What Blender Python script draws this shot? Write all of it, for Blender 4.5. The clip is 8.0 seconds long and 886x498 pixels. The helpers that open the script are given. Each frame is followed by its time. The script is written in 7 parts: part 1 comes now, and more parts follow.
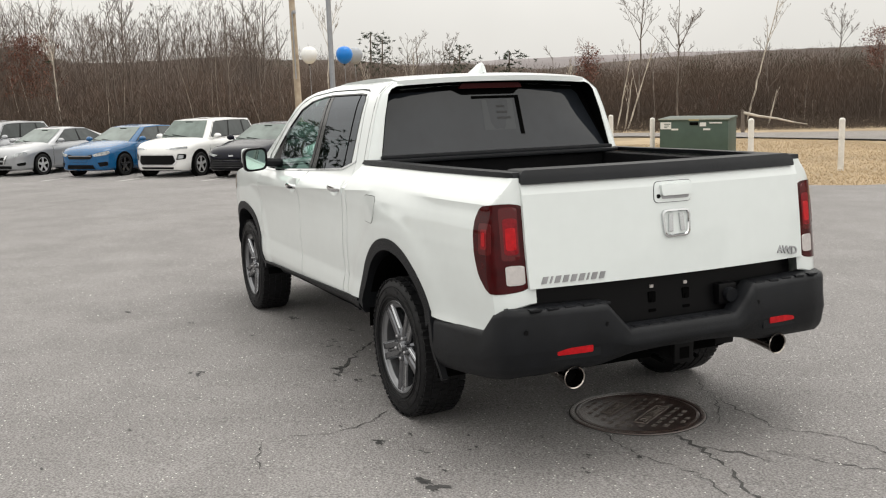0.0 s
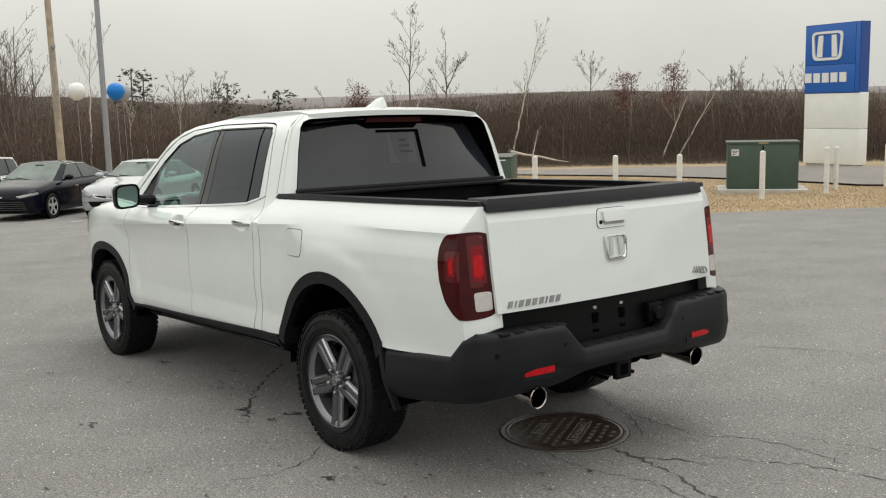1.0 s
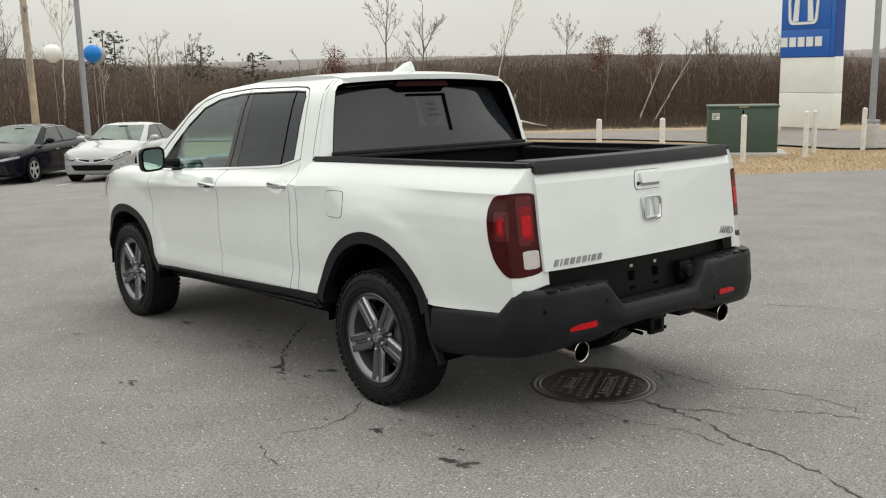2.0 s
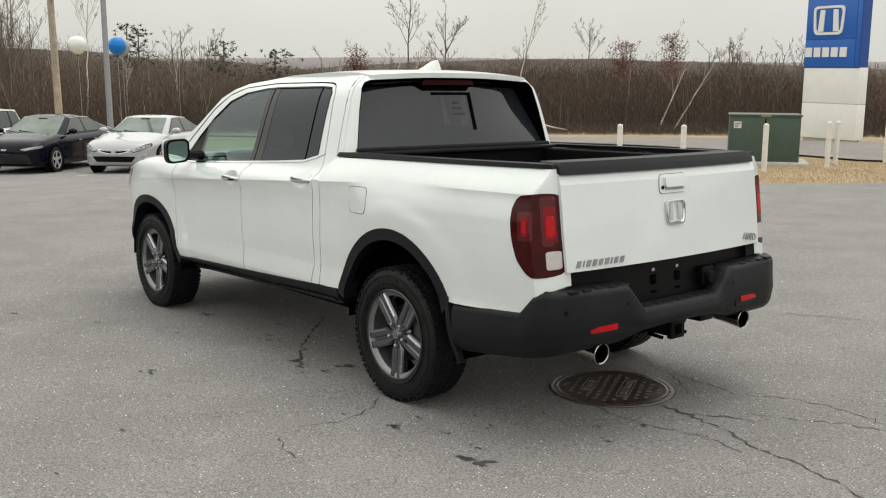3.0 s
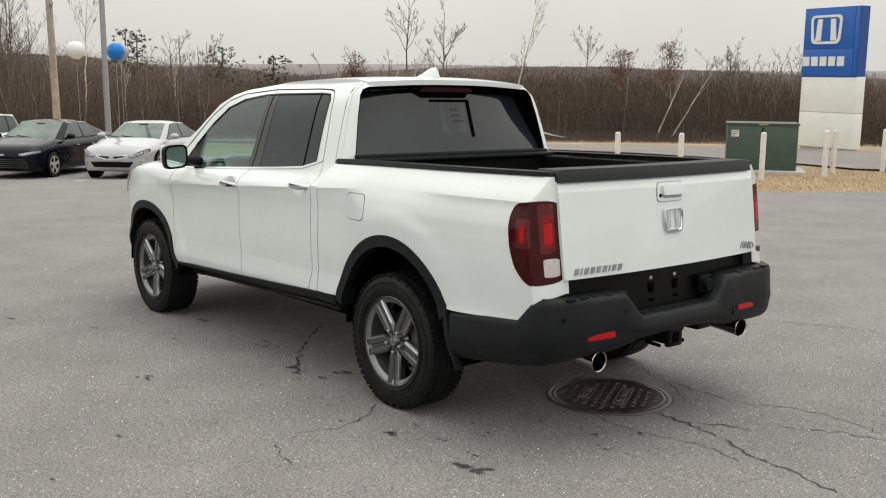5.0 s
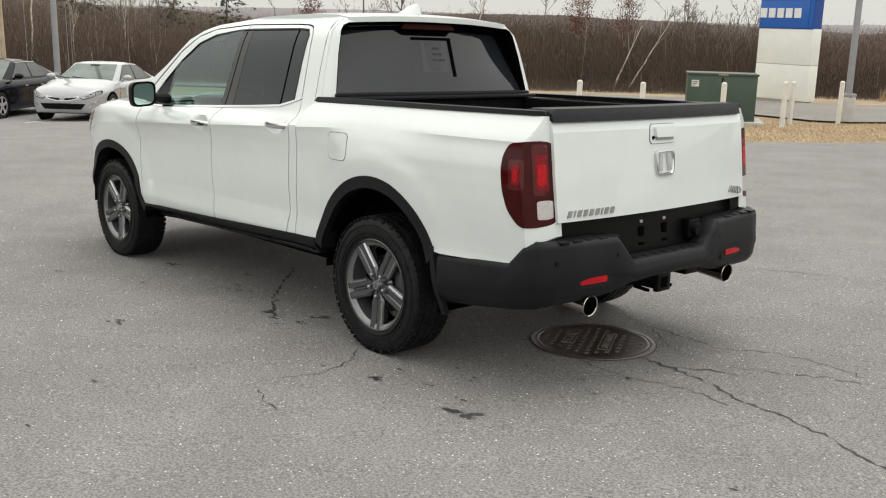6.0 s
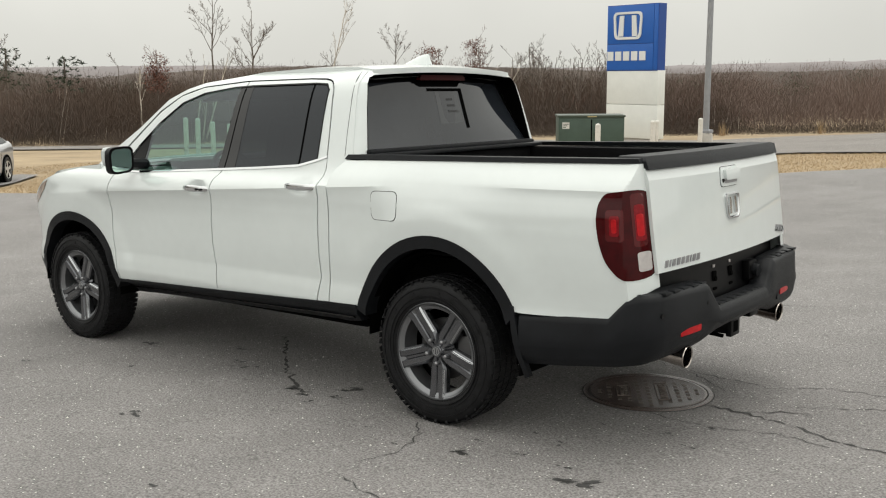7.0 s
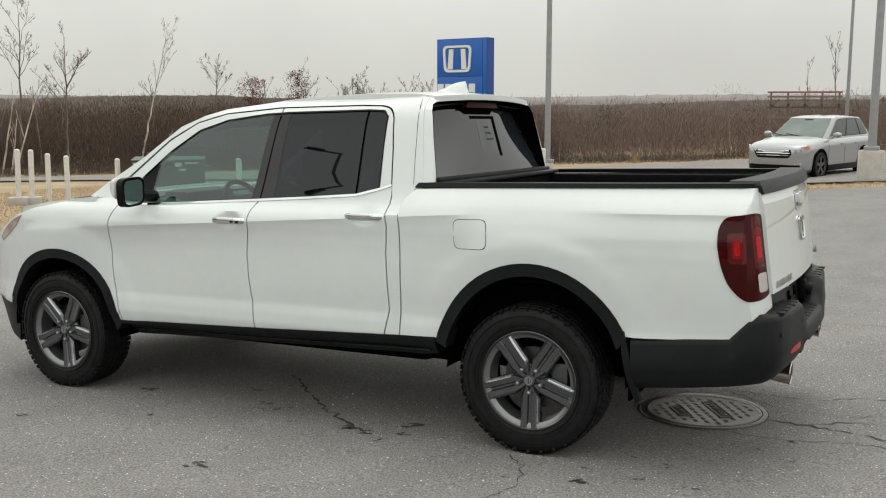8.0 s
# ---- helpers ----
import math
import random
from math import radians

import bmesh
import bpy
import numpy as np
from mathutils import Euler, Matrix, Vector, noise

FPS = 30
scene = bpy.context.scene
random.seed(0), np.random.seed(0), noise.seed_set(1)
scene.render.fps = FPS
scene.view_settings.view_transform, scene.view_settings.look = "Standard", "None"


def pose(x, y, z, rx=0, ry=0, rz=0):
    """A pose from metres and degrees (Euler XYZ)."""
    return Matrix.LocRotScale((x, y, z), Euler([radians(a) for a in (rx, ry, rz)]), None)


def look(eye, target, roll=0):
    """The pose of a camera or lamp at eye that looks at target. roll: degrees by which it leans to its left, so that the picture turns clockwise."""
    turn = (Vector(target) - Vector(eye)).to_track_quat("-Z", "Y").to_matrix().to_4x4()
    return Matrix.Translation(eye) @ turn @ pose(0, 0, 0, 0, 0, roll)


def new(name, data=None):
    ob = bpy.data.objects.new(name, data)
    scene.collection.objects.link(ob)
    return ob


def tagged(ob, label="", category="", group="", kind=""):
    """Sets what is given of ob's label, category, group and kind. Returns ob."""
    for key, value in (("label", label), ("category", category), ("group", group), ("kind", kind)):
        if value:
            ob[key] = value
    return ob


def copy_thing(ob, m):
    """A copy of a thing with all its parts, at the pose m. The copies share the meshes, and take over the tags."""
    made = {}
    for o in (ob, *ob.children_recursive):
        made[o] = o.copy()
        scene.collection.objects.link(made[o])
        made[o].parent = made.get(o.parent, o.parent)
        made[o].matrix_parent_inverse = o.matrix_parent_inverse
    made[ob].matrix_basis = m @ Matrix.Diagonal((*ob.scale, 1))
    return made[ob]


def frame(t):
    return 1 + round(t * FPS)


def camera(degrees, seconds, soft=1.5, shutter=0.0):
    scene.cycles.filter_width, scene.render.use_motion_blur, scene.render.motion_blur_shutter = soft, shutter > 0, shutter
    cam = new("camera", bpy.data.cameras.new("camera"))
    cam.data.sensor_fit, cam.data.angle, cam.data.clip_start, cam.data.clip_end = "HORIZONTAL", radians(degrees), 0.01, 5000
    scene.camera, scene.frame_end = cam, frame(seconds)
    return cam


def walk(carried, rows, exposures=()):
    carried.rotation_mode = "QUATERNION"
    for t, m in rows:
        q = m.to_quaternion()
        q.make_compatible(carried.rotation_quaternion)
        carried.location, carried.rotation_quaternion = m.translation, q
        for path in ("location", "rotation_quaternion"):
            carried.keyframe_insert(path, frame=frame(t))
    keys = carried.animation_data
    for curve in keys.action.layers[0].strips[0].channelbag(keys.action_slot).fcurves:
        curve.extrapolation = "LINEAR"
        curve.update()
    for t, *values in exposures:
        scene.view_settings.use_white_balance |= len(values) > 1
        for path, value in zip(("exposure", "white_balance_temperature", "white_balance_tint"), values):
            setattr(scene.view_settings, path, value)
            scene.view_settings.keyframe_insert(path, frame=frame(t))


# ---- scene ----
cam = camera(48.7, 8.0, 1.15)
PATH = [
    (0, (4.640, -2.746, 1.805), (2.848, -1.935, 1.442), -2.1),
    (0.5, (4.410, -3.159, 1.818), (2.796, -2.018, 1.516), -1.4),
    (1, (4.228, -3.538, 1.797), (2.681, -2.306, 1.498), -1.5),
    (1.5, (4.156, -3.843, 1.819), (2.653, -2.575, 1.454), -2.1),
    (3, (4.120, -3.953, 1.802), (2.598, -2.709, 1.432), 0.1),
    (3.5, (4.125, -3.958, 1.805), (2.601, -2.712, 1.450), 0.4),
    (4, (4.127, -3.953, 1.804), (2.600, -2.708, 1.458), 0.4),
    (5.5, (4.099, -3.960, 1.801), (2.592, -2.702, 1.419), 0.5),
    (6, (3.921, -4.007, 1.742), (2.479, -2.697, 1.285), 1.4),
    (6.5, (3.456, -4.176, 1.740), (2.098, -2.766, 1.328), 1.0),
    (7, (2.938, -4.541, 1.729), (1.710, -3.003, 1.372), -0.4),
    (7.5, (2.285, -4.859, 1.714), (1.147, -3.245, 1.397), -0.7),
    (8, (1.730, -5.221, 1.709), (0.828, -3.461, 1.413), 0.0),
]
walk(cam, [(t, look(eye, target, roll)) for t, eye, target, roll in PATH],
     exposures=[(0.0, 0.08, 6600, 10), (0.5, -0.03, 6600, 8), (1.0, -0.19, 6600, 7), (1.5, -0.10, 6600, 7), (3.0, -0.09, 6600, 7), (5.5, -0.10, 6600, 8), (6.0, -0.01, 6600, 8), (6.5, 0.02, 6600, 8), (7.0, -0.07, 6600, 7), (7.5, -0.09, 6580, 7), (8.0, -0.17, 6550, 6)])

# world: overcast sky, one soft sun
world = bpy.data.worlds.new("sky")
scene.world = world
world.use_nodes = True
wn, wl = world.node_tree.nodes, world.node_tree.links
wn.clear()
sky = wn.new("ShaderNodeTexSky")
sky.sky_type, sky.sun_disc = "NISHITA", False
sky.sun_elevation, sky.sun_rotation = radians(75), radians(342)
sky.air_density, sky.dust_density, sky.ozone_density = 1.0, 4.0, 1.0
grey = wn.new("ShaderNodeHueSaturation")
grey.inputs["Saturation"].default_value = 0.1
cloud = wn.new("ShaderNodeTexNoise")
cloud.inputs["Scale"].default_value, cloud.inputs["Detail"].default_value = 2.2, 5.0
ramp = wn.new("ShaderNodeMapRange")
ramp.inputs["From Min"].default_value, ramp.inputs["From Max"].default_value = 0.3, 0.7
ramp.inputs["To Min"].default_value, ramp.inputs["To Max"].default_value = 0.88, 1.08
veil = wn.new("ShaderNodeMixRGB")
veil.inputs["Fac"].default_value = 0.8
veil.inputs["Color2"].default_value = (7.2, 7.1, 6.75, 1)
# an overcast dome is brighter above than at the horizon
coord = wn.new("ShaderNodeTexCoord")
axes = wn.new("ShaderNodeSeparateXYZ")
dome = wn.new("ShaderNodeMapRange")
dome.interpolation_type = "SMOOTHSTEP"
dome.inputs["From Min"].default_value, dome.inputs["From Max"].default_value = 0.03, 0.40
dome.inputs["To Min"].default_value, dome.inputs["To Max"].default_value = 1.26, 2.42
both = wn.new("ShaderNodeMath")
both.operation = "MULTIPLY"
mul = wn.new("ShaderNodeVectorMath")
mul.operation = "MULTIPLY"
back = wn.new("ShaderNodeBackground")
back.inputs["Strength"].default_value = 0.10
out = wn.new("ShaderNodeOutputWorld")
wl.new(coord.outputs["Generated"], axes.inputs["Vector"])
wl.new(axes.outputs["Z"], dome.inputs["Value"])
wl.new(sky.outputs["Color"], grey.inputs["Color"])
wl.new(grey.outputs["Color"], veil.inputs["Color1"])
wl.new(cloud.outputs["Fac"], ramp.inputs["Value"])
wl.new(ramp.outputs["Result"], both.inputs[0])
wl.new(dome.outputs["Result"], both.inputs[1])
wl.new(veil.outputs["Color"], mul.inputs[0])
wl.new(both.outputs["Value"], mul.inputs[1])
wl.new(mul.outputs["Vector"], back.inputs["Color"])
wl.new(back.outputs["Background"], out.inputs["Surface"])

sun = new("sun", bpy.data.lights.new("sun", "SUN"))
sun.data.energy, sun.data.angle, sun.data.color = 0.8, radians(40), (1.0, 0.97, 0.92)
sun.matrix_world = look((2, 6, 24), (0, 0, 0))


# ---- materials ----
def mat(name, color, rough=0.5, metal=0.0, vary=0.0, scale=8.0, bump=0.0, bump_scale=60.0, coat=0.0, color2=None,
        fine=0.0, fine_scale=150.0, per_object=0.0, per_island=0.0, spec=0.5):
    """Principled material; colour varies at two scales, with an optional fine relief."""
    m = bpy.data.materials.new(name)
    m.use_nodes = True
    n, l = m.node_tree.nodes, m.node_tree.links
    b = n["Principled BSDF"]
    b.inputs["Roughness"].default_value, b.inputs["Metallic"].default_value = rough, metal
    b.inputs["Coat Weight"].default_value, b.inputs["Coat Roughness"].default_value = coat, 0.03
    b.inputs["Specular IOR Level"].default_value = spec
    c1 = (*color, 1)
    c2 = (*(color2 or [min(1, c * (1 + vary)) for c in color]), 1)
    b.inputs["Base Color"].default_value = c1
    tc = n.new("ShaderNodeTexCoord")
    src = None
    if vary or color2:
        t = n.new("ShaderNodeTexNoise")
        t.inputs["Scale"].default_value, t.inputs["Detail"].default_value, t.inputs["Roughness"].default_value = scale, 6, 0.6
        l.new(tc.outputs["Object"], t.inputs["Vector"])
        r = n.new("ShaderNodeMapRange")
        r.inputs["From Min"].default_value, r.inputs["From Max"].default_value = 0.3, 0.7
        l.new(t.outputs["Fac"], r.inputs["Value"])
        x = n.new("ShaderNodeMixRGB")
        x.inputs["Color1"].default_value = (*[c * (1 - vary) for c in color], 1)
        x.inputs["Color2"].default_value = c2
        l.new(r.outputs["Result"], x.inputs["Fac"])
        src = x.outputs["Color"]
    if fine:
        t = n.new("ShaderNodeTexNoise")
        t.inputs["Scale"].default_value, t.inputs["Detail"].default_value = fine_scale, 2
        l.new(tc.outputs["Object"], t.inputs["Vector"])
        r = n.new("ShaderNodeMapRange")
        r.inputs["From Min"].default_value, r.inputs["From Max"].default_value = 0.3, 0.7
        r.inputs["To Min"].default_value, r.inputs["To Max"].default_value = 1 - fine, 1 + fine
        l.new(t.outputs["Fac"], r.inputs["Value"])
        x = n.new("ShaderNodeVectorMath")
        x.operation = "MULTIPLY"
        if src:
            l.new(src, x.inputs[0])
        else:
            x.inputs[0].default_value = color
        l.new(r.outputs["Result"], x.inputs[1])
        src = x.outputs["Vector"]
    for amount, kind in ((per_object, "obj"), (per_island, "isl")):
        if amount:
            g = n.new("ShaderNodeObjectInfo" if kind == "obj" else "ShaderNodeNewGeometry")
            r = n.new("ShaderNodeMapRange")
            r.inputs["To Min"].default_value, r.inputs["To Max"].default_value = 1 - amount, 1 + amount
            l.new(g.outputs["Random" if kind == "obj" else "Random Per Island"], r.inputs["Value"])
            x = n.new("ShaderNodeVectorMath")
            x.operation = "MULTIPLY"
            if src:
                l.new(src, x.inputs[0])
            else:
                x.inputs[0].default_value = color
            l.new(r.outputs["Result"], x.inputs[1])
            src = x.outputs["Vector"]
    if src:
        l.new(src, b.inputs["Base Color"])
    if bump:
        t = n.new("ShaderNodeTexNoise")
        t.inputs["Scale"].default_value, t.inputs["Detail"].default_value = bump_scale, 4
        l.new(tc.outputs["Object"], t.inputs["Vector"])
        bp = n.new("ShaderNodeBump")
        bp.inputs["Strength"].default_value, bp.inputs["Distance"].default_value = bump, 0.02
        l.new(t.outputs["Fac"], bp.inputs["Height"])
        l.new(bp.outputs["Normal"], b.inputs["Normal"])
    return m


def pane(name, tint, gloss=0.05, ior=1.5):
    """Thin glass: tinted see-through with a mirror gloss by Fresnel."""
    m = bpy.data.materials.new(name)
    m.use_nodes = True
    m.surface_render_method = "BLENDED"
    n, l = m.node_tree.nodes, m.node_tree.links
    n.clear()
    o, mix, tr, gl, fr = (n.new("ShaderNode" + k) for k in ("OutputMaterial", "MixShader", "BsdfTransparent", "BsdfGlossy", "Fresnel"))
    tr.inputs["Color"].default_value = (*tint, 1)
    gl.inputs["Roughness"].default_value, gl.inputs["Color"].default_value = gloss, (0.80, 0.84, 0.90, 1)
    fr.inputs["IOR"].default_value = ior
    l.new(fr.outputs["Fac"], mix.inputs["Fac"])
    l.new(tr.outputs["BSDF"], mix.inputs[1])
    l.new(gl.outputs["BSDF"], mix.inputs[2])
    l.new(mix.outputs["Shader"], o.inputs["Surface"])
    return m


M_PAINT = mat("white pearl paint", (0.645, 0.685, 0.680), 0.28, 0.0, vary=0.02, scale=2.0, coat=1.0, fine=0.012, fine_scale=14)
M_PLASTIC = mat("black grained plastic", (0.0072, 0.0080, 0.0098), 0.48, vary=0.3, scale=6, bump=0.15, bump_scale=900, spec=0.19)
M_GLOSSBLACK = mat("gloss black pillar trim", (0.010, 0.010, 0.011), 0.12, vary=0.1, spec=0.42)
M_SATIN = mat("satin black trim", (0.0035, 0.0035, 0.004), 0.35, vary=0.1, spec=0.12)
M_LINER = mat("black bed liner", (0.0034, 0.0034, 0.0040), 0.75, vary=0.3, scale=10, bump=0.3, bump_scale=500, spec=0.09)
M_UNDER = mat("dark underbody", (0.0025, 0.0025, 0.0025), 0.9, vary=0.3, scale=12, spec=0.02)
M_RUBBER = mat("tyre rubber", (0.0085, 0.0086, 0.0096), 0.55, vary=0.5, scale=24, bump=0.18, bump_scale=260, spec=0.20)
M_RIM = mat("dark grey alloy", (0.135, 0.138, 0.148), 0.20, 0.85, vary=0.1)
M_MACH = mat("machined alloy", (0.42, 0.43, 0.445), 0.2, 0.9)
M_CHROME = mat("chrome", (0.62, 0.63, 0.64), 0.08, 1.0)
M_STEEL = mat("grey steel", (0.32, 0.32, 0.33), 0.4, 0.9, vary=0.2)
M_REDLENS = mat("dark red lens", (0.040, 0.0008, 0.0016), 0.08, vary=0.3, scale=14, spec=0.22)
M_REDMID = mat("red lamp cell", (0.075, 0.002, 0.003), 0.12, spec=0.4)
M_REDBRIGHT = mat("bright red reflector", (0.18, 0.004, 0.008), 0.22, vary=0.3, scale=60, spec=0.25)
M_CLEAR = mat("clear lamp lens", (0.46, 0.43, 0.42), 0.15, coat=0.6, vary=0.1, scale=40)
M_TINT = pane("privacy glass", (0.022, 0.024, 0.026), 0.0)
M_GREEN = pane("green tinted glass", (0.52, 0.72, 0.65), 0.0, 1.75)
M_SEAT = mat("grey seat cloth", (0.10, 0.10, 0.105), 0.85, vary=0.2, bump=0.1)
M_DASH = mat("black dashboard", (0.02, 0.02, 0.021), 0.6, vary=0.2)
M_GLOW = mat("bright red reflex cell", (0.40, 0.006, 0.010), 0.3, spec=0.2, vary=0.25, scale=40)
M_PAPER = mat("white paper", (0.62, 0.62, 0.60), 0.8, vary=0.05)
M_MIRROR = mat("mirror", (0.44, 0.60, 0.53), 0.02, 1.0)


# ---- mesh helpers ----
def part(name, bm, material, parent=None, label="", smooth=35, kind="", m=None):
    """Links a bmesh as one mesh object under a thing or a part."""
    me = bpy.data.meshes.new(name)
    bm.normal_update()
    bm.to_mesh(me)
    bm.free()
    me.materials.append(material)
    if smooth:
        for p in me.polygons:
            p.use_smooth = True
        me.set_sharp_from_angle(angle=radians(smooth))
    ob = new(name, me)
    if m is not None:
        ob.matrix_basis = m
    ob.parent = parent
    return tagged(ob, label=label, kind=kind)


def thing(name, m, label, category, group="", kind=""):
    ob = new(name)
    ob.empty_display_size = 0.2
    ob.matrix_basis = m
    return tagged(ob, label, category, group, kind)


def box(bm, x0, x1, y0, y1, z0, z1, bevel=0.0, seg=2):
    r = bmesh.ops.create_cube(bm, size=1, matrix=Matrix.Translation(((x0 + x1) / 2, (y0 + y1) / 2, (z0 + z1) / 2)) @ Matrix.Diagonal((x1 - x0, y1 - y0, z1 - z0, 1)))
    if bevel:
        edges = {e for v in r["verts"] for e in v.link_edges}
        bmesh.ops.bevel(bm, geom=list(edges), offset=bevel, segments=seg, affect="EDGES", profile=0.6)
    return bm


def boxed(*a, **k):
    return box(bmesh.new(), *a, **k)


def rod(bm, p0, p1, r0, r1=None, seg=10, caps=True):
    """A tapered rod from p0 to p1."""
    p0, p1 = Vector(p0), Vector(p1)
    r1 = r0 if r1 is None else r1
    d = p1 - p0
    m = Matrix.Translation((p0 + p1) / 2) @ d.to_track_quat("Z", "Y").to_matrix().to_4x4()
    bmesh.ops.create_cone(bm, cap_ends=caps, segments=seg, radius1=r0, radius2=r1, depth=d.length, matrix=m)
    return bm


def lathe(bm, prof, seg=32, axis="y"):
    """Turns a profile of (radius, along) round the y or z axis."""
    rings = []
    for r, a in prof:
        ring = []
        for i in range(seg):
            t = 2 * math.pi * i / seg
            c, s = r * math.cos(t), r * math.sin(t)
            ring.append(bm.verts.new((c, a, s) if axis == "y" else (c, s, a)))
        rings.append(ring)
    for p, q in zip(rings, rings[1:]):
        for i in range(seg):
            bm.faces.new((p[i], p[(i + 1) % seg], q[(i + 1) % seg], q[i]))
    bmesh.ops.recalc_face_normals(bm, faces=bm.faces)
    return bm


def loft(bm, rings, closed=False, caps=False):
    """Joins rows of points into one skin."""
    vs = [[bm.verts.new(p) for p in ring] for ring in rings]
    n = len(vs[0])
    for p, q in zip(vs, vs[1:]):
        for i in range(n if closed else n - 1):
            j = (i + 1) % n
            bm.faces.new((p[i], p[j], q[j], q[i]))
    if caps:
        bm.faces.new(vs[0])
        bm.faces.new(vs[-1])
    bmesh.ops.recalc_face_normals(bm, faces=bm.faces)
    return bm


def arc(cx, cz, r, a0, a1, n):
    return [(cx + r * math.cos(radians(a0 + (a1 - a0) * i / n)), cz + r * math.sin(radians(a0 + (a1 - a0) * i / n))) for i in range(n + 1)]


def rounded(pts, r, n=4):
    """Rounds every corner of a closed outline with radius about r."""
    res = []
    for i, p in enumerate(pts):
        p, a, b = Vector(p), Vector(pts[i - 1]), Vector(pts[(i + 1) % len(pts)])
        ra = min(r, (a - p).length * 0.45)
        rb = min(r, (b - p).length * 0.45)
        s, e = p + (a - p).normalized() * ra, p + (b - p).normalized() * rb
        for k in range(n + 1):
            t = k / n
            q = s * (1 - t) ** 2 + p * 2 * t * (1 - t) + e * t * t
            res.append((q.x, q.y))
    return res


def panel(outline, place, thick=0.02, step=0.08, bm=None, lines=()):
    """A sheet-metal panel: a flat outline (u, v) cut into cells and laid on the surface place(u, v, depth)."""
    own = bmesh.new()
    own.faces.new([own.verts.new((u, v, 0)) for u, v in outline])
    us, vs = [p[0] for p in outline], [p[1] for p in outline]
    for k, lo, hi in ((0, min(us), max(us)), (1, min(vs), max(vs))):
        cuts = int((hi - lo) / (step if isinstance(step, float) else step[k]))
        for i in range(1, cuts + 1):
            co, no = [0, 0, 0], [0, 0, 0]
            co[k], no[k] = lo + (hi - lo) * i / (cuts + 1), 1
            bmesh.ops.bisect_plane(own, geom=own.verts[:] + own.edges[:] + own.faces[:], plane_co=co, plane_no=no)
    for co, no in lines:
        bmesh.ops.bisect_plane(own, geom=own.verts[:] + own.edges[:] + own.faces[:], plane_co=co, plane_no=no)
    flat = [(v, v.co.x, v.co.y) for v in own.verts]
    if thick:
        res = bmesh.ops.extrude_face_region(own, geom=own.faces[:])
        for v in [g for g in res["geom"] if isinstance(g, bmesh.types.BMVert)]:
            v.co = Vector(place(v.co.x, v.co.y, 0.0))
        for v, a, b in flat:
            if v.is_valid:
                v.co = Vector(place(a, b, thick))
    else:
        for v, a, b in flat:
            v.co = Vector(place(a, b, 0.0))
    bmesh.ops.recalc_face_normals(own, faces=own.faces)
    if bm is None:
        return own
    me = bpy.data.meshes.new("join")
    own.to_mesh(me)
    own.free()
    bm.from_mesh(me)
    bpy.data.meshes.remove(me)
    return bm


def lerp(x, table):
    """Piecewise-linear table lookup."""
    return float(np.interp(x, [a for a, b in table], [b for a, b in table]))


def smooth(a, b, v):
    u = min(1.0, max(0.0, (v - a) / (b - a)))
    return u * u * (3 - 2 * u)


# ---- ground ----
def ground_z(x, y):
    """The lie of the land: one even fall across the lot, with a dip towards the parked row and a rise at its far edge."""
    return (0.0266 * min(max(x, -45), 20) - 0.0177 * (min(max(y, -20), 50) + 0.9)
            + smooth(6, 17, y) * min(max(0.045 * (x + 5.5), -0.22), 0.3) - 0.27 * smooth(-12, -22, x) * (1 - smooth(7, 13, y)))


def sheet(name, outline, lift, material, step, label, category):
    bm = panel(outline, lambda u, v, d: (u, v, ground_z(u, v) + lift - d), 0.0, step)
    return tagged(part(name, bm, material, None, smooth=60), label, category, kind="structure")


M_DRYGRASS = mat("dry winter grass", (0.285, 0.215, 0.130), 0.95, vary=0.22, scale=0.5, color2=(0.385, 0.295, 0.185), fine=0.12, fine_scale=25, bump=0.5, bump_scale=30)


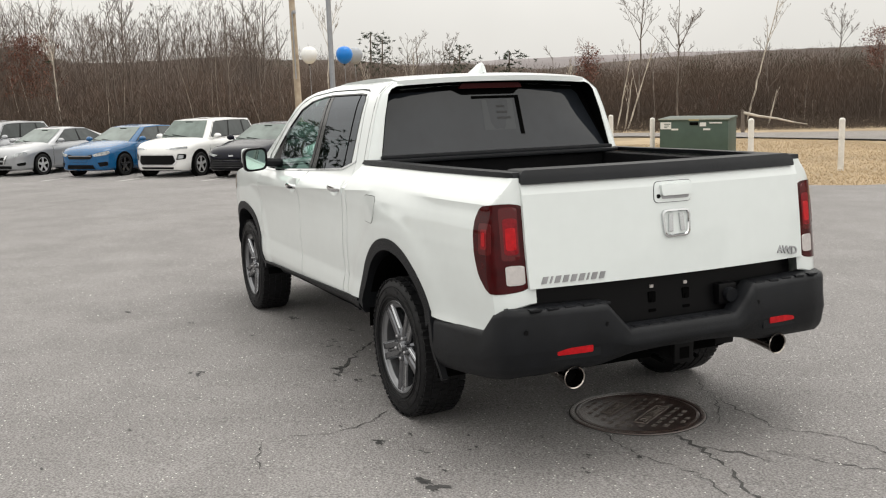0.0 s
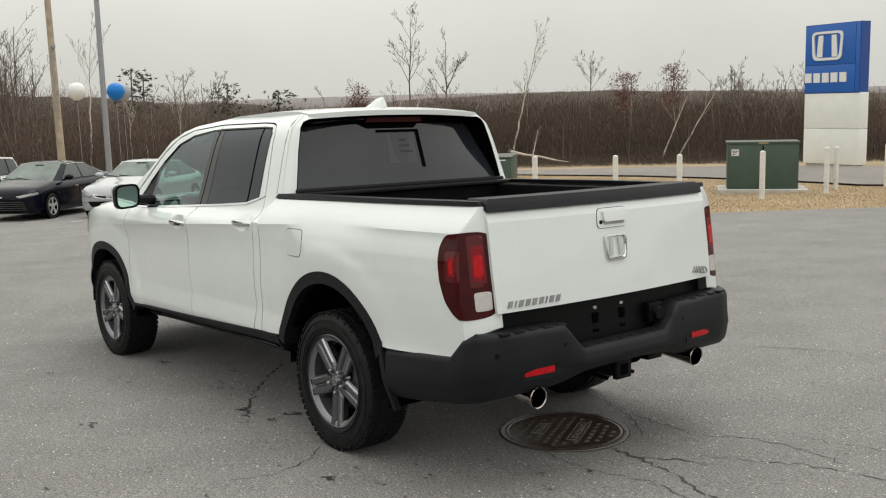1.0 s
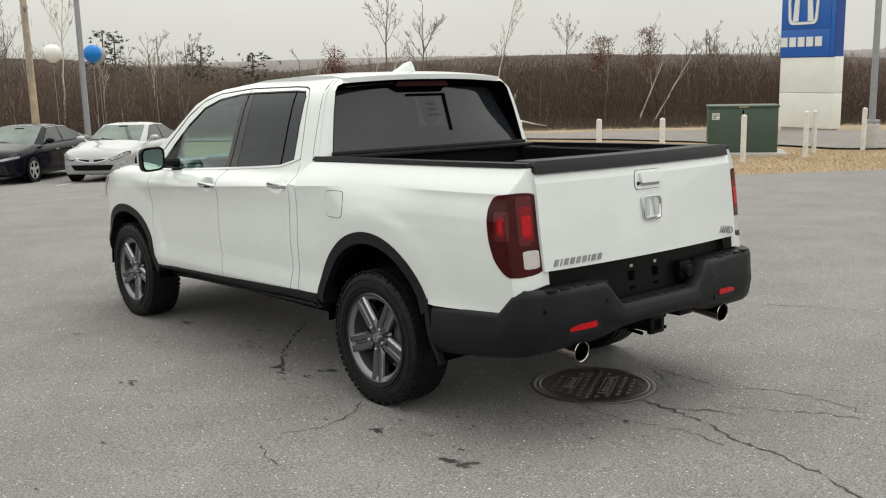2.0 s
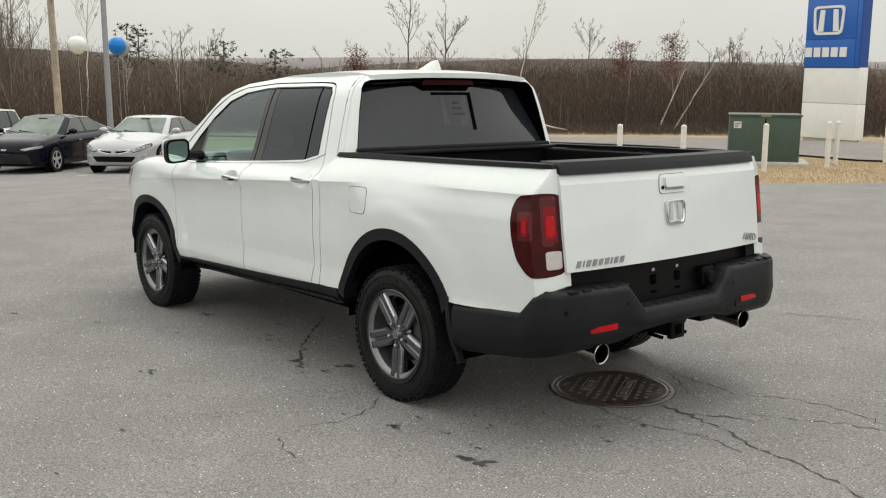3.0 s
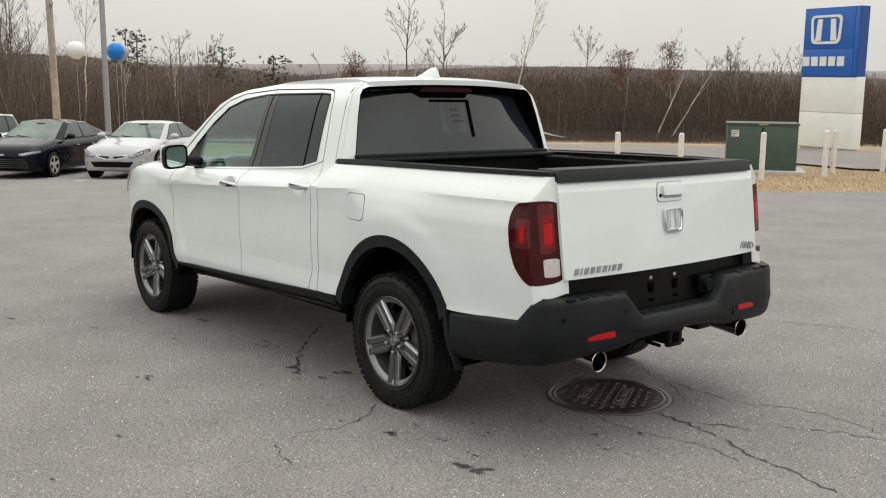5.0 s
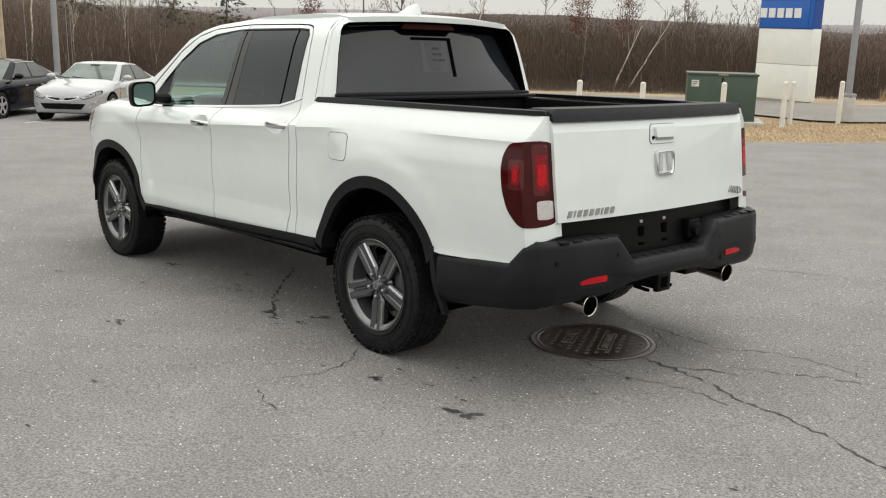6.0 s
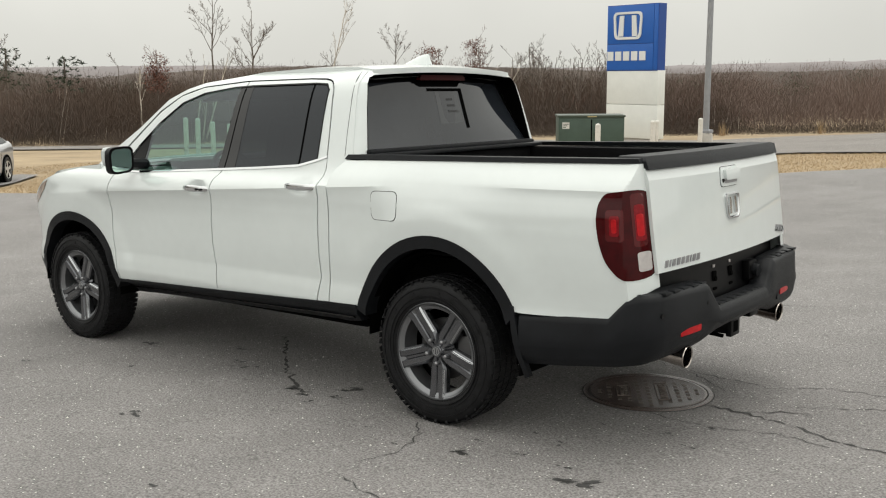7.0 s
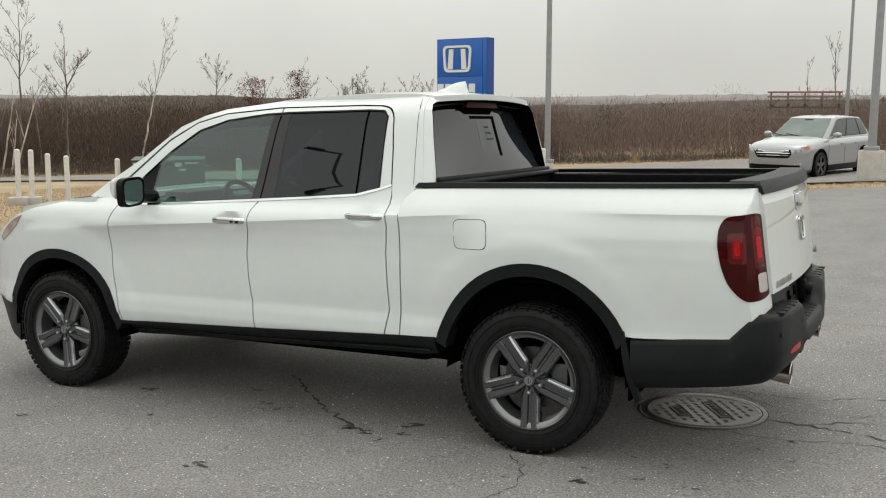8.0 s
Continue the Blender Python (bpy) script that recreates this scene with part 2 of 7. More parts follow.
def asphalt(name, c, stain):
    m = mat(name, c, 0.9, vary=0.1, scale=0.35, fine=0.42, fine_scale=95, bump=0.7, bump_scale=140, spec=0.25)
    n, l = m.node_tree.nodes, m.node_tree.links
    b = n["Principled BSDF"]
    src = b.inputs["Base Color"].links[0].from_socket
    tc = next(k for k in n if k.bl_idname == "ShaderNodeTexCoord")
    # pale stone chips
    vor = n.new("ShaderNodeTexVoronoi")
    vor.inputs["Scale"].default_value = 50
    l.new(tc.outputs["Object"], vor.inputs["Vector"])
    lt = n.new("ShaderNodeMath")
    lt.operation, lt.inputs[1].default_value = "LESS_THAN", 0.21
    l.new(vor.outputs["Distance"], lt.inputs[0])
    pick = n.new("ShaderNodeMath")
    pick.operation, pick.inputs[1].default_value = "GREATER_THAN", 0.87
    sep = n.new("ShaderNodeSeparateColor")
    l.new(vor.outputs["Color"], sep.inputs["Color"])
    l.new(sep.outputs[0], pick.inputs[0])
    both = n.new("ShaderNodeMath")
    both.operation = "MULTIPLY"
    l.new(lt.outputs[0], both.inputs[0])
    l.new(pick.outputs[0], both.inputs[1])
    half = n.new("ShaderNodeMath")
    half.operation, half.inputs[1].default_value = "MULTIPLY", 0.85
    l.new(both.outputs[0], half.inputs[0])
    mx = n.new("ShaderNodeMixRGB")
    mx.inputs["Color2"].default_value = (0.78, 0.77, 0.73, 1)
    l.new(half.outputs[0], mx.inputs["Fac"])
    l.new(src, mx.inputs["Color1"])
    # broad worn patches
    big = n.new("ShaderNodeTexNoise")
    big.inputs["Scale"].default_value, big.inputs["Detail"].default_value = 1.7, 5
    l.new(tc.outputs["Object"], big.inputs["Vector"])
    rr = n.new("ShaderNodeMapRange")
    rr.inputs["From Min"].default_value, rr.inputs["From Max"].default_value = 0.35, 0.7
    rr.inputs["To Min"].default_value, rr.inputs["To Max"].default_value = 1 - stain, 1 + stain
    l.new(big.outputs["Fac"], rr.inputs["Value"])
    mu = n.new("ShaderNodeVectorMath")
    mu.operation = "MULTIPLY"
    l.new(mx.outputs["Color"], mu.inputs[0])
    l.new(rr.outputs["Result"], mu.inputs[1])
    l.new(mu.outputs["Vector"], b.inputs["Base Color"])
    return m


M_ASPHALT = asphalt("lot asphalt", (0.234, 0.224, 0.220), 0.075)
M_ROAD = asphalt("road asphalt", (0.225, 0.208, 0.195), 0.06)

# one sheet to the horizon, denser near the middle
ticks = sorted({s * v for s in (-1, 1) for v in list(np.arange(0, 72, 1.5)) + [80, 95, 115, 140, 180, 250, 400, 700, 1300, 2400]})
bm = bmesh.new()
rows_v = [[bm.verts.new((x, y, ground_z(x, y) - 0.05 - 0.006 * max(0, math.hypot(x, y) - 75))) for x in ticks] for y in ticks]
for a, b in zip(rows_v, rows_v[1:]):
    for i in range(len(ticks) - 1):
        bm.faces.new((a[i], a[i + 1], b[i + 1], b[i]))
tagged(part("ground", bm, M_DRYGRASS, None, smooth=60), "dry straw-coloured winter grass around the lot", "grass", kind="structure")

LOT = [(170, -160), (170, 26), (70, 22), (30, 20.0), (12, 18.4), (0.6, 17.3), (-2.2, 16.2), (-3.6, 15.4), (-4.8, 14.2), (-6.1, 13.2), (-7.2, 12.3), (-7.8, 10.8),
       (-10.5, 8.3), (-14.3, 5.6), (-16.8, 5.5), (-18.4, 5.7), (-19.4, 6.4), (-22.7, 9.65), (-23.4, 9.5), (-25.5, 7.6), (-29.5, 4.2), (-50, -14), (-60, -160)]
sheet("pavement", LOT, 0.0, M_ASPHALT, 1.5, "worn grey asphalt car lot with fine cracks", "asphalt")
ROAD = [(-95, -14), (-70, 1), (-55, 9.5), (-38.1, 18.8), (-31.7, 23.1), (-26, 25), (-20.4, 25.9), (-17, 25.6), (-12.4, 24.6), (-9, 23.2), (-6.8, 24.5), (-4.2, 23.4), (-1.8, 19.6), (1, 19.4), (4, 20.5), (30, 24), (70, 27),
        (70, 52), (20, 48), (0, 46), (-9.6, 44), (-12.5, 40.2), (-14.4, 35.0), (-22, 33.6), (-25, 31.9), (-29.2, 28.2), (-34.8, 25.6), (-41.6, 20.7), (-56, 12.5), (-72, 4), (-97, -10)]
sheet("road", ROAD, 0.01, M_ROAD, 1.5, "pale grey asphalt road behind the grass strip", "road")


# ---- the pickup truck: x runs to its tail, left side at -y, rear axle at x = 0 ----
TRUCK = Matrix.Translation((0, -0.9, 0.0)) @ pose(0, 0, 0, -1.012, -1.523, 0) @ Matrix.Translation((0, 0.9, 0.0))
truck = thing("pickup_truck", TRUCK, "white four-door pickup truck with black plastic cladding parked on the asphalt", "pickup truck")
REAR_C, REAR_R, FRONT_C, FRONT_R = (0.020, 0.40), 0.515, (-3.15, 0.38), 0.508
TALL = 1.062  # the rear arch is a little taller than wide


def rear_arc(rad, a0, a1, n):
    return [(x, REAR_C[1] + (z - REAR_C[1]) * TALL) for x, z in arc(*REAR_C, rad, a0, a1, n)]


M_HEAD = mat("smoky headlamp lens with amber edge", (0.34, 0.27, 0.22), 0.1, coat=0.6, vary=0.4, scale=14)


TAIL = [(0.3, 0.0), (0.5, 0.012), (0.7, 0.026), (0.9, 0.046), (1.1, 0.068)]
CORNER = [(0.90, 1.0), (0.96, 0.935), (1.0, 0.890), (1.02, 0.865), (1.034, 0.845), (1.044, 0.825), (1.051, 0.80), (1.058, 0.775), (1.063, 0.757), (1.068, 0.735)]
CORNER_CUTS = [((x, 1.07, 0), (1, 0.12, 0)) for x in (0.97, 0.985, 1.0, 1.01, 1.02, 1.028, 1.035, 1.040, 1.045, 1.049, 1.053, 1.057, 1.061)]


def ends(x):
    """How far the body draws in towards nose and tail."""
    w = lerp(x, TAIL)
    if x < -3.25:
        w += 0.17 * ((-3.25 - x) / 0.65) ** 2.3
    return w


def flare(x, z):
    f = 0.0
    for (cx, cz), r in ((REAR_C, REAR_R), (FRONT_C, FRONT_R)):
        d = math.hypot(x - cx, z - cz)
        f += 0.010 * (1 - smooth(r + 0.11, r + 0.20, d))
    return f


def door_crease(x):
    return 1.052 + 0.0527 * (x + 2.624)


HANDLES = ((-1.78, 1.105), (-0.905, 1.148))


def folds(x, z):
    """Pressed creases: one rising along the doors, one along the top of the bed."""
    f = 0.0
    for c, k, up, down in ((door_crease(x), smooth(-3.15, -2.7, x) * (1 - smooth(-0.5, -0.15, x)), 0.010, 0.036), (1.195, smooth(0.05, 0.6, x), 0.008, 0.021)):
        d = z - c
        if d > 0:
            f += k * up * (1 - smooth(0.0, 0.11, d))
        else:
            f += k * (up - down * (1 - math.exp(d / (0.055 if c < 1.19 else 0.032)))) * (1 - smooth(0.10, 0.42, -d))
    # dished recesses behind the door handles
    for hx, hz in HANDLES:
        q = ((x - hx) / 0.108) ** 2 + ((z - hz - 0.004) / 0.050) ** 2
        if q < 1:
            f -= 0.034 * (1 - q) ** 1.5
    return f


LOWER = [(0.25, 0.900), (0.42, 0.922), (0.5, 0.948), (0.54, 0.957), (0.60, 0.953), (0.655, 0.944), (0.72, 0.947), (0.9, 0.962), (1, 0.966), (1.08, 0.962), (1.13, 0.950)]
SHOULDER = LOWER + [(1.17, 0.934), (1.21, 0.914), (1.25, 0.886), (1.29, 0.852), (1.31, 0.840), (1.36, 0.832)]
GREENHOUSE = LOWER + [(1.16, 0.932), (1.18, 0.905), (1.2, 0.876), (1.22, 0.864), (1.3, 0.838), (1.5, 0.785), (1.62, 0.750), (1.69, 0.720), (1.72, 0.690), (1.74, 0.660), (1.76, 0.632), (1.78, 0.592), (1.79, 0.552), (1.81, 0.470)]


def half_bed(x, z):
    return min(lerp(z, SHOULDER) + folds(x, z) - ends(x) + flare(x, z), lerp(x + 0.12 * (z - 1.07), CORNER))


def half_cab(x, z):
    return lerp(z, GREENHOUSE) + folds(x, z) - ends(x) + (flare(x, z) if z < 1.19 else 0.0)


def on_side(fn, s, out=0.0):
    # the right flank stands a little further from the line of the left one
    more = 0.036 if s > 0 else 0.0
    return lambda u, v, d: (u, s * (fn(u, v) + more + out - d), v)


SEAM_A = [(-2.630, 0.470), (-2.652, 0.58), (-2.685, 0.741), (-2.705, 0.98), (-2.682, 1.100), (-2.645, 1.180)]
SEAM_B = [(-1.632, 0.508), (-1.643, 0.640), (-1.665, 0.78), (-1.675, 0.923), (-1.652, 1.081), (-1.646, 1.166), (-1.637, 1.218)]
SEAM_C = [(-0.791, 0.534), (-0.761, 0.671), (-0.768, 0.8), (-0.777, 0.962), (-0.769, 1.106), (-0.788, 1.193), (-0.786, 1.244), (-0.788, 1.297)]
SEAM_D = [(-0.698, 0.538), (-0.690, 0.763), (-0.692, 0.93), (-0.695, 1.081), (-0.701, 1.15), (-0.703, 1.203), (-0.684, 1.251), (-0.644, 1.291)]
GAP = 0.0041
CREASE = [((-2.624, 1.052, 0), (-0.0527, 1, 0))]


def shift(pts, d):
    return [(x + d, z) for x, z in pts]


def side_panels(s):
    """All the panels of one flank; s is -1 for the left side."""
    def add(name, outline, fn, material, out=0.0, thick=0.03, step=0.08, label="", par=truck, lines=(), sharp=35):
        return part(name, panel(outline, on_side(fn, s, out), thick, step, None, lines), material, par, label, sharp)

    # fender
    fender = ([(-2.636, 0.472)] + shift(SEAM_A, -GAP)[1:] + [(-2.690, 1.212), (-2.870, 1.207), (-3.100, 1.185), (-3.35, 1.140), (-3.52, 1.09), (-3.67, 1.02),
              (-3.82, 0.94), (-3.95, 0.83), (-4.00, 0.66), (-3.93, 0.52), (-3.68, 0.50)] + arc(*FRONT_C, FRONT_R, 166, 10.5, 18))
    add("front_fender", fender, half_cab, M_PAINT, step=(0.04, 0.02), lines=CREASE)
    # doors below the belt
    add("front_door", shift(SEAM_B, -GAP) + [(-1.774, 1.211), (-2.412, 1.182)] + shift(SEAM_A, GAP)[::-1], half_cab, M_PAINT, step=(0.022, 0.0125), lines=CREASE, sharp=27)
    add("rear_door", shift(SEAM_C, -GAP) + [(-0.868, 1.287), (-1.003, 1.256), (-1.312, 1.236)] + shift(SEAM_B, GAP)[::-1], half_cab, M_PAINT, step=(0.022, 0.0125), lines=CREASE, sharp=27)
    # cab: roof rail, pillars and the strip behind the rear door
    add("cab_side", shift(SEAM_D, -GAP) + [(-0.622, 1.295), (-0.606, 1.311), (-0.632, 1.499), (-0.660, 1.700), (-0.668, 1.757), (-0.755, 1.777), (-1.098, 1.786), (-1.537, 1.773),
         (-1.980, 1.727), (-2.121, 1.690), (-2.279, 1.630), (-2.541, 1.449), (-2.800, 1.303), (-2.930, 1.215), (-2.740, 1.205), (-2.702, 1.284), (-2.613, 1.357),
         (-2.347, 1.560), (-2.153, 1.657), (-1.961, 1.704), (-1.598, 1.730), (-1.052, 1.730), (-0.925, 1.725), (-0.890, 1.719), (-0.864, 1.709), (-0.845, 1.695), (-0.833, 1.675), (-0.825, 1.650), (-0.806, 1.499), (-0.792, 1.310)]
        + shift(SEAM_C, GAP)[::-1][1:], half_cab, M_PAINT, step=0.05)
    add("pillar_seam", [(-0.663, 1.311), (-0.670, 1.418), (-0.675, 1.550), (-0.685, 1.700), (-0.706, 1.755), (-0.7082, 1.755), (-0.6872, 1.700), (-0.6772, 1.550), (-0.6722, 1.418), (-0.6652, 1.311)], half_cab, M_SATIN, out=0.001, thick=0.004, step=0.02)
    # painted window frames
    add("door_frame", [(-2.640, 1.195), (-2.675, 1.290), (-2.597, 1.351), (-2.342, 1.550), (-2.152, 1.649), (-1.958, 1.696), (-1.577, 1.722), (-1.573, 1.694), (-1.664, 1.690),
         (-1.938, 1.660), (-2.134, 1.603), (-2.327, 1.484), (-2.508, 1.341), (-2.645, 1.198)], half_cab, M_PAINT, step=0.05)
    add("door_frame", [(-1.567, 1.722), (-1.048, 1.722), (-0.927, 1.717), (-0.894, 1.711), (-0.870, 1.702), (-0.853, 1.689), (-0.842, 1.671), (-0.834, 1.648), (-0.815, 1.499), (-0.800, 1.305), (-0.872, 1.291), (-0.872, 1.499),
         (-0.870, 1.660), (-0.899, 1.692), (-0.994, 1.698), (-1.511, 1.696), (-1.563, 1.694)], half_cab, M_PAINT, step=0.05)
    add("frame_joint", [(-2.655, 1.205), (-2.683, 1.290), (-2.600, 1.357), (-2.345, 1.558), (-2.153, 1.655), (-1.960, 1.702), (-1.598, 1.728), (-1.052, 1.728), (-0.890, 1.717), (-0.846, 1.694), (-0.825, 1.649), (-0.807, 1.499), (-0.793, 1.306),
         (-0.806, 1.303), (-0.820, 1.499), (-0.838, 1.645), (-0.856, 1.683), (-0.895, 1.704), (-1.048, 1.716), (-1.598, 1.716), (-1.957, 1.690), (-2.151, 1.643), (-2.340, 1.545), (-2.595, 1.345), (-2.670, 1.286), (-2.640, 1.205)], half_cab, M_UNDER, out=-0.006, thick=0.01, step=0.04)
    # black backing that fills the seams, and the pillar between the doors
    add("seam_backing", [(-2.6, 0.52), (-0.6, 0.58), (-0.631, 1.175), (-2.629, 1.147)], half_cab, M_UNDER, out=-0.026, thick=0.004, step=0.12)
    add("pillar_trim", [(-1.690, 1.217), (-1.615, 1.694), (-1.503, 1.697), (-1.540, 1.229)], half_cab, M_GLOSSBLACK, out=-0.003, thick=0.02, step=0.05)
    add("pillar_gap", [(-1.628, 1.219), (-1.560, 1.722), (-1.567, 1.722), (-1.6355, 1.219)], half_cab, M_UNDER, out=-0.0018, thick=0.01, step=0.05)
    add("window_divider", [(-1.001, 1.699), (-0.990, 1.699), (-1.003, 1.258), (-1.014, 1.256)], half_cab, M_UNDER, out=-0.0025, thick=0.02, step=0.05)
    add("sail_trim", [(-2.643, 1.196), (-2.508, 1.341), (-2.425, 1.408), (-2.405, 1.408), (-2.447, 1.192)], half_cab, M_SATIN, out=-0.004, thick=0.02)
    add("window_trim", [(-2.670, 1.185), (-2.418, 1.186), (-1.774, 1.216), (-1.312, 1.240), (-1.003, 1.260), (-0.868, 1.291), (-0.792, 1.311), (-0.793, 1.301), (-0.869, 1.278), (-1.004, 1.247),
         (-1.313, 1.228), (-1.772, 1.204), (-2.404, 1.176), (-2.656, 1.175)], half_cab, M_CHROME, out=0.005, thick=0.01, label="thin chrome belt moulding")
    add("window_trim", [(-2.6626, 1.1972), (-2.5114, 1.3458), (-2.3284, 1.4909), (-2.1324, 1.61), (-1.9373, 1.6662), (-1.665, 1.6962), (-1.5118, 1.7022), (-0.9949, 1.7042), (-0.8959, 1.6982), (-0.8629, 1.6639), (-0.8655, 1.499), (-0.8638, 1.2927), (-0.8716, 1.2914), (-0.872, 1.499), (-0.8714, 1.6594), (-0.8998, 1.6904), (-0.9942, 1.6964), (-1.5112, 1.6944), (-1.665, 1.6884), (-1.9386, 1.6584), (-2.1344, 1.6016), (-2.3304, 1.4818), (-2.5134, 1.336), (-2.6522, 1.194)], half_cab, M_SATIN, out=0.002, thick=0.012, step=0.04)
    # glass
    for outline, gm, lab in (([(-2.445, 1.190), (-2.406, 1.418), (-2.326, 1.486), (-2.134, 1.605), (-1.938, 1.662), (-1.611, 1.693), (-1.686, 1.217)], M_GREEN, "green-tinted clear glass"),
                             ([(-1.549, 1.224), (-1.511, 1.698), (-0.995, 1.700), (-1.008, 1.257)], M_TINT, "dark privacy glass"),
                             ([(-1.008, 1.257), (-0.995, 1.700), (-0.899, 1.694), (-0.870, 1.662), (-0.872, 1.499), (-0.872, 1.289)], M_TINT, "dark privacy glass")):
        g = add("side_window", outline, half_cab, gm, out=-0.0045, thick=0.0, step=0.05, label=lab)
        g.visible_shadow = False
    # bed side
    bed = ([(-0.698 + GAP, 0.540), (-0.485, 0.549)] + rear_arc(REAR_R, 164, 25.0, 22) + [(0.53, 0.628), (0.739, 0.632), (0.962, 0.648), (1.015, 0.70), (1.075, 0.748), (1.101, 0.775), (1.0917, 0.852),
           (1.0618, 1.101), (1.0367, 1.310), (0.159, 1.304)] + shift(SEAM_D, GAP)[::-1])
    add("bed_side", bed, half_bed, M_PAINT, step=(0.05, 0.0175), lines=CREASE + [((0, 1.195, 0), (0, 1, 0))] + CORNER_CUTS, sharp=24)
    add("rail_cap", [(-0.650, 1.297), (0.159, 1.304), (1.030, 1.311), (1.022, 1.332), (0.160, 1.327), (-0.631, 1.321)], half_bed, M_PLASTIC, out=0.006, thick=0.075, step=0.05, label="black plastic bed rail cap")
    # sill and arch cladding
    add("rocker_cladding", [(-2.66, 0.470), (-1.63, 0.503), (-0.485, 0.549), (-0.49, 0.46), (-0.60, 0.440), (-1.63, 0.402), (-2.62, 0.372)], lambda u, v: half_cab(u, v) - 0.11 * smooth(0.50, 0.37, v), M_PLASTIC, out=0.004, thick=0.06, step=0.05)
    add("rocker_edge", [(-2.66, 0.474), (-1.63, 0.508), (-0.485, 0.553), (-0.485, 0.537), (-1.63, 0.489), (-2.66, 0.455)], half_cab, M_PLASTIC, out=0.010, thick=0.02, step=0.2)
    # gloss strip added so the sill carries a highlight line
    add("rocker_lip", [(-2.64, 0.412), (-1.63, 0.443), (-0.52, 0.486), (-0.52, 0.474), (-1.63, 0.431), (-2.64, 0.400)], lambda u, v: half_cab(u, v) - 0.11 * smooth(0.50, 0.37, v), M_GLOSSBLACK, out=0.012, thick=0.02, step=0.2)
    ring = rear_arc(REAR_R + 0.004, 166, 23.5, 26) + rear_arc(REAR_R - 0.055, 20, 168, 26)
    add("wheel_arch", ring, half_bed, M_PLASTIC, out=0.004, thick=0.09, step=0.3, label="black plastic wheel-arch cladding")
    ring = arc(*FRONT_C, FRONT_R + 0.004, 172, 8, 26) + arc(*FRONT_C, FRONT_R - 0.055, 3, 176, 26)
    add("wheel_arch", ring, half_cab, M_PLASTIC, out=0.006, thick=0.09, step=0.3, label="black plastic wheel-arch cladding")
    add("front_bumper_cladding", [(-3.65, 0.505), (-3.92, 0.525), (-3.95, 0.43), (-3.85, 0.30), (-3.66, 0.245), (-3.61, 0.40)], half_cab, M_PLASTIC, out=0.004, thick=0.06, step=0.05)
    # wheel-well liners
    for (cx, cz), r in ((REAR_C, REAR_R - 0.05), (FRONT_C, FRONT_R - 0.05)):
        bm = bmesh.new()
        rim = arc(cx, cz, r, 181, -3, 22)
        loft(bm, [[(x, s * 0.92, z) for x, z in rim], [(x, s * 0.55, z) for x, z in rim]])
        bm.faces.new([bm.verts.new((x, s * 0.56, z)) for x, z in rim])
        part("wheel_well", bm, M_UNDER, truck)
    # mud flap behind the rear wheel
    flap = add("mud_flap", [(0.468, 0.66), (0.486, 0.655), (0.510, 0.55), (0.532, 0.42), (0.558, 0.330), (0.534, 0.318), (0.500, 0.42), (0.476, 0.55)], lambda u, v: 0.944 - 0.03 * smooth(0.5, 0.32, v), M_PLASTIC, out=0.012, thick=0.03, step=0.06)
    part("flap_plate", boxed(0.500, 0.512, min(s * 0.66, s * 0.93), max(s * 0.66, s * 0.93), 0.325, 0.62, 0.004), M_UNDER, flap)
    # fuel door (left side only)
    if s < 0:
        fd = rounded([(-0.380, 1.003), (-0.196, 1.005), (-0.206, 1.152), (-0.390, 1.149)], 0.035)
        inner = [(x + (0.0028 if x < -0.28 else -0.0028), z + (0.0028 if z < 1.08 else -0.0028)) for x, z in fd]
        add("fuel_door_gap", fd, half_bed, M_SATIN, out=0.0008, thick=0.004, step=0.05)
        add("fuel_door", inner, half_bed, M_PAINT, out=0.0022, thick=0.006, step=0.05)
    # door handles in dished recesses
    for hx, hz in HANDLES:
        skin = lerp(hz, GREENHOUSE) - 0.004 + (0.036 if s > 0 else 0.0)
        bm = bmesh.new()
        pts = [(-0.122, 0.004, 0.007), (-0.105, 0.022, 0.014), (-0.05, 0.036, 0.018), (0, 0.038, 0.019), (0.05, 0.036, 0.018), (0.105, 0.022, 0.014), (0.122, 0.004, 0.007)]
        loft(bm, [[(hx + u, s * (skin + o - 0.008 + 0.009 * math.cos(a)), hz + w * math.sin(a)) for a in [k * math.pi / 4 for k in range(8)]] for u, o, w in pts], closed=True, caps=True)
        part("door_handle", bm, M_CHROME, truck, "chrome pull handle")
        if s < 0 and hx < -1.5:
            for u in (0.045, 0.080):
                part("lock_cylinder", rod(bmesh.new(), (hx + u, s * (skin + 0.03), hz - 0.003), (hx + u, s * (skin + 0.0465), hz - 0.003), 0.0065, seg=10), M_SATIN, truck)
    # door mirror
    mx, my, mz = -2.440, 1.036, 1.260
    bm = bmesh.new()
    bmesh.ops.create_cube(bm, size=1, matrix=Matrix.Translation((mx, s * my, mz)) @ Matrix.Diagonal((0.085, 0.184, 0.182, 1)))
    for v in bm.verts:
        if v.co.x < mx:
            v.co.z = mz + (v.co.z - mz) * 0.62
            v.co.y = s * my + (v.co.y - s * my) * 0.75
        if v.co.z < mz and abs(v.co.y) < my:
            v.co.y += s * 0.035
    bmesh.ops.bevel(bm, geom=bm.edges[:], offset=0.04, segments=4, affect="EDGES", profile=0.6)
    mirror = part("door_mirror", bm, M_PLASTIC, truck, "black mirror housing with white cap")
    bm = bmesh.new()
    bmesh.ops.create_cube(bm, size=1, matrix=Matrix.Translation((mx - 0.048, s * (my + 0.006), mz + 0.020)) @ Matrix.Diagonal((0.062, 0.187, 0.136, 1)))
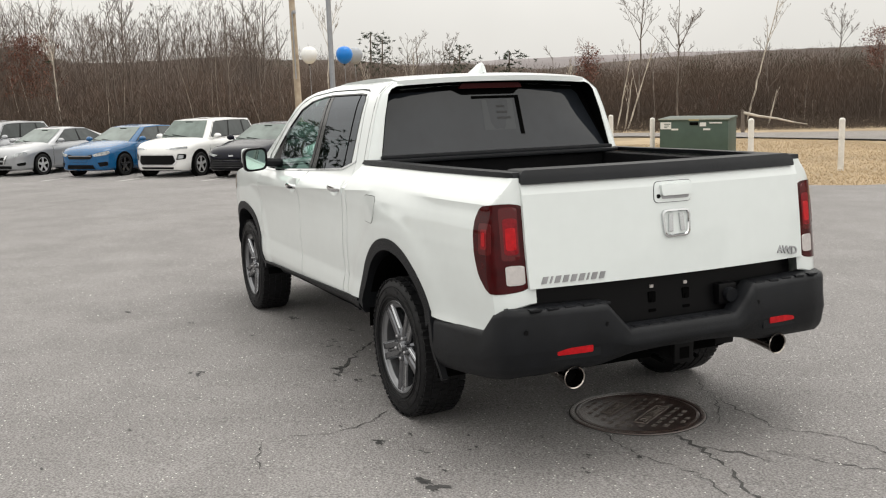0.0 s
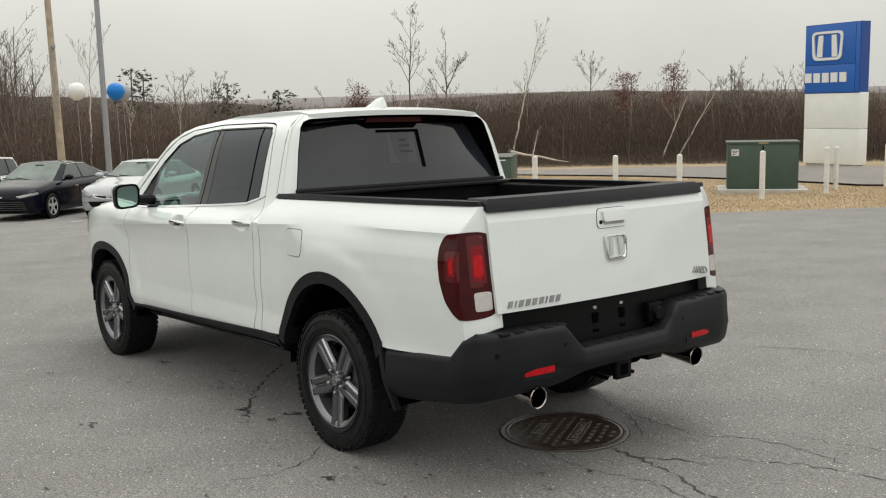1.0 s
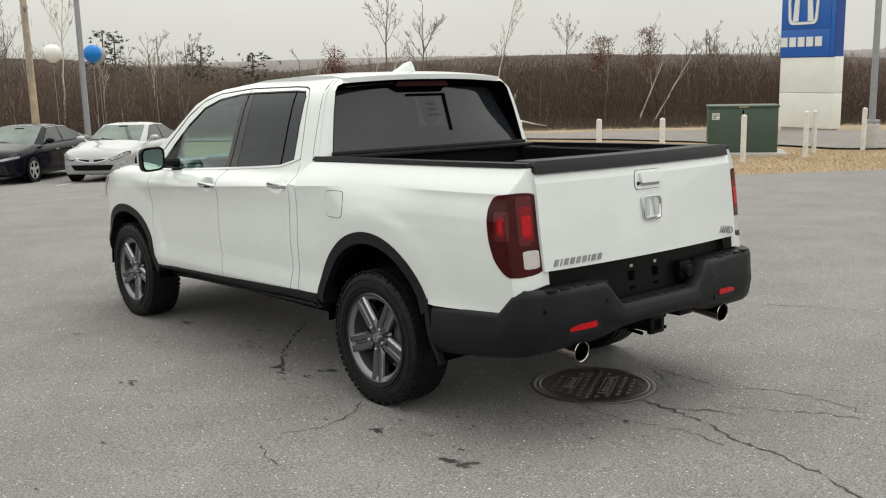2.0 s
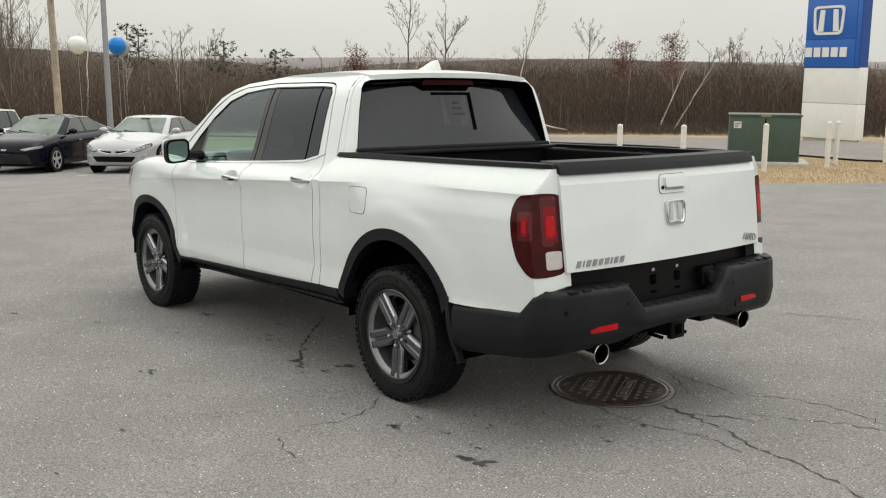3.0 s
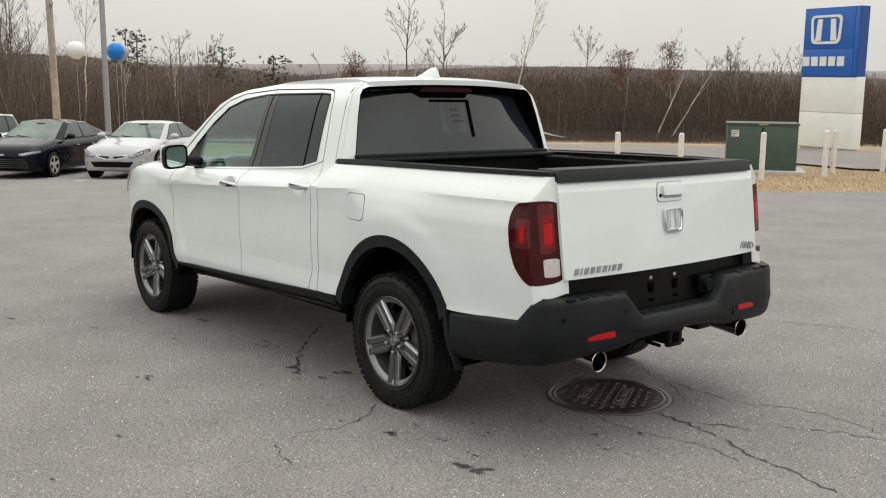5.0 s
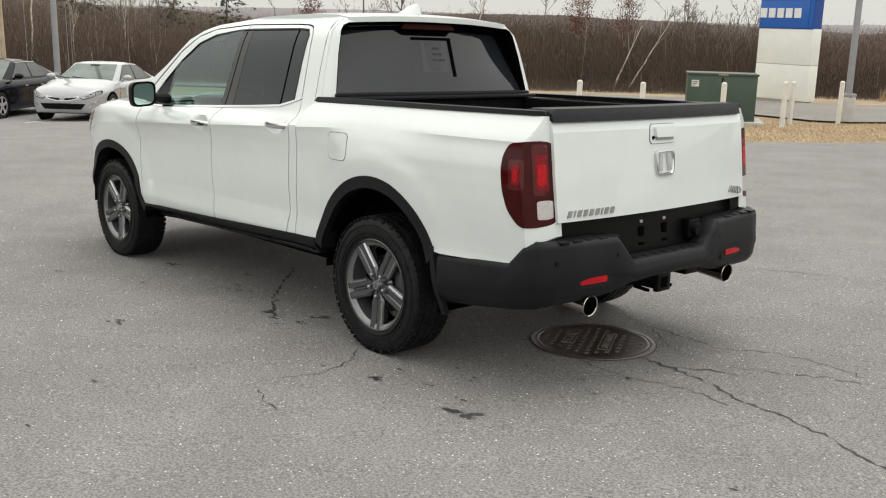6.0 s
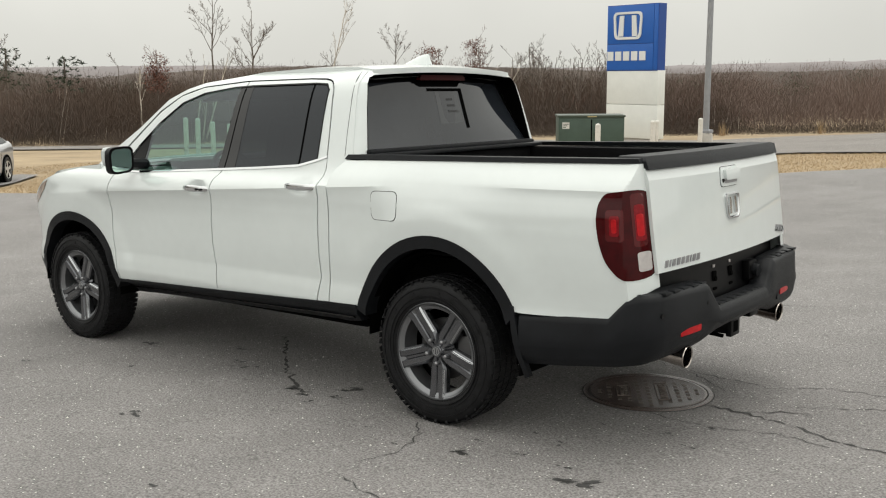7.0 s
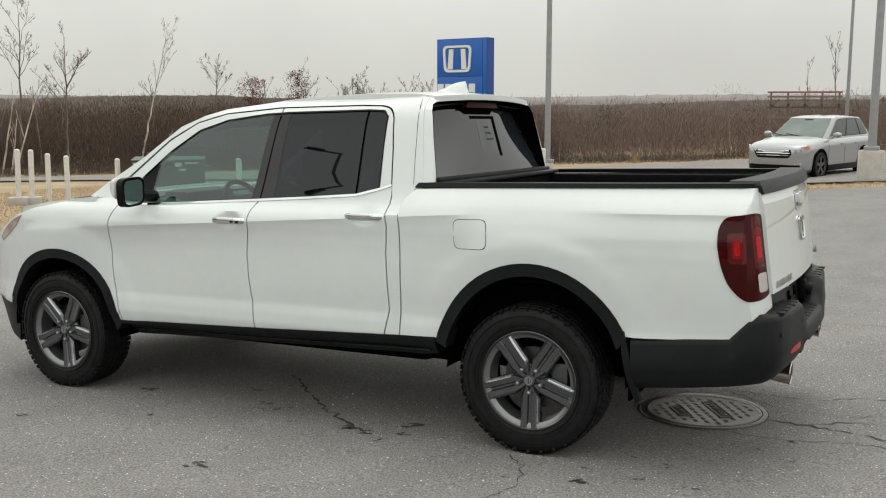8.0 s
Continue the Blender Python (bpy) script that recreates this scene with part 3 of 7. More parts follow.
    for v in bm.verts:
        if v.co.x < mx - 0.045:
            v.co.z = mz + 0.035 + (v.co.z - mz - 0.035) * 0.6
            v.co.y = s * my + (v.co.y - s * my) * 0.75
    bmesh.ops.bevel(bm, geom=bm.edges[:], offset=0.03, segments=4, affect="EDGES", profile=0.6)
    part("mirror_cap", bm, M_PAINT, mirror)
    glass = rounded([(-0.064, -0.062), (0.076, -0.075), (0.079, 0.066), (-0.066, 0.074)], 0.042)
    rim = rounded([(-0.080, -0.076), (0.092, -0.090), (0.095, 0.080), (-0.082, 0.088)], 0.050)
    part("mirror_rim", panel(rim, lambda u, v, d: (mx + 0.0425 - d, s * (my + u), mz + v), 0.045, 0.3), M_SATIN, mirror)
    part("mirror_glass", panel(glass, lambda u, v, d: (mx + 0.0440 - d, s * (my + u), mz + v), 0.004, 0.3), M_MIRROR, mirror, "greenish mirror glass")
    bm = bmesh.new()
    rod(bm, (mx + 0.01, s * 0.84, 1.225), (mx + 0.01, s * 1.0, 1.24), 0.035, 0.03, 10)
    part("mirror_arm", bm, M_PLASTIC, mirror)
    # head lamp
    add("head_lamp", [(-3.46, 1.092), (-3.56, 1.058), (-3.67, 0.995), (-3.76, 0.935), (-3.73, 0.915), (-3.62, 0.962), (-3.52, 1.022)], half_cab, M_HEAD, out=0.005, thick=0.02, step=0.04)
    # tail lamp wraps round the corner
    lens = rounded([(0.918, 1.188), (1.0495, 1.206), (1.0955, 0.826), (1.035, 0.815), (0.990, 0.834), (0.938, 0.892), (0.908, 0.97), (0.890, 1.06), (0.891, 1.14)], 0.028)
    lamp = add("tail_lamp", lens, half_bed, M_REDLENS, out=0.005, thick=0.03, step=0.02, label="dark red wrap-round tail lamp", lines=CORNER_CUTS)
    for nm, pts, rad, material, out in (
            ("lamp_cell", [(0.930, 1.118), (1.006, 1.122), (1.016, 0.985), (0.940, 0.985)], 0.014, M_REDMID, 0.0062),
            ("reflex_cell", [(0.950, 1.094), (0.994, 1.096), (1.000, 1.008), (0.956, 1.008)], 0.012, M_REDBRIGHT, 0.0072),
            ("reflex_cell", [(0.960, 1.080), (0.984, 1.081), (0.989, 1.022), (0.965, 1.022)], 0.009, M_GLOW, 0.0082),
            ("lamp_cell", [(1.0186, 1.187), (1.0446, 1.190), (1.0722, 0.962), (1.0462, 0.960)], 0.014, M_REDMID, 0.0062),
            ("reflex_cell", [(1.0316, 1.140), (1.0496, 1.143), (1.0682, 0.985), (1.0502, 0.985)], 0.012, M_REDBRIGHT, 0.0072),
            ("reflex_cell", [(1.0404, 1.100), (1.0524, 1.102), (1.0638, 1.005), (1.0518, 1.005)], 0.008, M_GLOW, 0.0082),
            ("reverse_lamp", [(1.055, 0.938), (1.0785, 0.941), (1.0885, 0.856), (1.0655, 0.854)], 0.010, M_CLEAR, 0.0075)):
        add(nm, rounded(pts, rad), half_bed, material, out=out, thick=0.006, step=0.02, par=lamp, lines=CORNER_CUTS)


side_panels(-1)
side_panels(1)

# roof, hood, windscreen
ROOF_EDGE = [(-2.35, 1.57), (-2.276, 1.632), (-2.13, 1.692), (-1.981, 1.729), (-1.531, 1.775), (-1.092, 1.788), (-0.75, 1.780), (-0.55, 1.752)]


def roof_z(x, y):
    return lerp(x, ROOF_EDGE) + 0.026 * (1 - (abs(y) / 0.63) ** 2.2)


part("roof", panel([(-2.22, -0.62), (-0.640, -0.615), (-0.612, -0.45), (-0.592, 0), (-0.612, 0.47), (-0.640, 0.645), (-2.22, 0.65), (-2.28, 0.3), (-2.30, 0), (-2.28, -0.3)], lambda u, v, d: (u, v, roof_z(u, v) - d), 0.03, 0.08), M_PAINT, truck)
part("hood", panel([(-2.86, -0.90), (-2.93, -0.5), (-2.95, 0), (-2.93, 0.5), (-2.86, 0.90), (-3.35, 0.90), (-3.66, 0.78), (-3.92, 0.5), (-4.02, 0), (-3.92, -0.5), (-3.66, -0.78), (-3.35, -0.90)],
     lambda u, v, d: (u, v, lerp(u, [(-3.95, 0.98), (-3.8, 1.07), (-3.5, 1.14), (-3.1, 1.19), (-2.85, 1.212)]) + 0.035 * (1 - (abs(v) / 0.95) ** 2) - d), 0.03, 0.1), M_PAINT, truck)
part("cowl", boxed(-2.95, -2.65, -0.85, 0.85, 1.11, 1.20), M_SATIN, truck)
ws = part("windscreen", panel([(0.0, -0.69), (0.0, 0.72), (1.0, 0.86), (1.0, -0.835)], lambda u, v, d: (-2.27 - 0.62 * u + 0.10 * (v / 0.8) ** 2, v, 1.665 - 0.44 * u), 0.0, 0.2), M_GREEN, truck, "green-tinted windscreen")
ws.visible_shadow = False
bm = bmesh.new()
for z0, z1, x in ((0.25, 0.52, -4.02), (0.52, 1.04, -4.06)):
    loft(bm, [[(x + 0.28 * (abs(y) / 0.8) ** 2.4 + 0.2 * max(0.0, z - 0.85), y, z) for y in np.linspace(-0.64, 0.64, 15)] for z in np.linspace(z0, z1, 4)])
part("front_fascia", bm, M_SATIN, truck)

# back of the cab: two pillars with a roof lip, and the sliding glass set back between them
def half_top(z):
    return half_cab(-0.7, z)


def cab_rim(y, z, d, out=0.0):
    edge = (half_top(z) if y < 0 else half_top(z) + 0.036) - abs(y)
    return (-0.556 - 0.165 * (z - 1.31) - 0.012 * (y / 0.75) ** 2 - 0.04 * (1 - min(1.0, max(0.0, edge / 0.055))) ** 2 + out - d, y, z)


def cab_back(y, z, d, out=0.0):
    return (-0.607 - 0.235 * (z - 1.35) - 0.08 * ((y - 0.02) / 0.7) ** 2 * smooth(1.25, 1.70, z) + out - d, y, z)


ring = [(-half_top(z) + 0.002, z) for z in (1.30, 1.38, 1.45, 1.52, 1.58, 1.63, 1.67, 1.70, 1.735, 1.758)] + [(half_top(z) + 0.034, z) for z in (1.758, 1.735, 1.70, 1.67, 1.63, 1.58, 1.52, 1.45, 1.38, 1.30)]
hole = [(0.803, 1.30), (0.780, 1.42), (0.750, 1.56), (0.712, 1.69), (0.690, 1.722), (0.655, 1.736), (0.3, 1.752), (0, 1.756), (-0.3, 1.752), (-0.62, 1.736), (-0.655, 1.722), (-0.680, 1.69), (-0.715, 1.56), (-0.742, 1.42), (-0.765, 1.30)]
top = [(0.57, 1.772), (0.3, 1.786), (0, 1.791), (-0.3, 1.786), (-0.55, 1.772)]
part("cab_back_frame", panel(ring[:10] + top[::-1] + ring[10:] + hole, cab_rim, 0.015, (0.016, 0.05)), M_PAINT, truck, smooth=50)
bm = loft(bmesh.new(), [[cab_rim(u * 0.994, v - 0.003, -0.001) for u, v in hole], [cab_back(u * 0.994, v - 0.003, 0.0) for u, v in hole]])
part("window_reveal", bm, M_UNDER, truck)
part("rear_glass_surround", panel(hole, lambda u, v, d: cab_back(u, v, d, -0.004), 0.02, 0.1), M_UNDER, truck)
gl = part("rear_window", panel(rounded([(-0.755, 1.325), (-0.720, 1.50), (-0.665, 1.66), (-0.635, 1.694), (-0.25, 1.704), (-0.19, 1.674), (0.17, 1.674), (0.20, 1.702), (0.625, 1.694), (0.665, 1.665), (0.735, 1.50), (0.788, 1.325)], 0.015), lambda u, v, d: cab_back(u, v, d, 0.002), 0.0, 0.06),
          mat("black rear glass", (0.018, 0.021, 0.026), 0.02, vary=0.1, spec=0.5), truck, "dark tinted rear sliding window")
part("window_seal", panel([(0.170, 1.664), (0.197, 1.664), (0.212, 1.43), (0.186, 1.43)], lambda u, v, d: cab_back(u, v, d, 0.006), 0.006, 0.2), M_UNDER, gl)
part("window_seal", panel([(-0.125, 1.650), (0.195, 1.650), (0.195, 1.666), (-0.125, 1.666)], lambda u, v, d: cab_back(u, v, d, 0.0062), 0.006, 0.2), M_UNDER, gl)
note = part("sticker", panel([(-0.06, 1.46), (0.155, 1.46), (0.150, 1.640), (-0.06, 1.640)], lambda u, v, d: cab_back(u, v, d, 0.0028), 0.0005, 0.3), mat("sticker behind dark glass", (0.032, 0.036, 0.040), 0.02), gl, "paper sticker seen through dark glass")
for k in range(3):
    part("print_bar", panel([(0.035, 1.525 + 0.035 * k), (0.130 - 0.02 * k, 1.525 + 0.035 * k), (0.128 - 0.02 * k, 1.537 + 0.035 * k), (0.035, 1.537 + 0.035 * k)], lambda u, v, d: cab_back(u, v, d, 0.0036), 0.0005, 0.3), M_DASH, note)
part("brake_lamp", panel(rounded([(-0.215, 1.712), (0.215, 1.712), (0.195, 1.742), (-0.195, 1.742)], 0.012), lambda u, v, d: cab_back(u, 1.70 + 0.25 * (v - 1.70), d, 0.040)[:2] + (v,), 0.03, 0.1), mat("dull red brake lens", (0.05, 0.004, 0.005), 0.4, spec=0.1), truck, "dark red high brake lamp")
# shark-fin aerial
bm = bmesh.new()
fin = [(-0.985, 0.004, 0.004), (-0.94, 0.018, 0.022), (-0.89, 0.036, 0.033), (-0.845, 0.055, 0.036), (-0.80, 0.064, 0.034), (-0.765, 0.066, 0.028), (-0.752, 0.004, 0.02)]
loft(bm, [[(x, w * k, roof_z(-0.85, 0) - 0.005 + h * (1 - abs(k)) ** 0.6) for k in (-1, -0.6, -0.25, 0, 0.25, 0.6, 1)] for x, h, w in fin])
part("aerial", bm, M_PAINT, truck, "white shark-fin aerial")

# bed: liner walls, floor, header rail
bm = bmesh.new()
box(bm, -0.57, 1.02, -0.74, 0.74, 0.82, 0.86)
for s in (-1, 1):
    box(bm, -0.57, 0.86, min(s * 0.70, s * 0.785), max(s * 0.70, s * 0.785), 0.82, 1.298, 0.02)
    box(bm, 0.85, 1.00, min(s * 0.69, s * 0.725), max(s * 0.69, s * 0.725), 0.82, 1.29, 0.01)
    box(bm, -0.22, 0.52, min(s * 0.60, s * 0.73), max(s * 0.60, s * 0.73), 0.85, 1.04, 0.04)
    for k in range(7):
        box(bm, -0.46 + 0.2 * k, -0.42 + 0.2 * k, min(s * 0.685, s * 0.71), max(s * 0.685, s * 0.71), 0.86, 1.23, 0.008)
box(bm, -0.58, -0.51, -0.74, 0.76, 0.82, 1.305, 0.02)
for k in range(9):
    box(bm, -0.515, -0.49, -0.66 + 0.155 * k, -0.58 + 0.155 * k, 0.86, 1.22, 0.008)
part("bed_liner", bm, M_LINER, truck, "black textured pickup bed liner")
bm = bmesh.new()
box(bm, -0.60, -0.48, -0.765, 0.80, 1.300, 1.322, 0.008)
box(bm, -0.60, -0.545, -0.765, 0.80, 1.315, 1.342, 0.010)
part("header_rail", bm, M_PLASTIC, truck)

# tailgate
def gate(y, z, d, out=0.0):
    return (1.122 - 0.042 * (y / 0.757) ** 2 - 0.12 * (z - 1.07) - 0.22 * max(0.0, z - 1.238) + out - d, y, z)


tail = part("tailgate", panel([(-0.752, 0.838), (0.774, 0.838), (0.779, 1.02), (0.776, 1.305), (-0.757, 1.305), (-0.757, 1.02)], lambda u, v, d: gate(u, v, d), 0.07, 0.05, None, [((0, 1.238, 0), (0, 1, 0))]), M_PAINT, truck, "white tailgate", 8)
part("tailgate_cap", panel(rounded([(-0.757, 1.283), (0.757, 1.283), (0.758, 1.320), (0.735, 1.341), (-0.735, 1.341), (-0.758, 1.320)], 0.008), lambda u, v, d: gate(u, v, d, 0.016 - 0.3 * max(0, v - 1.315)), 0.13, (0.05, 0.02)), M_PLASTIC, tail, "black plastic tailgate cap")
part("bezel_gap", panel(rounded([(-0.1145, 1.1615), (0.0945, 1.1615), (0.1065, 1.2585), (-0.1065, 1.2585)], 0.027), lambda u, v, d: gate(u, v, d, 0.0015), 0.006, 0.05), M_RIM, tail)
part("handle_bezel", panel(rounded([(-0.112, 1.164), (0.092, 1.164), (0.104, 1.256), (-0.104, 1.256)], 0.025), lambda u, v, d: gate(u, v, d, 0.005), 0.01, 0.05), M_PAINT, tail)
part("handle_recess", panel(rounded([(-0.072, 1.178), (0.078, 1.178), (0.082, 1.211), (-0.074, 1.211)], 0.012), lambda u, v, d: gate(u, v, d, 0.0065), 0.004, 0.05), M_STEEL, tail)
part("tailgate_handle", panel(rounded([(-0.075, 1.194), (0.085, 1.194), (0.088, 1.246), (-0.078, 1.246)], 0.012), lambda u, v, d: gate(u, v, d, 0.02), 0.02, 0.05), M_PAINT, tail)
bm = bmesh.new()
rod(bm, gate(-0.088, 1.192, 0), gate(-0.088, 1.192, -0.008), 0.010, seg=12)
part("camera_lens", bm, M_SATIN, tail)
# emblem: a plain ring with two bars
outer, inner = rounded([(-0.070, 1.006), (0.070, 1.006), (0.080, 1.131), (-0.080, 1.131)], 0.03), rounded([(-0.058, 1.019), (0.058, 1.019), (0.067, 1.119), (-0.067, 1.119)], 0.022)
bm = bmesh.new()
loft(bm, [[gate(u, v, 0, o) for u, v in pts] for pts, o in ((outer, 0.0), (outer, 0.006), ([(a * 0.95 + c * 0.05, b * 0.95 + e * 0.05) for (a, b), (c, e) in zip(outer, inner)], 0.011), ([(a * 0.3 + c * 0.7, b * 0.3 + e * 0.7) for (a, b), (c, e) in zip(outer, inner)], 0.012), (inner, 0.006), (inner, 0.0))], closed=True)
for s in (-1, 1):
    panel([(s * 0.045, 1.031), (s * 0.022, 1.031), (s * 0.018, 1.111), (s * 0.038, 1.111)], lambda u, v, d: gate(u, v, d, 0.009), 0.008, 0.2, bm)
part("emblem", bm, M_CHROME, tail, "plain chrome emblem ring", smooth=15)
# model name as plain bars
x0 = -0.70
for k in range(9):
    w = 0.008 if k in (1, 6) else 0.024
    bm = panel([(x0, 0.857), (x0 + w, 0.858), (x0 + w + 0.012, 0.887), (x0 + 0.012, 0.886)], lambda u, v, d: gate(u, v, d, 0.005), 0.005, 0.2)
    part("nameplate_bar", bm, M_STEEL, tail)
    x0 += w + 0.0145


def lettering(name, text, size, m, material, parent, depth=0.003, bold=0.0):
    cu = bpy.data.curves.new(name, "FONT")
    cu.body, cu.size, cu.extrude, cu.offset = text, size, depth, bold
    cu.align_x, cu.align_y = "CENTER", "CENTER"
    tmp = new("lettering_curve", cu)
    dg = bpy.context.evaluated_depsgraph_get()
    me = bpy.data.meshes.new_from_object(tmp.evaluated_get(dg))
    bpy.data.objects.remove(tmp)
    me.materials.clear()
    me.materials.append(material)
    ob = new(name, me)
    ob.matrix_basis = m
    ob.parent = parent
    return ob


awd = Matrix.Translation(gate(0.668, 0.880, 0, 0.006)) @ pose(0, 0, 0, 90, 0, 95.5) @ pose(0, 0, 0, -7, 0, 0) @ Matrix(((1, 0.3, 0, 0), (0, 1, 0, 0), (0, 0, 1, 0), (0, 0, 0, 1)))
lettering("drive_badge", "AWD", 0.050, awd, M_STEEL, tail, 0.003, 0.001)

# rear bumper
def bump_top(y):
    return lerp(abs(y), [(0.30, 0.630), (0.41, 0.752), (0.80, 0.758), (1.0, 0.755)])


MIDDLE = [(1.188, 0.5), (1.194, 0.43), (1.197, 0.41), (1.203, 0.355), (1.208, 0.30), (1.21, 0.28), (1.215, 0.12)]
PLAN = ([(0.515, -0.948), (0.75, -0.936), (0.95, -0.912), (1.03, -0.898), (1.09, -0.880), (1.132, -0.848), (1.158, -0.785), (1.175, -0.65)] + [(x, -y) for x, y in MIDDLE] + [(1.217, 0.0)]
        + MIDDLE[::-1] + [(1.175, 0.65), (1.163, 0.79), (1.140, 0.875), (1.10, 0.924), (1.04, 0.948), (0.95, 0.962), (0.75, 0.972), (0.515, 0.978)])
rings = []
for i, (x, y) in enumerate(PLAN):
    a, b = Vector(PLAN[max(0, i - 1)]), Vector(PLAN[min(len(PLAN) - 1, i + 1)])
    t = (b - a).normalized()
    n = Vector((t.y, -t.x))
    top_z = min(bump_top(y), 0.624 + 0.06 * (x - 0.515) + 1.2 * max(0, x - 0.96)) if x < 1.07 else bump_top(y)
    low = lerp(x, [(0.5, 0.385), (0.9, 0.42), (1.10, 0.45), (1.2, 0.475)]) + (0.045 * (1 - smooth(0.2, 0.5, abs(y))) if x > 1.1 else 0)
    deep = 0.10 if x > 1.1 else 0.03
    c = Vector((x, y))
    row = []
    for o, z in ((-0.09, low + 0.005), (-0.035, low), (-0.012, low + 0.025), (-0.002, low + 0.05), (0.006, 0.62 * low + 0.38 * top_z - 0.006), (0.010, 0.62 * low + 0.38 * top_z + 0.006), (0.004, 0.4 * low + 0.6 * top_z), (0.0, top_z - 0.03), (-0.006, top_z - 0.012), (-0.02, top_z - 0.002), (-0.03, top_z), (-deep, top_z + 0.004), (-deep - 0.01, top_z - 0.02)):
        p = c + n * o
        row.append((p.x, p.y, z))
    rings.append(row)
bumper = part("rear_bumper", loft(bmesh.new(), rings), M_PLASTIC, truck, "black textured plastic rear step bumper", smooth=50)
# step pad ribs
for y in list(np.arange(-0.78, -0.42, 0.085)) + list(np.arange(0.43, 0.78, 0.085)) + list(np.arange(-0.27, 0.26, 0.08)):
    bm = boxed(1.125 if abs(y) > 0.4 else 1.15, (1.163 if abs(y) > 0.6 else 1.172) if abs(y) > 0.4 else 1.19, y, y + 0.055, bump_top(y) - 0.008, bump_top(y) + 0.0035, 0.004)
    part("step_rib", bm, M_PLASTIC, bumper)
# recess behind the plate
part("plate_recess", panel([(-0.755, 0.58), (0.755, 0.58), (0.755, 0.836), (-0.755, 0.836)], lambda u, v, d: (1.075 - 0.04 * (u / 0.757) ** 2 + 0.10 * (0.84 - v) - d, u, v), 0.05, 0.15), M_SATIN, truck)
for y in (-0.105, 0.085):
    part("plate_clip", boxed(1.070, 1.086, y - 0.010, y + 0.010, 0.772, 0.787, 0.002), M_CLEAR, bumper)
    bm = boxed(1.070, 1.092, y - 0.020, y + 0.020, 0.705, 0.755, 0.006)
    rod(bm, (1.09, y, 0.718), (1.098, y, 0.718), 0.012, seg=10)
    part("plate_mount", bm, M_UNDER, bumper)
    part("plate_slot", boxed(1.075, 1.096, y - 0.02, y + 0.02, 0.662, 0.676, 0.003), M_UNDER, bumper)
part("trailer_socket", boxed(1.07, 1.125, 0.25, 0.36, 0.655, 0.76, 0.02), M_SATIN, bumper, "black trailer wiring socket")
part("socket_cover", rod(bmesh.new(), (1.12, 0.305, 0.708), (1.152, 0.305, 0.704), 0.033, seg=14), M_PLASTIC, bumper)
for s in (-1, 1):
    part("reflector", panel(rounded([(s * 0.495, 0.553), (s * 0.662, 0.551), (s * 0.666, 0.579), (s * 0.495, 0.583)], 0.006), lambda u, v, d: (1.201 - 0.07 * (abs(u) - 0.46) - 0.3 * max(0.0, abs(u) - 0.5) ** 2 - d, u, v), 0.03, 0.05), M_GLOW, bumper, "red bumper reflector")
    part("reflector_bezel", panel(rounded([(s * 0.455, 0.532), (s * 0.715, 0.530), (s * 0.715, 0.565), (s * 0.455, 0.570)], 0.006), lambda u, v, d: (1.197 - 0.07 * (abs(u) - 0.46) - 0.3 * max(0.0, abs(u) - 0.5) ** 2 - d, u, v), 0.03, 0.05), M_PLASTIC, bumper)
    for y, x in ((0.42, 1.199), (0.80, 1.158)):
        part("parking_sensor", rod(bmesh.new(), (1.10, s * y, 0.665), (x, s * y, 0.665), 0.011, seg=12), M_SATIN, bumper)
    # exhaust tip
    bm = bmesh.new()
    lathe(bm, [(0.030, -0.02), (0.040, 0.02), (0.042, 0.12), (0.050, 0.22), (0.052, 0.228), (0.050, 0.232), (0.046, 0.228), (0.044, 0.15), (0.0, 0.10)], 28)
    tip = part("exhaust_tip", bm, mat("heat-tinted steel", (0.42, 0.38, 0.35), 0.16, 1.0, vary=0.2, scale=20), truck, "polished steel exhaust tip", m=Matrix.Translation((0.940, s * 0.572, 0.456)) @ pose(0, 0, 0, 0, 0, -90) @ pose(0, 0, 0, -4, 0, 0))
    part("exhaust_pipe", rod(bmesh.new(), (0.2, s * 0.45, 0.42), (0.95, s * 0.583, 0.448), 0.03, seg=12), M_UNDER, truck)
    part("exhaust_bore", lathe(bmesh.new(), [(0.0, 0.168), (0.0435, 0.168)], 20), M_UNDER, tip)

# hitch and chassis underneath
bm = bmesh.new()
box(bm, 0.90, 1.13, -0.005, 0.075, 0.425, 0.50, 0.006)
box(bm, 1.115, 1.145, -0.02, 0.09, 0.415, 0.51, 0.008)
part("tow_receiver", bm, M_SATIN, truck, "black steel tow receiver")
part("receiver_mouth", boxed(1.13, 1.1465, 0.008, 0.062, 0.436, 0.490), M_UNDER, truck)
for y in (-0.06, 0.13):
    part("chain_loop", rod(bmesh.new(), (1.03, y, 0.435), (1.12, y, 0.428), 0.010, seg=8), M_UNDER, truck)
part("tow_bracket", boxed(1.05, 1.15, 0.21, 0.32, 0.475, 0.53, 0.01), M_SATIN, truck)
part("cross_member", boxed(0.82, 0.95, -0.6, 0.6, 0.44, 0.56, 0.01), M_UNDER, truck)
bm = bmesh.new()
box(bm, -3.8, 0.30, -0.56, 0.56, 0.32, 0.62, 0.05)
box(bm, 0.25, 0.80, -0.60, 0.60, 0.34, 0.62, 0.05)
box(bm, -2.62, -0.60, -0.76, 0.78, 0.345, 0.62, 0.11)
box(bm, -3.7, 1.02, -0.72, 0.72, 0.56, 0.80)
part("chassis", bm, M_UNDER, truck)
part("rear_axle", rod(bmesh.new(), (0, -0.8, 0.36), (0, 0.8, 0.36), 0.05, seg=12), M_UNDER, truck)
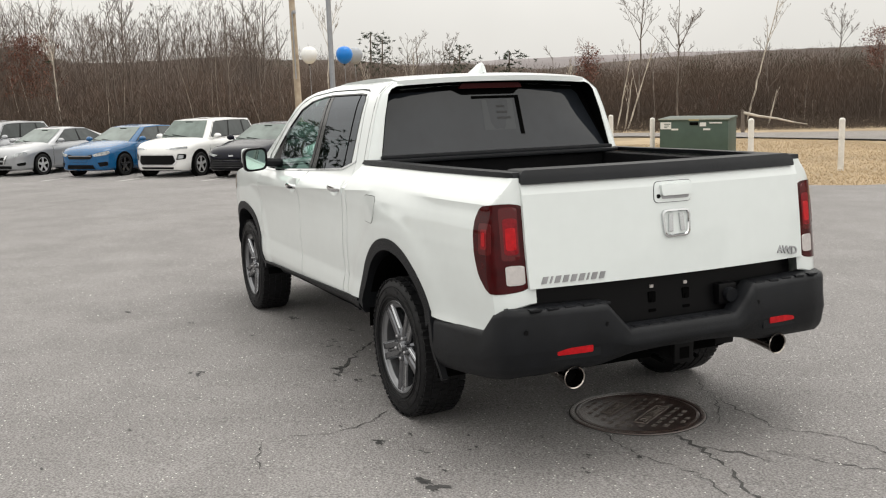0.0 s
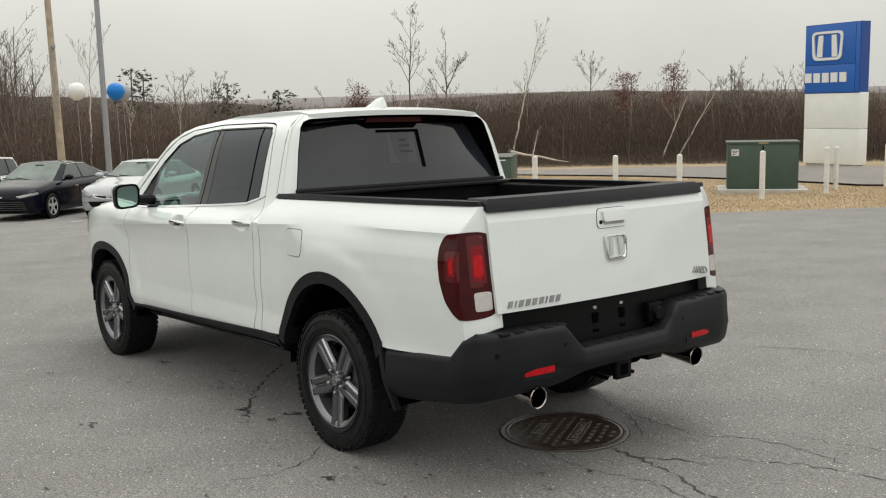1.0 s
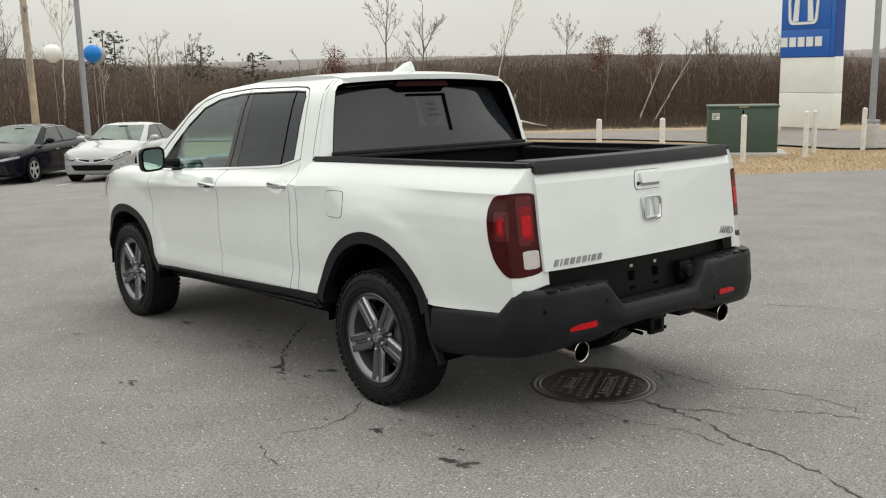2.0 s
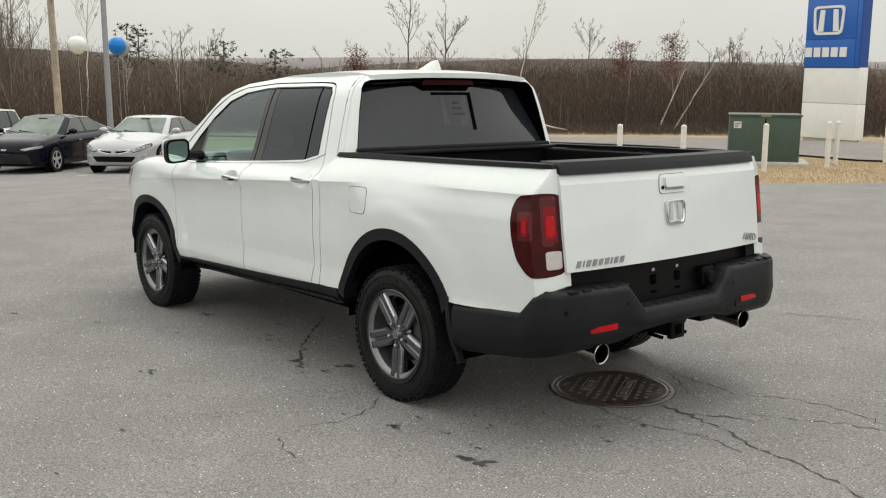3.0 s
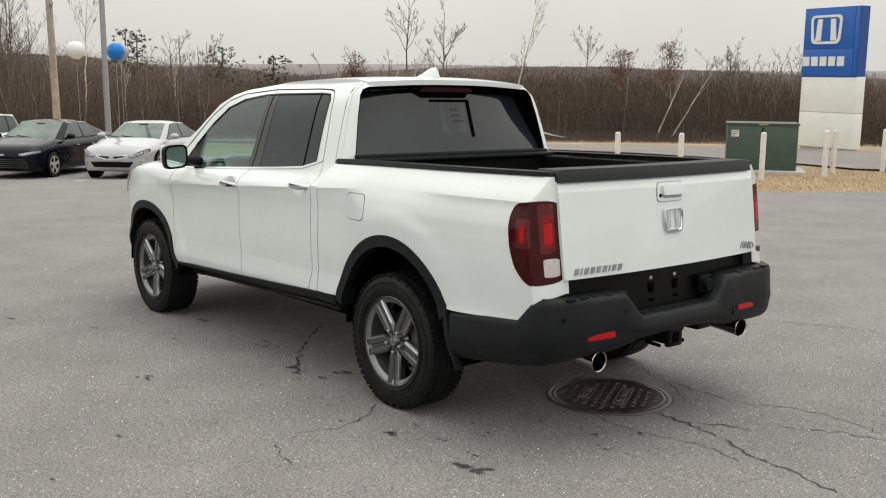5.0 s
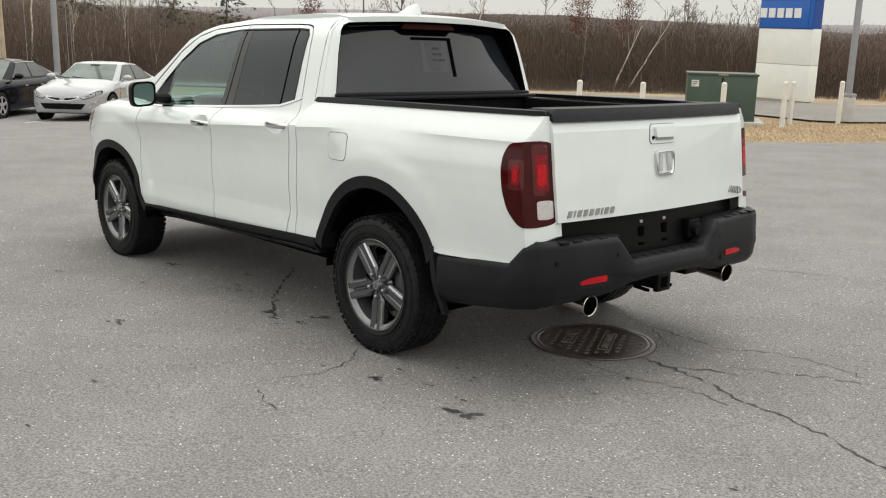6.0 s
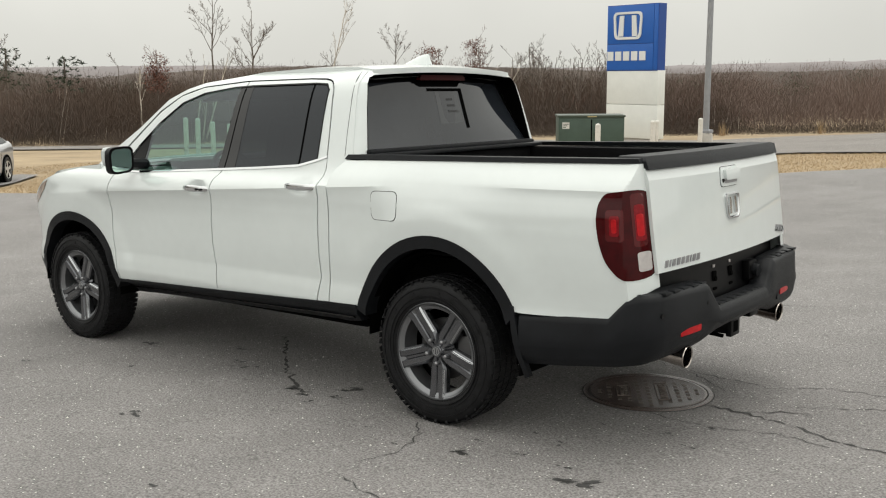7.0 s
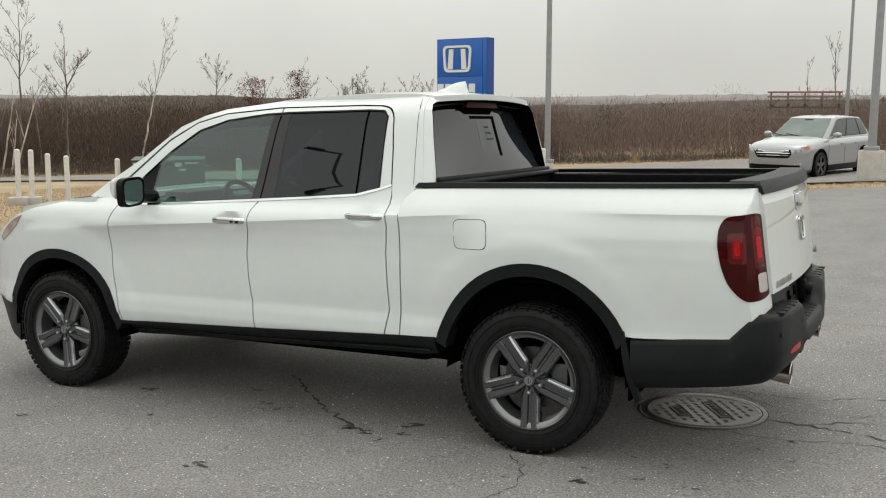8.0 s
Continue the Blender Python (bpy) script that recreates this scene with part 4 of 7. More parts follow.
part("front_axle", rod(bmesh.new(), (-3.18, -0.8, 0.36), (-3.18, 0.8, 0.36), 0.05, seg=12), M_UNDER, truck)
part("muffler", boxed(0.40, 0.80, -0.45, 0.45, 0.36, 0.47, 0.05), M_STEEL, truck)


# wheels
M_LIP = mat("dark satin wheel lip", (0.05, 0.051, 0.054), 0.35, 0.7, vary=0.1)
# paler than the spokes: sky light caught in the barrel is in its colour
M_BARREL = mat("pale alloy barrel", (0.22, 0.224, 0.235), 0.34, 0.8, vary=0.12)
M_DISC = mat("dull brake steel", (0.09, 0.09, 0.092), 0.45, 0.8, vary=0.2)


def wheel(s):
    """A wheel at its hub, its face towards s on the y axis."""
    w = new("wheel")
    w["label"] = "dark five-spoke alloy wheel with all-terrain tyre"
    f0 = s
    bm = bmesh.new()
    prof = [(0.240, -0.10), (0.252, -0.112), (0.288, -0.121), (0.325, -0.119), (0.352, -0.108), (0.362, -0.095), (0.366, -0.05), (0.367, 0), (0.366, 0.05), (0.362, 0.095), (0.352, 0.108), (0.325, 0.119), (0.288, 0.121), (0.252, 0.112), (0.240, 0.10)]
    lathe(bm, prof, 72)
    tyre = part("tyre", bm, M_RUBBER, w, "black all-terrain tyre")
    for rr in (0.266, 0.284, 0.322):
        part("sidewall_rib", lathe(bmesh.new(), [(rr - 0.003, f0 * 0.1175), (rr - 0.0015, f0 * 0.1235), (rr + 0.0015, f0 * 0.1235), (rr + 0.003, f0 * 0.1175)], 64), M_RUBBER, tyre)
    # raised sidewall blocks between the ribs
    for k in range(14):
        m = pose(0, 0, 0, 0, -360 * k / 14 - (k % 7) * 3, 0) @ Matrix.Translation((0.303, f0 * 0.1205, 0))
        bm = bmesh.new()
        bmesh.ops.create_cube(bm, size=1, matrix=m @ Matrix.Diagonal((0.016, 0.004, 0.05 if k % 7 < 4 else 0.02, 1)))
        part("sidewall_block", bm, M_RUBBER, tyre)
    bm = bmesh.new()
    rnd = random.Random(4)
    for k in range(64):
        a = 2 * math.pi * k / 64
        for row, yy in enumerate((-0.092, -0.048, 0.0, 0.048, 0.092)):
            aa = a + (0.05 if row % 2 else 0)
            r = 0.3675 - 0.10 * max(0, abs(yy) - 0.06)
            m = pose(0, 0, 0, 0, -math.degrees(aa), 0) @ Matrix.Translation((r, yy, 0)) @ pose(0, 0, 0, rnd.uniform(-14, 14), 0, 0)
            bmesh.ops.create_cube(bm, size=1, matrix=m @ Matrix.Diagonal((0.006, 0.038, 0.031 if abs(yy) < 0.09 else 0.027, 1)))
        if k % 2 == 0:
            for sy in (-1, 1):
                m = pose(0, 0, 0, 0, -math.degrees(a), 0) @ Matrix.Translation((0.346, sy * 0.109, 0)) @ pose(0, 0, 0, 0, 0, sy * 24)
                bmesh.ops.create_cube(bm, size=1, matrix=m @ Matrix.Diagonal((0.024, 0.0035, 0.014, 1)))
    part("tread", bm, M_RUBBER, w, smooth=0, kind="stuff")
    bm = bmesh.new()
    f = s
    lathe(bm, [(0.230, -0.10), (0.213, -0.09), (0.208, 0.0), (0.213, f * 0.085), (0.233, f * 0.098), (0.246, f * 0.104), (0.2485, f * 0.110), (0.2435, f * 0.113), (0.2395, f * 0.108), (0.232, f * 0.07), (0.211, f * 0.0)], 56)
    part("rim", bm, M_BARREL, w)
    bm = bmesh.new()
    lathe(bm, [(0.2385, f * 0.1095), (0.2425, f * 0.1145), (0.2475, f * 0.1125)], 56)
    part("rim_lip", bm, M_LIP, w)
    bm = bmesh.new()
    lathe(bm, [(0.0, f * 0.091), (0.034, f * 0.090), (0.042, f * 0.078), (0.078, f * 0.072), (0.088, f * 0.055), (0.085, f * 0.02)], 30)
    part("hub", bm, M_RIM, w)
    bm = bmesh.new()
    lathe(bm, [(0.0, f * 0.100), (0.028, f * 0.099), (0.033, f * 0.093), (0.034, f * 0.086)], 24)
    cap = part("centre_cap", bm, M_RIM, w)
    bm = bmesh.new()
    lathe(bm, [(0.016, f * 0.1005), (0.021, f * 0.101), (0.022, f * 0.0985)], 20)
    box(bm, -0.010, -0.004, min(f * 0.099, f * 0.1015), max(f * 0.099, f * 0.1015), -0.012, 0.012)
    box(bm, 0.004, 0.010, min(f * 0.099, f * 0.1015), max(f * 0.099, f * 0.1015), -0.012, 0.012)
    part("cap_emblem", bm, M_MACH, cap)
    for k in range(5):
        ang = 270 + 72 * k
        turn = pose(0, 0, 0, 0, -ang, 0)
        # spoke body: wide at the hub, splayed at the rim, face dished
        bm = bmesh.new()
        prof = [(0.030, 0.024, 0.088), (0.060, 0.040, 0.090), (0.09, 0.050, 0.092), (0.14, 0.050, 0.096), (0.20, 0.052, 0.101), (0.228, 0.057, 0.104), (0.241, 0.064, 0.106)]
        loft(bm, [[turn @ Vector((r, f * yy, hh)) for hh, yy in ((-h, face - 0.045), (-h, face - 0.014), (-h * 0.70, face), (-h * 0.22, face - 0.003), (-h * 0.10, face - 0.012), (h * 0.10, face - 0.012), (h * 0.22, face - 0.003), (h * 0.74, face), (h, face - 0.014), (h, face - 0.045))] for r, h, face in prof])
        sp = part("spoke", bm, M_RIM, w)
        for sg in (-1, 1):
            part("spoke_edge", loft(bmesh.new(), [[turn @ Vector((r, f * (face + 0.0008 - 0.0075 * (q > 0.8)), sg * h * q)) for q in (0.72, 0.87)] for r, h, face in prof[2:6]]), M_MACH, sp)
        # wheel nut at the root of the spoke
        a = radians(ang)
        c = Vector((0.062 * math.cos(a), 0, 0.062 * math.sin(a)))
        bm = bmesh.new()
        rod(bm, c + Vector((0, f * 0.07, 0)), c + Vector((0, f * 0.098, 0)), 0.0125, 0.011, 6)
        bmesh.ops.create_uvsphere(bm, u_segments=10, v_segments=6, radius=0.011, matrix=Matrix.Translation(c + Vector((0, f * 0.098, 0))))
        part("wheel_nut", bm, M_STEEL, w)
    bm = bmesh.new()
    lathe(bm, [(0.05, f * 0.02), (0.155, f * 0.02), (0.155, f * 0.0), (0.05, f * 0.0)], 40)
    part("brake_disc", bm, M_DISC, w)
    bm = bmesh.new()
    box(bm, 0.10, 0.185, min(f * -0.01, f * 0.055), max(f * -0.01, f * 0.055), -0.03, 0.09, 0.015)
    part("brake_caliper", bm, M_DISC, w)
    return w


for s in (-1, 1):
    w = wheel(s)
    w.matrix_basis = Matrix.Translation((0, s * 0.818, 0.366))
    w.parent = truck
    copy_thing(w, Matrix.Translation((-3.18, s * 0.818, 0.366)) @ pose(0, 0, 0, 0, -7, 0))

# cabin
bm = bmesh.new()
box(bm, -2.75, -2.42, -0.86, 0.86, 0.85, 1.19, 0.06)
box(bm, -2.62, -2.40, -0.58, -0.12, 1.10, 1.24, 0.05)
box(bm, -2.5, -1.0, -0.13, 0.13, 0.7, 0.98, 0.04)
box(bm, -2.8, -0.55, -0.88, 0.88, 0.62, 0.70)
part("dashboard", bm, M_DASH, truck)
for x, ys in ((-1.56, (-0.40, 0.40)), (-0.95, (-0.45, 0.0, 0.45))):
    for y in ys:
        bm = bmesh.new()
        box(bm, x - 0.48, x, y - 0.24, y + 0.24, 0.78, 0.96, 0.06, 3)
        seat = part("seat", bm, M_SEAT, truck)
        bm = bmesh.new()
        box(bm, -0.07, 0.07, -0.25, 0.25, 0.0, 0.62, 0.06, 3)
        bmesh.ops.transform(bm, matrix=Matrix.Translation((x, y, 0.90)) @ pose(0, 0, 0, 0, 14, 0), verts=bm.verts)
        part("seat_back", bm, M_SEAT, seat)
        bm = bmesh.new()
        box(bm, x + 0.12, x + 0.20, y - 0.13, y + 0.13, 1.50, 1.66, 0.035, 3)
        rod(bm, (x + 0.14, y - 0.06, 1.42), (x + 0.15, y - 0.06, 1.52), 0.008, seg=6)
        rod(bm, (x + 0.14, y + 0.06, 1.42), (x + 0.15, y + 0.06, 1.52), 0.008, seg=6)
        part("head_rest", bm, M_SEAT, seat)
bm = bmesh.new()
lathe(bm, [(0.165 + 0.016 * math.cos(a), 0.016 * math.sin(a)) for a in np.linspace(0, 2 * math.pi, 9)], 28)
box(bm, -0.16, 0.16, -0.012, 0.012, -0.03, 0.03, 0.01)
box(bm, -0.05, 0.05, -0.02, 0.02, -0.07, 0.05, 0.015)
part("steering_wheel", bm, M_DASH, truck, "", m=Matrix.Translation((-2.12, -0.38, 1.14)) @ pose(0, 0, 0, 0, 0, 90) @ pose(0, 0, 0, -28, 0, 0))
part("headliner", panel([(-2.2, -0.58), (-0.66, -0.58), (-0.66, 0.58), (-2.2, 0.58)], lambda u, v, d: (u, v, roof_z(u, v) - 0.06), 0, 0.2), mat("grey headliner", (0.35, 0.35, 0.34), 0.9, vary=0.1), truck)


# ---- things round the lot ----
M_WHITEPOST = mat("weathered white paint", (0.62, 0.60, 0.56), 0.6, vary=0.12, scale=6, fine=0.06, fine_scale=40)
M_CONCRETE = mat("pale concrete", (0.42, 0.40, 0.37), 0.9, vary=0.15, scale=5, bump=0.2, bump_scale=60)
M_BOXGREEN = mat("utility green paint", (0.042, 0.072, 0.055), 0.5, vary=0.12, scale=3)
M_BOXDARK = mat("dark green metal", (0.040, 0.058, 0.042), 0.5, vary=0.12)
M_SIGNBLUE = mat("sign blue", (0.012, 0.105, 0.42), 0.4, vary=0.05, scale=2)
M_SIGNDARK = mat("sign edge blue", (0.008, 0.055, 0.26), 0.4, vary=0.05)
M_SIGNWHITE = mat("sign white panel", (0.74, 0.75, 0.71), 0.5, vary=0.04, scale=2)
M_LETTER = mat("sign lettering white", (0.72, 0.73, 0.72), 0.4)
M_POLE = mat("grey painted steel pole", (0.28, 0.29, 0.31), 0.5, 0.3, vary=0.1)
M_WOODPOLE = mat("tan utility pole wood", (0.33, 0.27, 0.20), 0.9, vary=0.2, scale=4, color2=(0.44, 0.37, 0.29), bump=0.3, bump_scale=40)
M_BARK = mat("grey brown bark", (0.135, 0.110, 0.092), 0.9, vary=0.3, scale=3, per_island=0.25)
M_BIRCH = mat("pale birch bark", (0.46, 0.41, 0.35), 0.85, vary=0.25, scale=3, per_island=0.3)
M_TWIG = mat("bare twig brown", (0.155, 0.125, 0.108), 0.95, per_island=0.4)
M_TWIGFAR = mat("thicket twigs", (0.095, 0.072, 0.058), 0.95, vary=0.16, scale=0.16, color2=(0.122, 0.082, 0.062), per_island=0.10)
# darker copy of the thicket twigs, the hollow's shade put into its colour
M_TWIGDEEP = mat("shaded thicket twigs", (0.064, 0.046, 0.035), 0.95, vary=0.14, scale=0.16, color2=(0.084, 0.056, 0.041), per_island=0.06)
# paler copy of the thicket twigs, with distance haze put into the colour
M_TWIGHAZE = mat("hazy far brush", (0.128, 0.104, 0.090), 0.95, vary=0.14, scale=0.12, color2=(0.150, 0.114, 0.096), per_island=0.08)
M_TWIGBRUSH = mat("red-brown far brush", (0.140, 0.106, 0.092), 0.95, vary=0.2, scale=0.10, color2=(0.175, 0.118, 0.097), per_island=0.06)
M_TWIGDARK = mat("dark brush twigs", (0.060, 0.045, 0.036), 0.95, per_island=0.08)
M_RUST = mat("dead rust leaves", (0.135, 0.052, 0.034), 0.9, per_island=0.45)
M_RUSTDIM = mat("dull brown leaves", (0.088, 0.046, 0.034), 0.9, per_island=0.3)
M_PINE = mat("dark pine needles", (0.030, 0.042, 0.022), 0.9, per_island=0.4)
M_STRAW = mat("tall straw grass", (0.30, 0.21, 0.115), 0.95, per_island=0.35)


def place(x, y, rz=0.0, dz=0.0):
    return pose(x, y, ground_z(x, y) + dz, 0, 0, rz)


def bollard():
    t = thing("bollard", Matrix(), "white painted steel bollard standing in dry grass", "bollard", "bollards along the grass strip")
    bm = bmesh.new()
    lathe(bm, [(0.068, -0.3), (0.068, 1.11), (0.064, 1.132), (0.05, 1.152), (0.026, 1.163), (0.0, 1.166)], 20, "z")
    part("post", bm, M_WHITEPOST, t)
    return t


first = bollard()
first.matrix_basis = place(-9.64, 17.59)
for x, y, lean in ((-10.95, 16.05, 0), (-12.05, 14.95, 0), (-13.3, 13.4, 0), (-9.2, 19.77, 0), (-10.15, 21.9, 1), (-9.30, 23.05, 1), (-17.63, 13.80, 0)):
    copy_thing(first, place(x, y) @ pose(0, 0, 0, lean, lean, 0))
# a second cluster with concrete footings
for k, (x, y, l) in enumerate(((-19.9, 12.53, 2.0), (-19.69, 12.78, 2.0), (-19.41, 13.09, 0.8), (-19.10, 13.44, 0.0))):
    c = copy_thing(first, place(x, y, 0, (0.26, 0.24, 0.14, 0.08)[k]) @ pose(0, 0, 0, 0, l, 0))
    if k < 2:
        c["label"] = "white bollard leaning on a low concrete footing"
        f = thing("concrete_footing", place(x, y, 40), "low pale concrete block under a bollard", "footing", "footings")
        part("block", boxed(-0.25, 0.25, -0.22, 0.22, -0.08, 0.16, 0.02), M_CONCRETE, f)


M_LIDPALE = mat("pale green lid paint", (0.34, 0.36, 0.32), 0.6, vary=0.15, scale=6)


def cabinet(m, w, d, hh, label, pad=True, tall=True):
    t = thing("utility_cabinet", m, label, "utility cabinet")
    part("body", boxed(-w / 2, w / 2, -d / 2, d / 2, 0.08, hh - 0.04, 0.012), M_BOXGREEN, t)
    part("lid", boxed(-w / 2 - 0.03, w / 2 + 0.03, -d / 2 - 0.03, d / 2 + 0.03, hh - 0.06, hh, 0.012), M_BOXDARK, t)
    for s in (-1, 1):
        if not tall:
            break
        part("door", boxed(0.02 * s if s > 0 else -w / 2 + 0.02, w / 2 - 0.02 if s > 0 else -0.02, -d / 2 - 0.014, -d / 2 + 0.02, 0.18 if s > 0 else 0.14, hh - 0.12, 0.008), M_BOXGREEN, t)
    if tall:
        part("door_seam", boxed(-0.016, 0.016, -d / 2 - 0.006, -d / 2 + 0.01, 0.16, hh - 0.12), M_UNDER, t)
        part("padlock_hasp", boxed(0.06, 0.10, -d / 2 - 0.035, -d / 2 - 0.01, hh * 0.55, hh * 0.55 + 0.12, 0.006), M_BOXDARK, t)
    else:
        for x in (-0.48, 0.34):
            part("data_label", boxed(x - 0.09, x + 0.09, -d / 2 - 0.019, -d / 2 - 0.0145, hh - 0.30, hh - 0.255), M_PAPER, t)
        part("warning_label", boxed(0.16, 0.32, -d / 2 - 0.019, -d / 2 - 0.0145, hh - 0.20, hh - 0.10), M_PAPER, t)
        part("warning_label", boxed(0.40, 0.72, -d / 2 - 0.019, -d / 2 - 0.0145, hh - 0.13, hh - 0.095), M_PAPER, t)
        part("lid_edge", boxed(-w / 2 - 0.032, w / 2 + 0.032, -d / 2 - 0.033, -d / 2 - 0.028, hh - 0.026, hh + 0.002), M_LIDPALE, t)
        part("latch", boxed(-0.10, 0.12, -d / 2 - 0.03, -d / 2 - 0.012, hh - 0.17, hh - 0.09, 0.008), M_UNDER, t)
    low = 0.38 if tall else 0.27
    sticker = part("sticker", boxed(-w / 2 + (0.10 if tall else 0.02), -w / 2 + 0.30, -d / 2 - 0.018, -d / 2 - 0.015, hh - low, hh - low + 0.18), M_PAPER, t, "white warning sticker")
    for k in range(3):
        part("print_bar", boxed(-w / 2 + 0.12, -w / 2 + 0.28 - 0.04 * k, -d / 2 - 0.0205, -d / 2 - 0.0185, hh - low + 0.12 - 0.045 * k, hh - low + 0.14 - 0.045 * k), M_BOXDARK, sticker)
    part("nameplate", boxed(-0.12, 0.14, -d / 2 - 0.035, -d / 2 - 0.02, hh - 0.055, hh - 0.02), mat("brass plate", (0.35, 0.30, 0.16), 0.5, 0.6), t)
    if pad:
        part("concrete_pad", boxed(-w / 2 - 0.25, w / 2 + 0.25, -d / 2 - 0.25, d / 2 + 0.25, -0.1, 0.085, 0.02), M_CONCRETE, t)
    return t


cabinet(place(-11.55, 20.45, 62 - 25), 1.86, 1.0, 1.38, "green steel utility cabinet on a concrete pad")
cabinet(place(-16.25, 14.26, 40), 1.75, 1.3, 1.18, "green steel transformer box in the grass", False, False)

# the tall sign: white base, blue panel with plain shapes
sign = thing("pylon_sign", pose(-18.1, 35.75, ground_z(-18, 35.7), 0, 0, -10), "tall blue and white pylon sign beside the road", "sign")
part("base_panel", boxed(-1.42, 1.42, -0.26, 0.26, 0.06, 1.55, 0.01), M_SIGNWHITE, sign)
part("base_panel", boxed(-1.42, 1.42, -0.26, 0.26, 1.565, 3.06, 0.01), M_SIGNWHITE, sign)
part("plinth", boxed(-1.3, 1.3, -0.2, 0.2, -0.3, 0.07), M_CONCRETE, sign)
part("blue_panel", boxed(-1.42, 1.14, -0.30, 0.30, 3.08, 4.22, 0.015), M_SIGNBLUE, sign)
part("blue_panel", boxed(-1.42, 1.14, -0.30, 0.30, 4.235, 5.90, 0.015), M_SIGNBLUE, sign)
part("blue_panel", boxed(1.155, 1.36, -0.30, 0.30, 3.08, 5.90, 0.015), M_SIGNBLUE, sign)
part("edge_strip", boxed(-1.44, 1.38, -0.27, 0.27, 3.04, 5.93), M_SIGNDARK, sign)


def flat_sign(u, v, d, out=0.0):
    return (u, -0.302 - out + d, v)


emblem_o = rounded([(-0.98, 4.42), (0.48, 4.42), (0.56, 5.62), (-1.06, 5.62)], 0.26, 6)
emblem_i = rounded([(-0.86, 4.53), (0.36, 4.53), (0.44, 5.52), (-0.94, 5.52)], 0.2, 6)
bm = bmesh.new()
loft(bm, [[flat_sign(u, v, 0, o) for u, v in pts] for pts, o in ((emblem_o, 0.0), (emblem_o, 0.05), (emblem_i, 0.05), (emblem_i, 0.0))], closed=True)
part("emblem_ring", bm, M_LETTER, sign, "plain white rounded emblem ring")
for pts in ([(-0.78, 4.56), (-0.50, 4.56), (-0.46, 5.46), (-0.70, 5.46)], [(0.0, 4.56), (0.28, 4.56), (0.20, 5.46), (-0.04, 5.46)]):
    part("emblem_bar", panel(pts, lambda u, v, d: flat_sign(u, v, d, 0.04), 0.04, 0.5), M_LETTER, sign)
for k in range(5):
    x0 = -1.37 + 0.445 * k
    part("name_block", panel([(x0, 3.50), (x0 + 0.34, 3.50), (x0 + 0.34, 3.90), (x0, 3.90)], lambda u, v, d: flat_sign(u, v, d, 0.03), 0.03, 0.5), M_LETTER, sign)


def lamp_pole(m, hh, plinth, label, wide=0.21, head=1.0, thin=1.0):
    t = thing("street_lamp", m, label, "lamp post", "lamp posts")
    if plinth:
        part("plinth", lathe(bmesh.new(), [(wide, -0.2), (wide, 0.66), (wide - 0.02, 0.70), (0.0, 0.70)], 24, "z"), M_CONCRETE, t)
        part("base_plate", boxed(-0.17, 0.17, -0.17, 0.17, 0.70, 0.80, 0.02), M_POLE, t)
    part("pole", rod(bmesh.new(), (0, 0, 0.0), (0, 0, hh), 0.10 * thin, 0.07 * thin, 12), M_POLE, t)
    part("arm", boxed(-0.05, 0.9, -0.04, 0.04, hh - 0.05, hh + 0.03, 0.01), M_POLE, t)
    part("lamp_head", boxed(0.5, 0.5 + 0.7 * head, -0.2 * head, 0.2 * head, hh - 0.02, hh + 0.12 * head, 0.03), M_POLE, t)
    return t


lamp_pole(place(-27.40, 7.89), 10.0, False, "tall grey steel lamp post behind parked cars")
lamp_pole(place(-9.47, 23.85), 9.0, True, "grey steel lamp post on a round concrete plinth")
lamp_pole(place(0.14, 20.3), 9.0, True, "grey steel lamp post on a concrete plinth by the road", 0.30)
lamp_pole(place(-11.6, -14.4, 125), 9.0, True, "grey steel lamp post standing in the open lot", 0.30, 0.7, 0.6)
lamp_pole(place(-3.4, 54.5), 12.0, False, "distant grey steel lamp post")

# wooden utility pole with a bracket and wire
up = thing("utility_pole", place(-39.6, 10.25) @ pose(0, 0, 0, 0, -1.2, 0), "tan wooden utility pole with a thin wire", "utility pole")
part("pole", rod(bmesh.new(), (0, 0, -0.5), (0, 0, 9.8), 0.17, 0.12, 14), M_WOODPOLE, up)
part("bracket", boxed(-0.12, 0.35, -0.06, 0.06, 5.9, 6.05, 0.02), M_POLE, up)
part("conduit", rod(bmesh.new(), (0.17, -0.08, 3.0), (0.16, -0.07, 6.0), 0.03, seg=8), M_POLE, up)
bm = bmesh.new()
pts = [(0.0, 0.0, 8.9 - 1.0 * math.sin(k / 8 * math.pi) + 0.3 * k / 8) for k in range(9)]
wire = [(p[0] - 26 * k / 8, p[1] - 30 * k / 8, p[2]) for k, p in enumerate(pts)]
for a, b in zip(wire, wire[1:]):
    rod(bm, a, b, 0.015, seg=4, caps=False)
part("wire", bm, M_SATIN, up)


